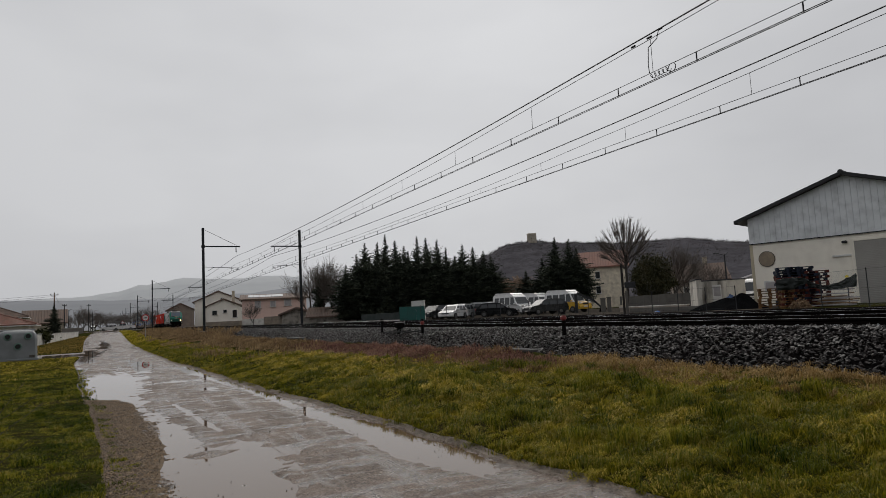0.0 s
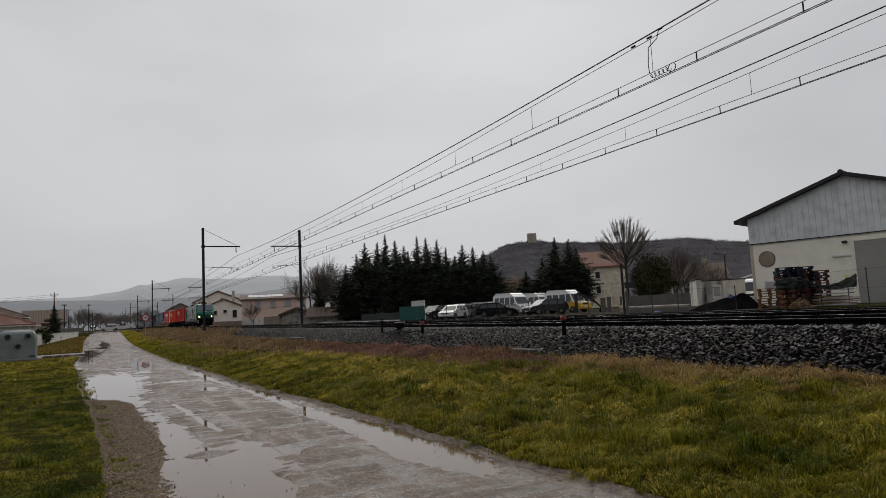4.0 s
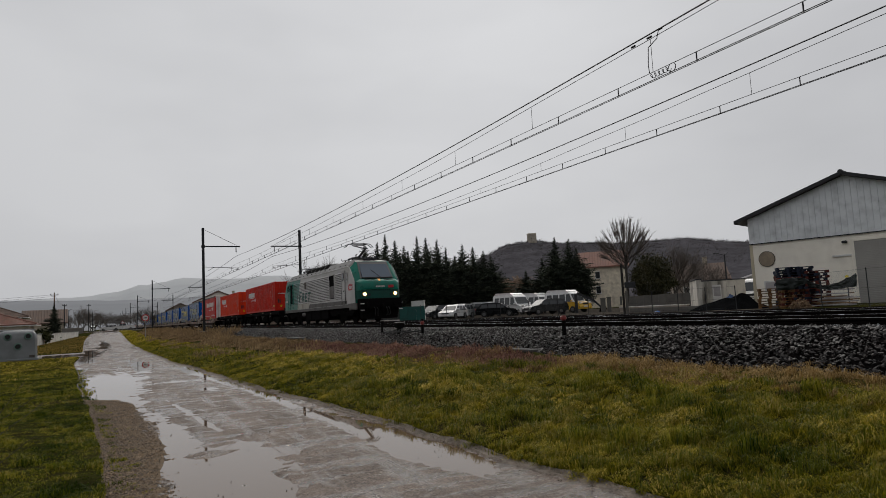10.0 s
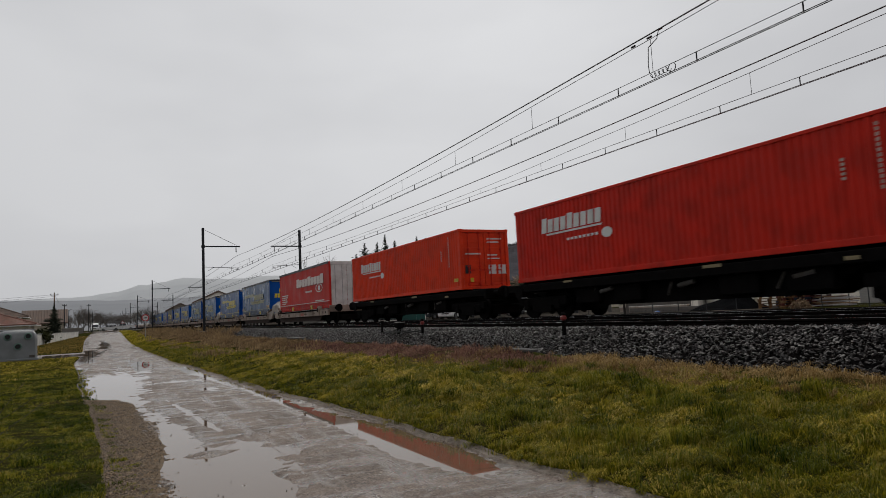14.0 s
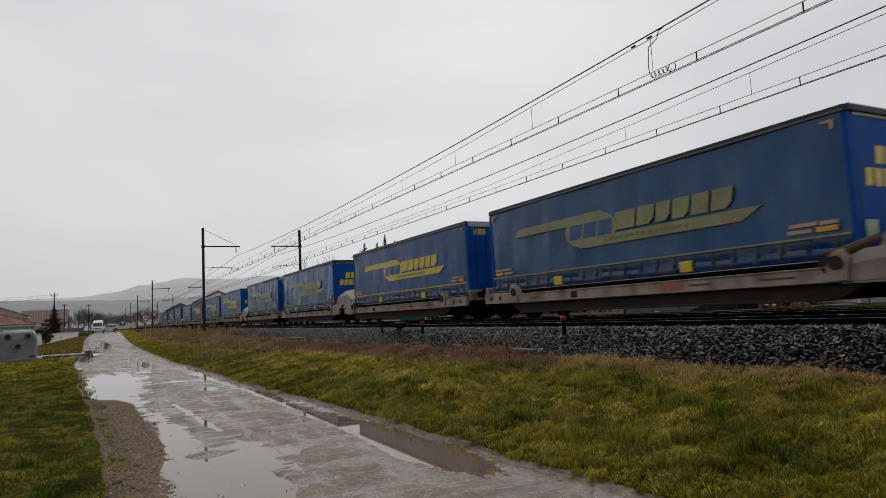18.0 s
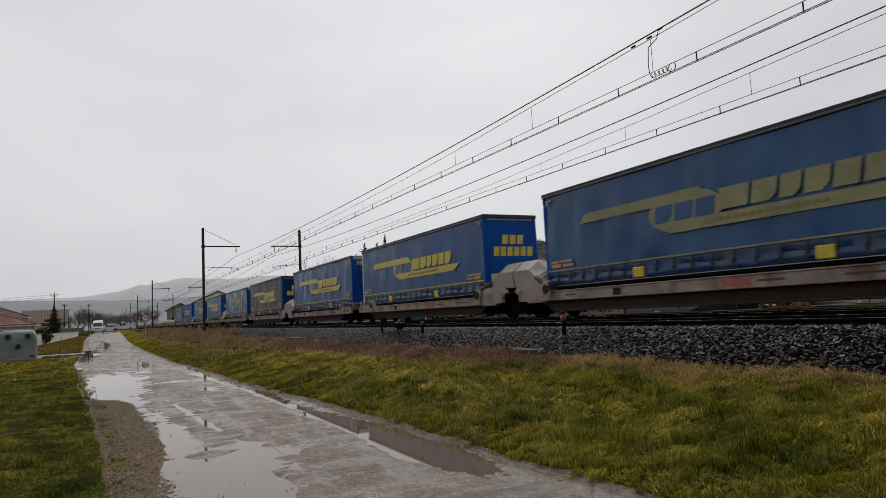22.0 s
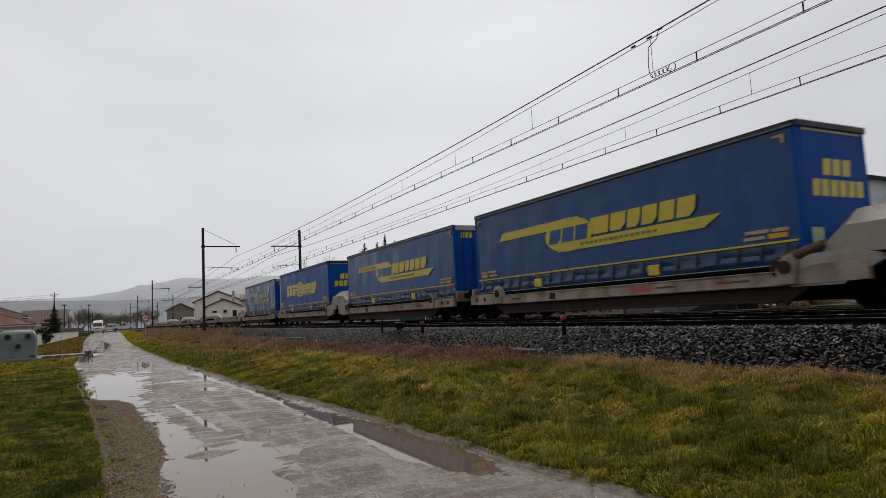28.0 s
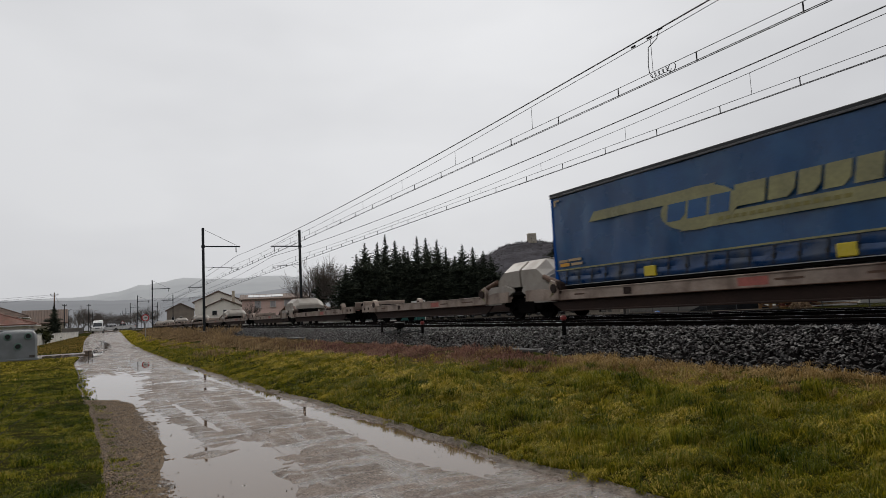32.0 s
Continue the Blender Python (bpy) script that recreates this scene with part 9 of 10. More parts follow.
grass("verge_grass", 16000, 1.4, 7.8, 70, 158, verge_keep, 0.12, 0.3, 0.03, M_GRASS, HIGH, 34, 0.6)
lawn_z = lambda x, y: ground_z(x, y) if x < lane_left(y) - 0.03 else (0.032 if y < 17 else 0.004)
grass("lawn_grass", 170000, -3.0, 0.5, 4.0, 16, left_keep, 0.018, 0.06, 0.0042, M_GRASSL, "damp dark green turf beside the lane", 35, 1.2, lawn_z)
grass("lawn_grass", 26000, -9.0, 0.0, 26, 46, left_keep, 0.04, 0.11, 0.009, M_GRASS, "yellowed damp grass beside the lane", 38, 1.0)
grass("lawn_grass", 70000, -6.0, 0.0, 16, 31, left_keep, 0.03, 0.08, 0.007, M_GRASSL, "damp dark green turf beside the lane", 36, 1.15, lawn_z)
grass("lawn_grass", 26000, -14.0, -1.4, 55, 120, left_keep, 0.07, 0.15, 0.016, leaf_mat("rusty_lawn", (0.13, 0.090, 0.020), (0.30, 0.20, 0.045), (0.44, 0.29, 0.09), 1.2, thin=0.3), "yellowed lawn before the garden wall", 37, 0.6)

grass("verge_grass", 9000, 3.9, 7.8, -8, 2.4, verge_keep, 0.05, 0.14, 0.009, M_GRASS, "yellowish green winter grass on the railway bank", 39, 1.1)
grass("lawn_grass", 12000, -6.0, 0.0, -8, 4.0, lambda x, y: True, 0.05, 0.14, 0.009, M_GRASSL, "damp dark green grass beside the lane", 40, 1.1)

# straw and reddish weeds along the foot of the ballast, taller and browner farther on
M_BROWN = leaf_mat("rusty_dead_grass", (0.105, 0.066, 0.038), (0.25, 0.162, 0.080), (0.42, 0.30, 0.155), 0.8, thin=0.25)
bank_z = lambda x, y: max(ground_z(min(x, 7.58), y), bed_z(x, y))
toe_keep = lambda x, y: noise.noise((x * 0.8, y * 0.35, 6.0)) > -0.30 - 0.03 * (y - 8)
grass("dry_weeds", 46000, 6.2, 7.35, 9.0, 26, toe_keep, 0.06, 0.17, 0.004, M_REDWEED, "reddish brown dry weeds at the foot of the ballast", 41, 0.7, bank_z)
grass("dry_weeds", 26000, 6.1, 7.4, 26, 80, toe_keep, 0.07, 0.20, 0.009, M_BROWN, "reddish brown dry weeds at the foot of the ballast", 42, 0.7, bank_z)
grass("tall_weeds", 16000, 6.4, 8.3, 46, 155, lambda x, y: True, 0.20, 0.50, 0.014, M_BROWN, "tall dark dead weeds beside the ballast", 46, 0.45, bank_z)
grass("dry_straw", 34000, 5.9, 7.6, 1.0, 9.5, lambda x, y: noise.noise((x * 1.1, y * 0.9, 11.0)) > 0.05 - 0.9 * (x - 6.5), 0.06, 0.2, 0.0030, M_STRAW, "tufts of dry straw on the bank", 43, 1.25, bank_z)
grass("dry_straw", 9000, 6.2, 7.4, 9, 14, lambda x, y: noise.noise((x * 1.1, y * 0.9, 11.0)) > 0.05, 0.06, 0.18, 0.0032, M_STRAW, "tufts of dry straw on the bank", 48, 1.1, bank_z)
grass("dry_straw", 20000, 4.6, 7.0, 12, 26, lambda x, y: noise.noise((x * 0.7, y * 0.35, 15.0)) > 0.22 - 0.22 * (x - 4.6), 0.05, 0.15, 0.005, M_BROWN, "dry straw patches on the bank", 45, 0.9)
grass("dry_straw", 60000, 3.4, 7.2, 22, 120, lambda x, y: noise.noise((x * 0.7, y * 0.25, 15.0)) > 0.26 - 0.34 * (x - 3.4), 0.08, 0.24, 0.013, M_BROWN, "rusty dead grass on the upper bank", 44, 0.6)


def tufts(name, n, per, x0, x1, y0, y1, keep, l0, l1, w, material, label, seed, zf=ground_z, spread=0.035):
    """Tussocks: blades that spread from common roots."""
    c = spots_in(n, x0, x1, y0, y1, zf, keep, seed)
    r = np.random.default_rng(seed)
    m = len(c) * per
    sp = np.repeat(c, per, 0) + np.concatenate([r.normal(0, spread, (m, 2)), np.zeros((m, 1))], 1)
    size = np.repeat(r.uniform(0.6, 1.3, len(c)), per)
    a = r.uniform(0, 6.28, m)
    out = np.stack([np.cos(a), np.sin(a), np.zeros(m)], -1)
    side_ = np.stack([-np.sin(a), np.cos(a), np.zeros(m)], -1)
    L = (r.uniform(l0, l1, m) * size)[:, None]
    k = np.clip(r.normal(0.75, 0.35, m), 0.1, 1.4)[:, None]
    up = np.array([0, 0, 1.0])
    ww = w * r.uniform(0.7, 1.3, m)[:, None]
    mid = sp + L * (0.6 * up + 0.3 * k * out)
    tip = sp + L * ((0.9 - 0.55 * k) * up + 0.95 * k * out)
    v = np.stack([sp - side_ * ww, sp + side_ * ww, mid - side_ * ww * 0.8, mid + side_ * ww * 0.8, tip], 1)
    f = np.array([(0, 1, 3), (0, 3, 2), (2, 3, 4)])[None] + 5 * np.arange(m)[:, None, None]
    tagged(part(name, big_mesh(name, v.reshape(-1, 3), f.reshape(-1, 3)), material), label, "grass", "", "stuff")


M_TUFT = leaf_mat("fresh_tussock", (0.06, 0.075, 0.003), (0.15, 0.15, 0.008), (0.34, 0.26, 0.05), 1.5, 0.5, thin=0.35, shine=0.10)
tufts("grass_tussocks", 1500, 34, 3.7, 7.7, 2.4, 14, verge_keep, 0.06, 0.15, 0.0034, M_TUFT, "green tussocks on the railway bank", 61)
tufts("grass_tussocks", 900, 30, 2.6, 7.7, 14, 45, verge_keep, 0.07, 0.17, 0.007, M_TUFT, "green tussocks on the railway bank", 62)
tufts("grass_tussocks", 240, 40, -3.0, 0.0, 4.5, 24, left_keep, 0.04, 0.09, 0.004, M_TUFT, "green tussocks beside the lane", 63)
tufts("grass_tussocks", 70, 150, 4.3, 7.2, 3.0, 12, verge_keep, 0.12, 0.24, 0.0036, M_GRASSL, "large dark green tussocks on the railway bank", 66, spread=0.085)
tufts("grass_tussocks", 60, 110, -2.6, 0.0, 5.0, 20, left_keep, 0.06, 0.13, 0.0045, M_GRASSL, "large dark green tussocks beside the lane", 67, spread=0.08)
tufts("straw_tussocks", 260, 40, 6.4, 7.8, 2.4, 14, verge_keep, 0.08, 0.2, 0.0035, M_STRAW, "pale dry tussocks at the foot of the ballast", 64)

fw = spots_in(16000, 18.1, 19.4, 12, 75, lambda x, y: RAIL - 0.28, lambda x, y: noise.noise((x * 1.2, y * 0.5, 3.0)) > -0.35, 47)
blades("far_side_weeds", fw, rg.uniform(0.14, 0.32, len(fw)), np.full(len(fw), 0.009), leaf_mat("dark_dead_weeds", (0.010, 0.009, 0.006), (0.024, 0.020, 0.013), (0.06, 0.045, 0.025), 0.7), "dark dead weeds beyond the farther track", 0.4)

# gravel stones on the shoulder and grit on the lane
gs = spots_in(60000, -0.5, 1.2, 4.2, 17.3, lambda x, y: 0.038 if x < lerp_table(right, y) - 0.05 else lane_z(x, y) + 0.003, lambda x, y: lerp_table(left, y) - 0.1 < x < lerp_table(right, y) + 0.55 * noise.noise((x * 11, y * 11, 0)), 51)
scatter_stones("shoulder_gravel", gs, np.random.default_rng(2).uniform(0.004, 0.012, len(gs)), mat("gravel_stones", (0.160, 0.112, 0.068), 0.7, 0, 0.3, 5, 40, 0.2, by="island", by_range=(0.35, 1.75)), "brown gravel stones beside the lane")


ls = spots_in(420, 0.5, 3.7, 4.5, 13, lambda x, y: max(-0.004, lane_z(x, y)) + 0.004, lambda x, y: noise.noise((x * 2, y * 2, 31.0)) > 0.05, 53)
scatter_stones("loose_grit", ls, np.random.default_rng(3).uniform(0.004, 0.009, len(ls)), mat("dark_grit", (0.05, 0.042, 0.036), 0.7, 0, 0.3, 5, 40, 0.2, by="island"), "small loose stones scattered on the lane")
es = spots_in(9000, 2.9, 4.1, 3.5, 20, lambda x, y: max(0.006, lane_z(min(x, lane_right(y)), y)) + 0.006, lambda x, y: abs(x - lane_right(y) - 0.02) < 0.12 + 0.18 * noise.noise((x * 8, y * 8, 2.0)), 54)
scatter_stones("edge_grit", es, np.random.default_rng(4).uniform(0.004, 0.013, len(es)), mat("edge_stones", (0.16, 0.125, 0.095), 0.8, 0, 0.3, 5, 40, 0.2, by="island"), "small stones along the edge of the lane")


# ---- trees ----
def conifer_crown(h, rad, seed, droop=0.1):
    r = np.random.default_rng(seed)
    v, f = [], []
    layers = int(h * 4.6)
    for j in range(layers):
        k = j / layers
        z = h * (0.06 + 0.94 * k)
        reach = 0.88 * rad * min(1.0, 1.9 * (1 - k)) * (0.66 + 0.6 * r.random()) * (0.72 + 0.28 * min(1.0, k / 0.3)) + 0.04
        for a in r.uniform(0, 6.283, max(5, int(17 * min(1.0, 1.4 * (1 - k)) + 4))):
            L = reach * (r.uniform(0.35, 1.25) if k < 0.85 else r.uniform(0.3, 1.0))
            zj = r.uniform(-0.16, 0.16)
            nseg = max(4, int(L * 9))
            for q_ in range(nseg):
                u = (q_ + 0.6) / nseg
                c = np.array([math.cos(a) * L * u, math.sin(a) * L * u, z + zj + 0.12 * L * math.sin(u * 2.5) - droop * L * u * u + (0.1 + 0.45 * k) * L * u])
                s = (0.13 + 0.17 * (1 - u) + 0.05 * r.random()) * (0.34 + 0.72 * min(1, 1.3 * (1 - k)))
                for _ in range(2):
                    d = r.normal(0, 1, 3)
                    d[2] = abs(d[2]) * 0.7 - 0.3
                    d /= np.linalg.norm(d)
                    e = np.cross(d, r.normal(0, 1, 3))
                    e /= np.linalg.norm(e) + 1e-6
                    i = len(v)
                    v += [c - e * s * 0.35, c + e * s * 0.35, c + d * s * 1.9]
                    f.append((i, i + 1, i + 2))
    return big_mesh("crown", np.array(v), np.array(f))


def add_conifer(x, y, z, h, me, s, turn, label, trunk_r=0.16):
    t = thing("conifer_tree", label, "tree", pose(x, y, z, rt.uniform(-2, 2), rt.uniform(-2, 2), turn), "conifers")
    part("trunk", Build().rod((0, 0, -0.2), (0, 0, h * 0.97), trunk_r, 0.02, 8), M_BARK, t)
    ob = part("crown", me, M_NEEDLE, t)
    ob.matrix_basis = Matrix.Diagonal((s[0] * 1.08, s[0] * 1.08, s[1], 1))
    return t


CROWNS = [conifer_crown(10.0, 2.3, 61), conifer_crown(10.0, 1.9, 62), conifer_crown(10.0, 2.6, 63)]
for me in CROWNS:
    me.materials.append(M_NEEDLE)
rt = random.Random(9)
# bearing, distance, height, girth
ROW = [(18.71, 92, 8.0, 1.05), (19.68, 93, 9.6, 1.15), (20.42, 91, 11.0, 1.1), (21.40, 93, 11.2, 1.1), (22.29, 90, 11.8, 1.0), (23.33, 92, 11.2, 1.05), (24.07, 90, 10.2, 1.0), (25.01, 92, 11.6, 1.05), (25.96, 90, 11.2, 1.0), (26.90, 91, 11.0, 1.05), (27.70, 92, 9.8, 1.0), (28.89, 89, 9.9, 1.05), (30.04, 88, 9.4, 1.0), (30.83, 89, 8.8, 1.15), (31.53, 88, 8.0, 1.1), (20.76, 97, 9.5, 1.3), (24.47, 97, 10, 1.3), (28.20, 96, 9, 1.3)]
for k, (b_, d_, h_, g_) in enumerate(ROW):
    x, y = spot(b_, d_)
    add_conifer(x, y, YARD, h_, CROWNS[k % 3], (g_, h_ / 10.0), rt.uniform(0, 360), "tall dark conifer in a dense row behind the yard")
for b_, d_, h_, g_ in ((36.97, 82, 9.3, 1.2), (38.18, 84, 9.2, 1.15), (39.14, 84, 8.0, 1.0), (36.00, 84, 7.0, 1.1), (34.63, 86, 5.6, 1.1)):
    x, y = spot(b_, d_)
    add_conifer(x, y, YARD, h_, CROWNS[rt.randrange(3)], (g_, h_ / 10.0), rt.uniform(0, 360), "dark conifer standing alone behind parked vans")
x, y = spot(-3.61, 104)
add_conifer(x, y, 0.1, 5.6, CROWNS[1], (0.52, 0.56), 40, "slim dark conifer beside a garden wall")
x, y = spot(16.43, 99)
add_conifer(x, y, YARD, 8.6, CROWNS[1], (0.42, 0.86), 10, "thin conifer among bare shrubs")


def bare_tree(h, spread, seed, depth=5, upright=0.5, trunk=0.18, fork=0.25, start=0.3):
    r = random.Random(seed)
    wood, twigs = Build(), Build()

    def grow(p, d, L, rad, k):
        q_ = p + d * L
        (wood if k < 2 else twigs).rod(p, q_, rad, rad * 0.68, 5 if k < 2 else 3, False)
        if k >= depth:
            return
        for _ in range(3 if k < 3 else 2 + (r.random() < 0.5)):
            u = r.uniform(0.45, 1.0)
            side_ = Vector((r.gauss(0, 1), r.gauss(0, 1), r.gauss(0, 0.4))).normalized()
            nd = (d * (1 - spread * 0.6) + side_ * spread * r.uniform(0.5, 1.2) + UP * upright * 0.5).normalized()
            grow(p + d * L * u, nd, L * r.uniform(0.62, 0.86), rad * 0.55, k + 1)
        grow(q_, (d + UP * upright * 0.3 + Vector((r.gauss(0, 0.12), r.gauss(0, 0.12), 0))).normalized(), L * 0.8, rad * 0.66, k + 1)
    grow(Vector((0, 0, 0)), Vector((0.02, 0.03, 1)).normalized(), h * start, trunk, 0)
    top = max(v[2] for v in twigs.v)
    k = h / top
    for b in (wood, twigs):
        b.v = [(x * k, y * k, z * k) for x, y, z in b.v]
    return wood.mesh("branchwork"), twigs.mesh("twigs")


def add_bare(x, y, z, meshes, s, turn, label):
    t = thing("bare_tree", label, "tree", pose(x, y, z, 0, 0, turn), "bare trees")
    for nm, me, mt in (("branchwork", meshes[0], M_BARK), ("twig_spray", meshes[1], M_TWIG)):
        ob = part(nm, me, mt, t)
        ob.matrix_basis = Matrix.Diagonal((s[0], s[0], s[1], 1))
    return t


def fan_tree(h, crown_r, seed, limbs=34):
    """A lopped tree: a slim trunk and a round fan of straight limbs with fine shoots."""
    r = random.Random(seed)
    wood, twigs = Build(), Build()
    t0 = h * 0.50
    wood.rod((0, 0, -0.2), (0, 0, t0), 0.17, 0.13, 9).rod((0, 0, t0), (0, 0, t0 + 1.4), 0.12, 0.05, 7)
    mid = Vector((0, 0, h - crown_r))
    for k in range(limbs):
        a, e = k * 2.4, r.uniform(-0.55, 0.99)
        d = Vector((math.cos(a) * (1 - e * e) ** 0.5, math.sin(a) * (1 - e * e) ** 0.5, e)).normalized()
        tip = mid + d * crown_r * r.uniform(0.88, 1.05)
        p0 = Vector((r.uniform(-0.1, 0.1), r.uniform(-0.1, 0.1), t0 + r.uniform(-0.7, 1.3)))
        bend = p0.lerp(tip, 0.5) + Vector((d.x, d.y, 0.0)) * 0.22
        pts = [p0, p0.lerp(bend, 0.6), bend, bend.lerp(tip, 0.5) + Vector((0, 0, 0.06)), tip]
        for i, (u, w) in enumerate(zip(pts, pts[1:])):
            wood.rod(u, w, 0.028 - 0.005 * i, 0.023 - 0.005 * i, 4, False)
        run = (tip - bend).normalized()
        for _ in range(24):
            base = bend.lerp(tip, r.uniform(0.0, 0.95))
            dd = (run + Vector((r.gauss(0, 0.20), r.gauss(0, 0.20), r.gauss(0.22, 0.14)))).normalized()
            L = r.uniform(0.4, 1.1)
            twigs.rod(base, base + dd * L, 0.010, 0.005, 3, False)
            q0 = base + dd * L * r.uniform(0.2, 0.7)
            d2 = (dd + Vector((r.gauss(0, 0.25), r.gauss(0, 0.25), r.gauss(0.1, 0.2)))).normalized()
            twigs.rod(q0, q0 + d2 * L * 0.5, 0.008, 0.005, 3, False)
    return wood.mesh("branchwork"), twigs.mesh("twig_spray")


BARE_ROUND = fan_tree(9.9, 2.75, 71, 96)
BARE_WIDE = bare_tree(8.0, 0.62, 72, 6, 0.35, 0.16)
BARE_SHRUB = bare_tree(5.0, 0.6, 73, 6, 0.5, 0.07, start=0.22)
for b_, d_, z_, me, s_, lab in (
        (43.05, 75, YARD, BARE_ROUND, (1.0, 1.0), "large leafless tree with a rounded crown"),
        (46.71, 78, YARD, BARE_WIDE, (0.9, 1.0), "leafless tree behind the yard wall"), (47.59, 84, YARD, BARE_WIDE, (0.95, 0.98), "leafless tree behind the yard wall"), (48.81, 95, YARD, BARE_WIDE, (0.8, 0.85), "leafless tree before old roofs"), (49.88, 105, YARD, BARE_WIDE, (0.8, 0.8), "leafless tree before old roofs"),
        (16.72, 100, YARD, BARE_WIDE, (1.5, 1.35), "leafless tree beside the conifer row"), (15.67, 102, YARD, BARE_WIDE, (1.5, 1.3), "leafless tree beside the conifer row"), (17.78, 98, YARD, BARE_SHRUB, (1.8, 1.9), "leafless shrub beside the conifer row"), (10.94, 106, YARD, BARE_SHRUB, (0.9, 0.85), "small leafless tree before the salmon house"),
        (33.16, 95, YARD, BARE_SHRUB, (1.2, 1.0), "brown leafless shrub behind the yard"), (34.14, 96, YARD, BARE_SHRUB, (1.2, 1.0), "brown leafless shrub behind the yard"), (32.42, 97, YARD, BARE_SHRUB, (1.2, 0.9), "brown leafless shrub behind the yard"),
        (-1.64, 210, 1, BARE_WIDE, (1.0, 1.0), "leafless tree in the far street"), (-2.02, 220, 1, BARE_WIDE, (1.1, 1.0), "leafless tree in the far street"), (-0.48, 235, 1, BARE_WIDE, (1.2, 0.8), "leafless tree in the far street"), (-0.09, 260, 1, BARE_WIDE, (1.3, 0.9), "leafless tree in the far street"), (0.42, 265, 1, BARE_WIDE, (1.3, 0.85), "leafless tree in the far street"), (0.93, 270, 1, BARE_WIDE, (1.3, 0.8), "leafless tree in the far street"), (1.42, 262, 1, BARE_WIDE, (1.3, 0.85), "leafless tree in the far street"), (2.02, 255, 1, BARE_WIDE, (1.3, 0.9), "leafless tree behind the railway"), (-0.87, 240, 1, BARE_WIDE, (1.2, 0.95), "leafless tree in the far street"), (-1.14, 230, 1, BARE_WIDE, (1.1, 0.9), "leafless tree in the far street"), (-2.47, 200, 1, BARE_WIDE, (0.9, 0.7), "leafless tree in the far street"), (2.63, 230, 1, BARE_WIDE, (1.1, 1.0), "leafless tree behind the railway"), (3.21, 225, 1, BARE_WIDE, (1.1, 0.9), "leafless tree behind the railway")):
    x, y = spot(b_, d_)
    add_bare(x, y, z_, me, s_, rt.uniform(0, 360), lab)


def leafy(name, label, bearing, dist, z, rx, h, n, material, seed, size=0.16, base=0.15):
    r = np.random.default_rng(seed)
    d = r.normal(0, 1, (n, 3))
    d /= np.linalg.norm(d, axis=1)[:, None]
    rr = r.uniform(0.35, 1.0, n) ** 0.5
    c = d * rr[:, None] * np.array([rx, rx, h * 0.5]) * (0.8 + 0.35 * r.random((n, 1))) + np.array([0, 0, h * (0.5 + base * 0.5)])
    c += 0.10 * rx * np.sin(c * 3.1 / rx + seed) + 0.13 * rx * np.sin(c[:, [1, 2, 0]] * 5.3 / rx + 2 * seed)
    a, b = r.normal(0, 1, (n, 3)), r.normal(0, 1, (n, 3))
    v = np.stack([c, c + a * size, c + b * size], 1).reshape(-1, 3)
    t = thing(name, label, "shrub", pose(*spot(bearing, dist), z))
    part("stem", Build().rod((0, 0, -0.1), (0, 0, h * 0.5), 0.08, 0.04), M_BARK, t)
    part("crown", big_mesh("crown", v, np.arange(3 * n).reshape(-1, 3)), material, t)
    return t


M_OLIVE = leaf_mat("olive_evergreen", (0.026, 0.028, 0.013), (0.055, 0.054, 0.026), (0.105, 0.092, 0.05), 0.9)
leafy("evergreen_shrub", "dark evergreen tree behind the panel wall", 45.05, 74, YARD, 2.1, 5.3, 17000, M_OLIVE, 81, 0.095)
leafy("evergreen_shrub", "low evergreen shrub beside the bins", -4.52, 92, 0.1, 1.3, 1.9, 1500, M_SHRUB, 82, 0.14)
M_DRYBUSH = leaf_mat("dry_bush_stems", (0.10, 0.066, 0.042), (0.20, 0.135, 0.085), (0.32, 0.23, 0.15), 0.8, thin=0.3)
leafy("dry_bush", "pale dry bush before the pallets", 55.9, 38, YARD - 0.22, 0.45, 0.62, 900, M_DRYBUSH, 83, 0.06)
M_THICKET = leaf_mat("brown_winter_thicket", (0.15, 0.105, 0.075), (0.24, 0.17, 0.12), (0.34, 0.25, 0.18), 0.7, thin=0.4)
for k, (b_, d_, rx_, h_) in enumerate(((32.6, 92, 2.3, 4.6), (33.5, 94, 2.2, 5.0), (34.4, 93, 1.9, 4.2), (35.2, 95, 1.8, 4.4))):
    leafy("brown_thicket", "brown leafless thicket behind the yard", b_, d_, YARD, rx_, h_, 5200, M_THICKET, 90 + k, 0.10)
# twigs that reach in beside the lane
tw_ = thing("bare_twigs", "thin bare twigs beside the lane", "twigs", pose(-1.05, 9.2, 0.0))
for k, (x0, y0, z0, x1, y1, z1) in enumerate(((-0.5, 0, 0.2, 0.16, 0.2, 1.02), (-0.5, 0, 0.25, 0.33, 0.5, 0.72), (-0.4, -0.3, 0.0, 0.30, -0.2, 0.42), (-0.3, 0, 0.55, 0.30, 0.1, 0.86))):
    part("twig", Build().pipe([(x0, y0, z0), ((x0 + x1) / 2, (y0 + y1) / 2, (z0 + z1) / 2 - 0.06), (x1, y1, z1)], 0.0035, 5), M_BARK, tw_)

# woods on the hill: a soft fringe of bare crowns along the skyline, thickets below it
hv, hf = [], []
rw = np.random.default_rng(91)


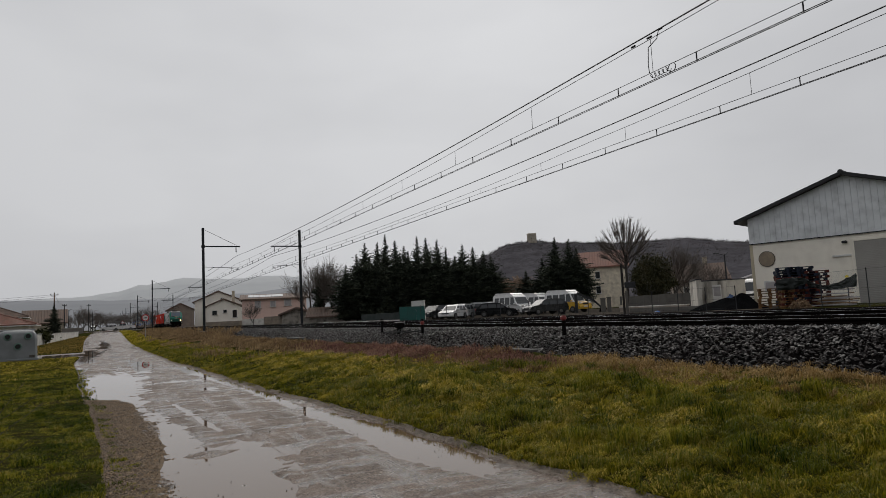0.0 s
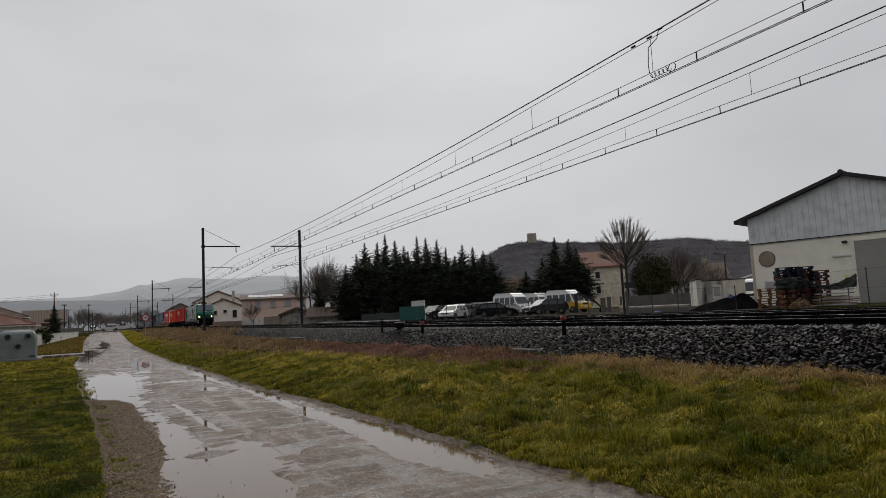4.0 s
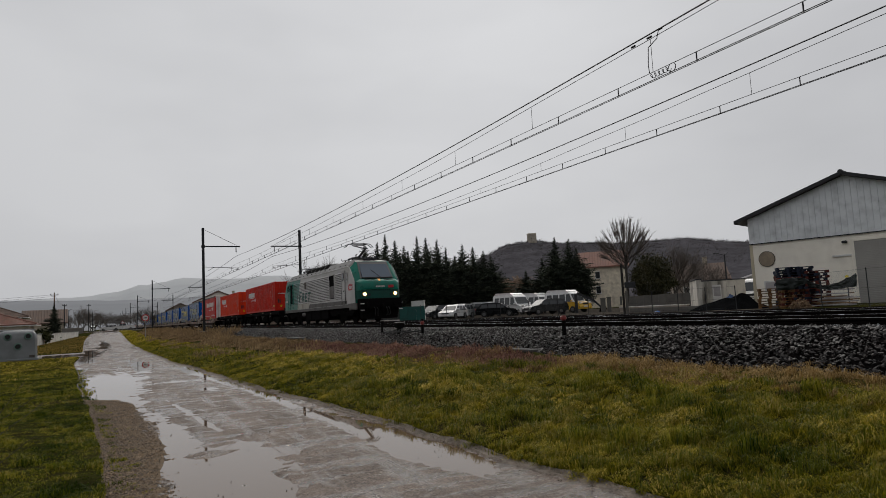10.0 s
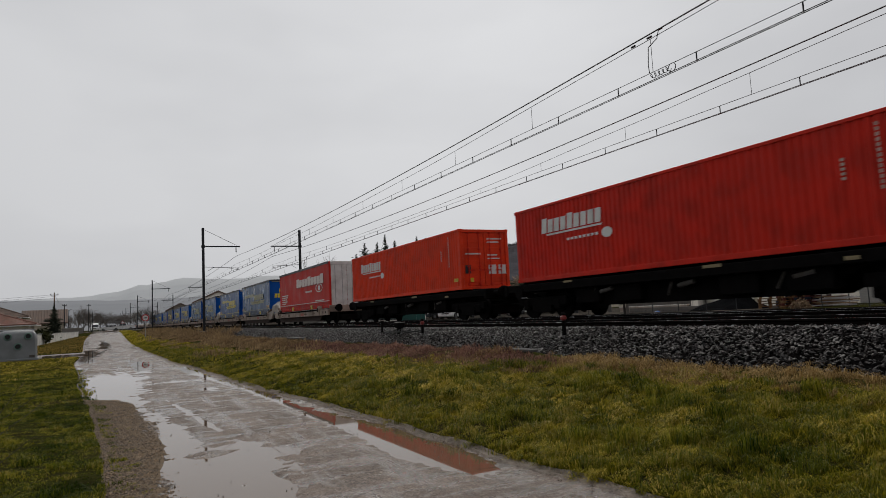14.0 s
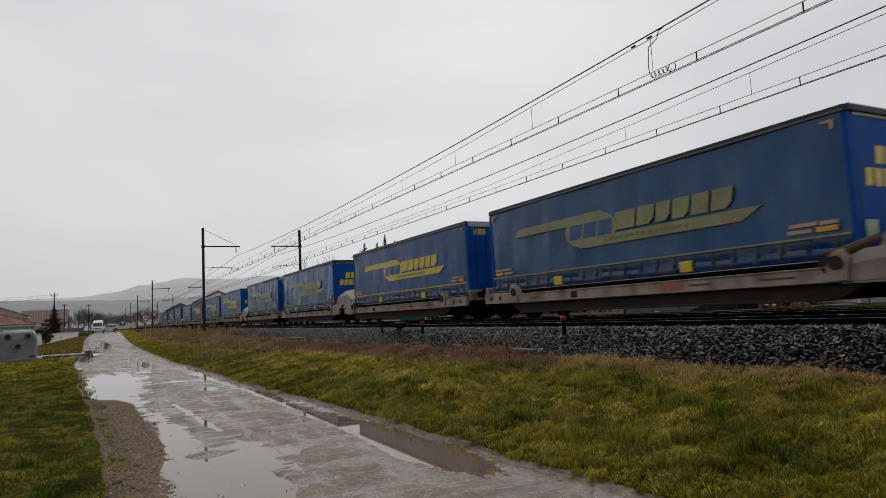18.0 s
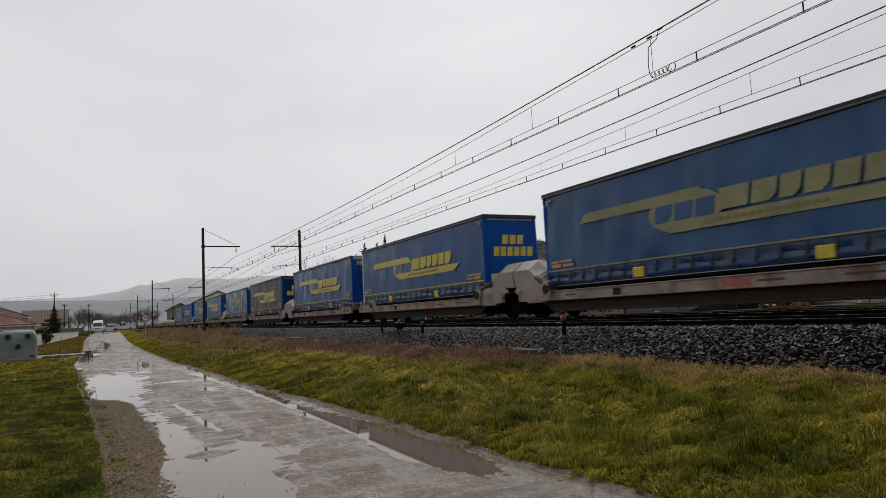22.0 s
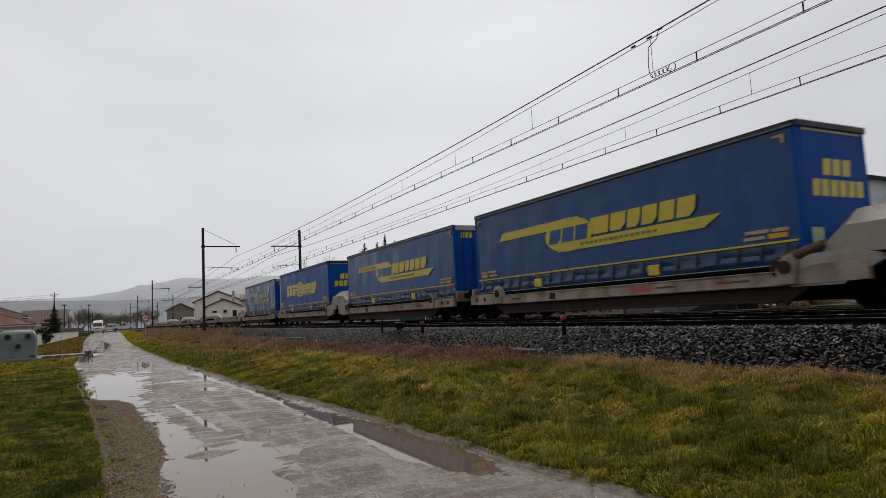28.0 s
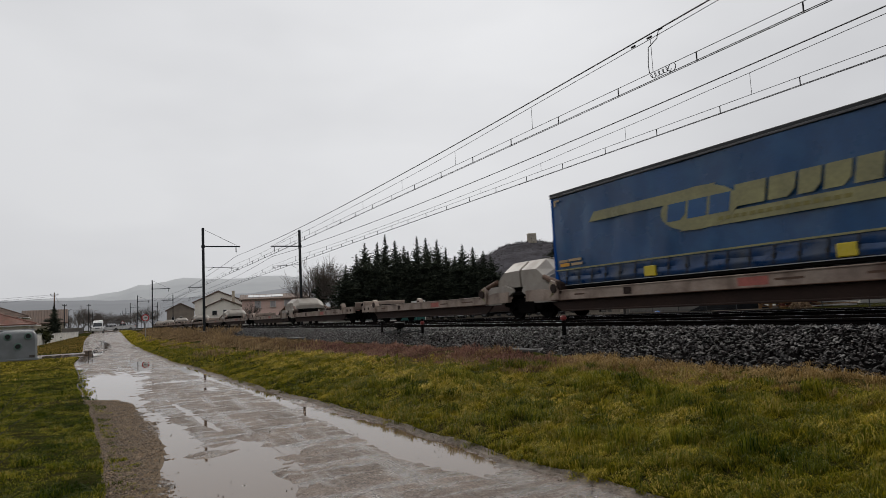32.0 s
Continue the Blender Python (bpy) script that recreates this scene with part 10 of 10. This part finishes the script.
def spray(x_, y_, z_, hh, n):
    """One far leafless crown: thin shoots that spread from a low fork."""
    for _ in range(n):
        a_, e_ = rw.uniform(0, 6.283), rw.uniform(0.1, 1.0)
        lean = 0.62 * hh * (1 - e_ * e_) ** 0.5
        foot = np.array([x_, y_, z_]) + np.array([math.cos(a_), math.sin(a_), 0]) * lean * rw.uniform(0.1, 0.7) + np.array([0, 0, hh * rw.uniform(0.1, 0.6)])
        tip = np.array([x_ + math.cos(a_) * lean, y_ + math.sin(a_) * lean, z_ + hh * (0.45 + 0.55 * e_)])
        wd = np.array([0.78, -0.62, 0]) * rw.uniform(0.07, 0.16)
        i = len(hv)
        hv.extend([foot - wd, foot + wd, tip])
        hf.append((i, i + 1, i + 2))


for k in range(620):
    a = 28.6 + 33.4 * (k + rw.uniform(0, 1)) / 620
    lump = 0.5 + 0.5 * noise.noise((a * 1.6, 3.0, 0)) + 0.35 * noise.noise((a * 5.5, 8.0, 0))
    x_, y_ = 998 * math.sin(radians(a)), 998 * math.cos(radians(a))
    hh = rw.uniform(2.5, 5.0) + 7.5 * max(0.0, lump) * rw.uniform(0.4, 1.0)
    spray(x_, y_, lerp_table(HILL, a) - 3.0, hh, 26)
for k in range(2600):
    a = rw.uniform(28.5, 62)
    u = 1.0 - 0.05 - 0.35 * rw.uniform(0.0, 1.0) ** 1.5
    hgt = lerp_table(HILL, a)
    r_ = 1000 - 420 * (1 - u)
    spray(r_ * math.sin(radians(a)), r_ * math.cos(radians(a)), -5 + (hgt + 5) * u ** 1.15 - 1.5, rw.uniform(3.0, 5.5), 9)
# greyed with the same distance haze as the hill
tagged(part("far_woods", big_mesh("far_woods", np.array(hv), np.array(hf)), leaf_mat("far_winter_woods", (0.070, 0.064, 0.068), (0.084, 0.077, 0.080), (0.10, 0.092, 0.094), 0.02, thin=0.5)), "leafless winter woods covering the hill", "woods", "", "stuff")


def travel(t):
    u = t - 19
    return 13.3318 * u + 0.013245 * u * u + 0.35255 * (u / 10) ** 3


def motions():
    """Everything that moves: the train rolls along the farther track."""
    times = [2.0 * k for k in range(17)]
    for vehicle, s0 in TRAIN:
        walk(vehicle, [(t, pose(FAR, s0 - travel(t), RAIL + 0.004)) for t in times])
    # a minibus rolls up to the end of the lane and waits
    go = [(0.0, 330.0), (9.0, 330.0), (12.0, 290.0), (15.0, 185.0), (16.5, 152.0), (18.0, 148.0), (32.0, 148.0)]
    x0, y0, _ = visitor.matrix_basis.translation
    for_rows = [(t, pose(x0 - (y - 148) * 0.022, y, rise(y) + (0.172 if 158 < y < 200 else 0.014), 0, 0, 268)) for t, y in go]
    walk(visitor, for_rows)


motions()
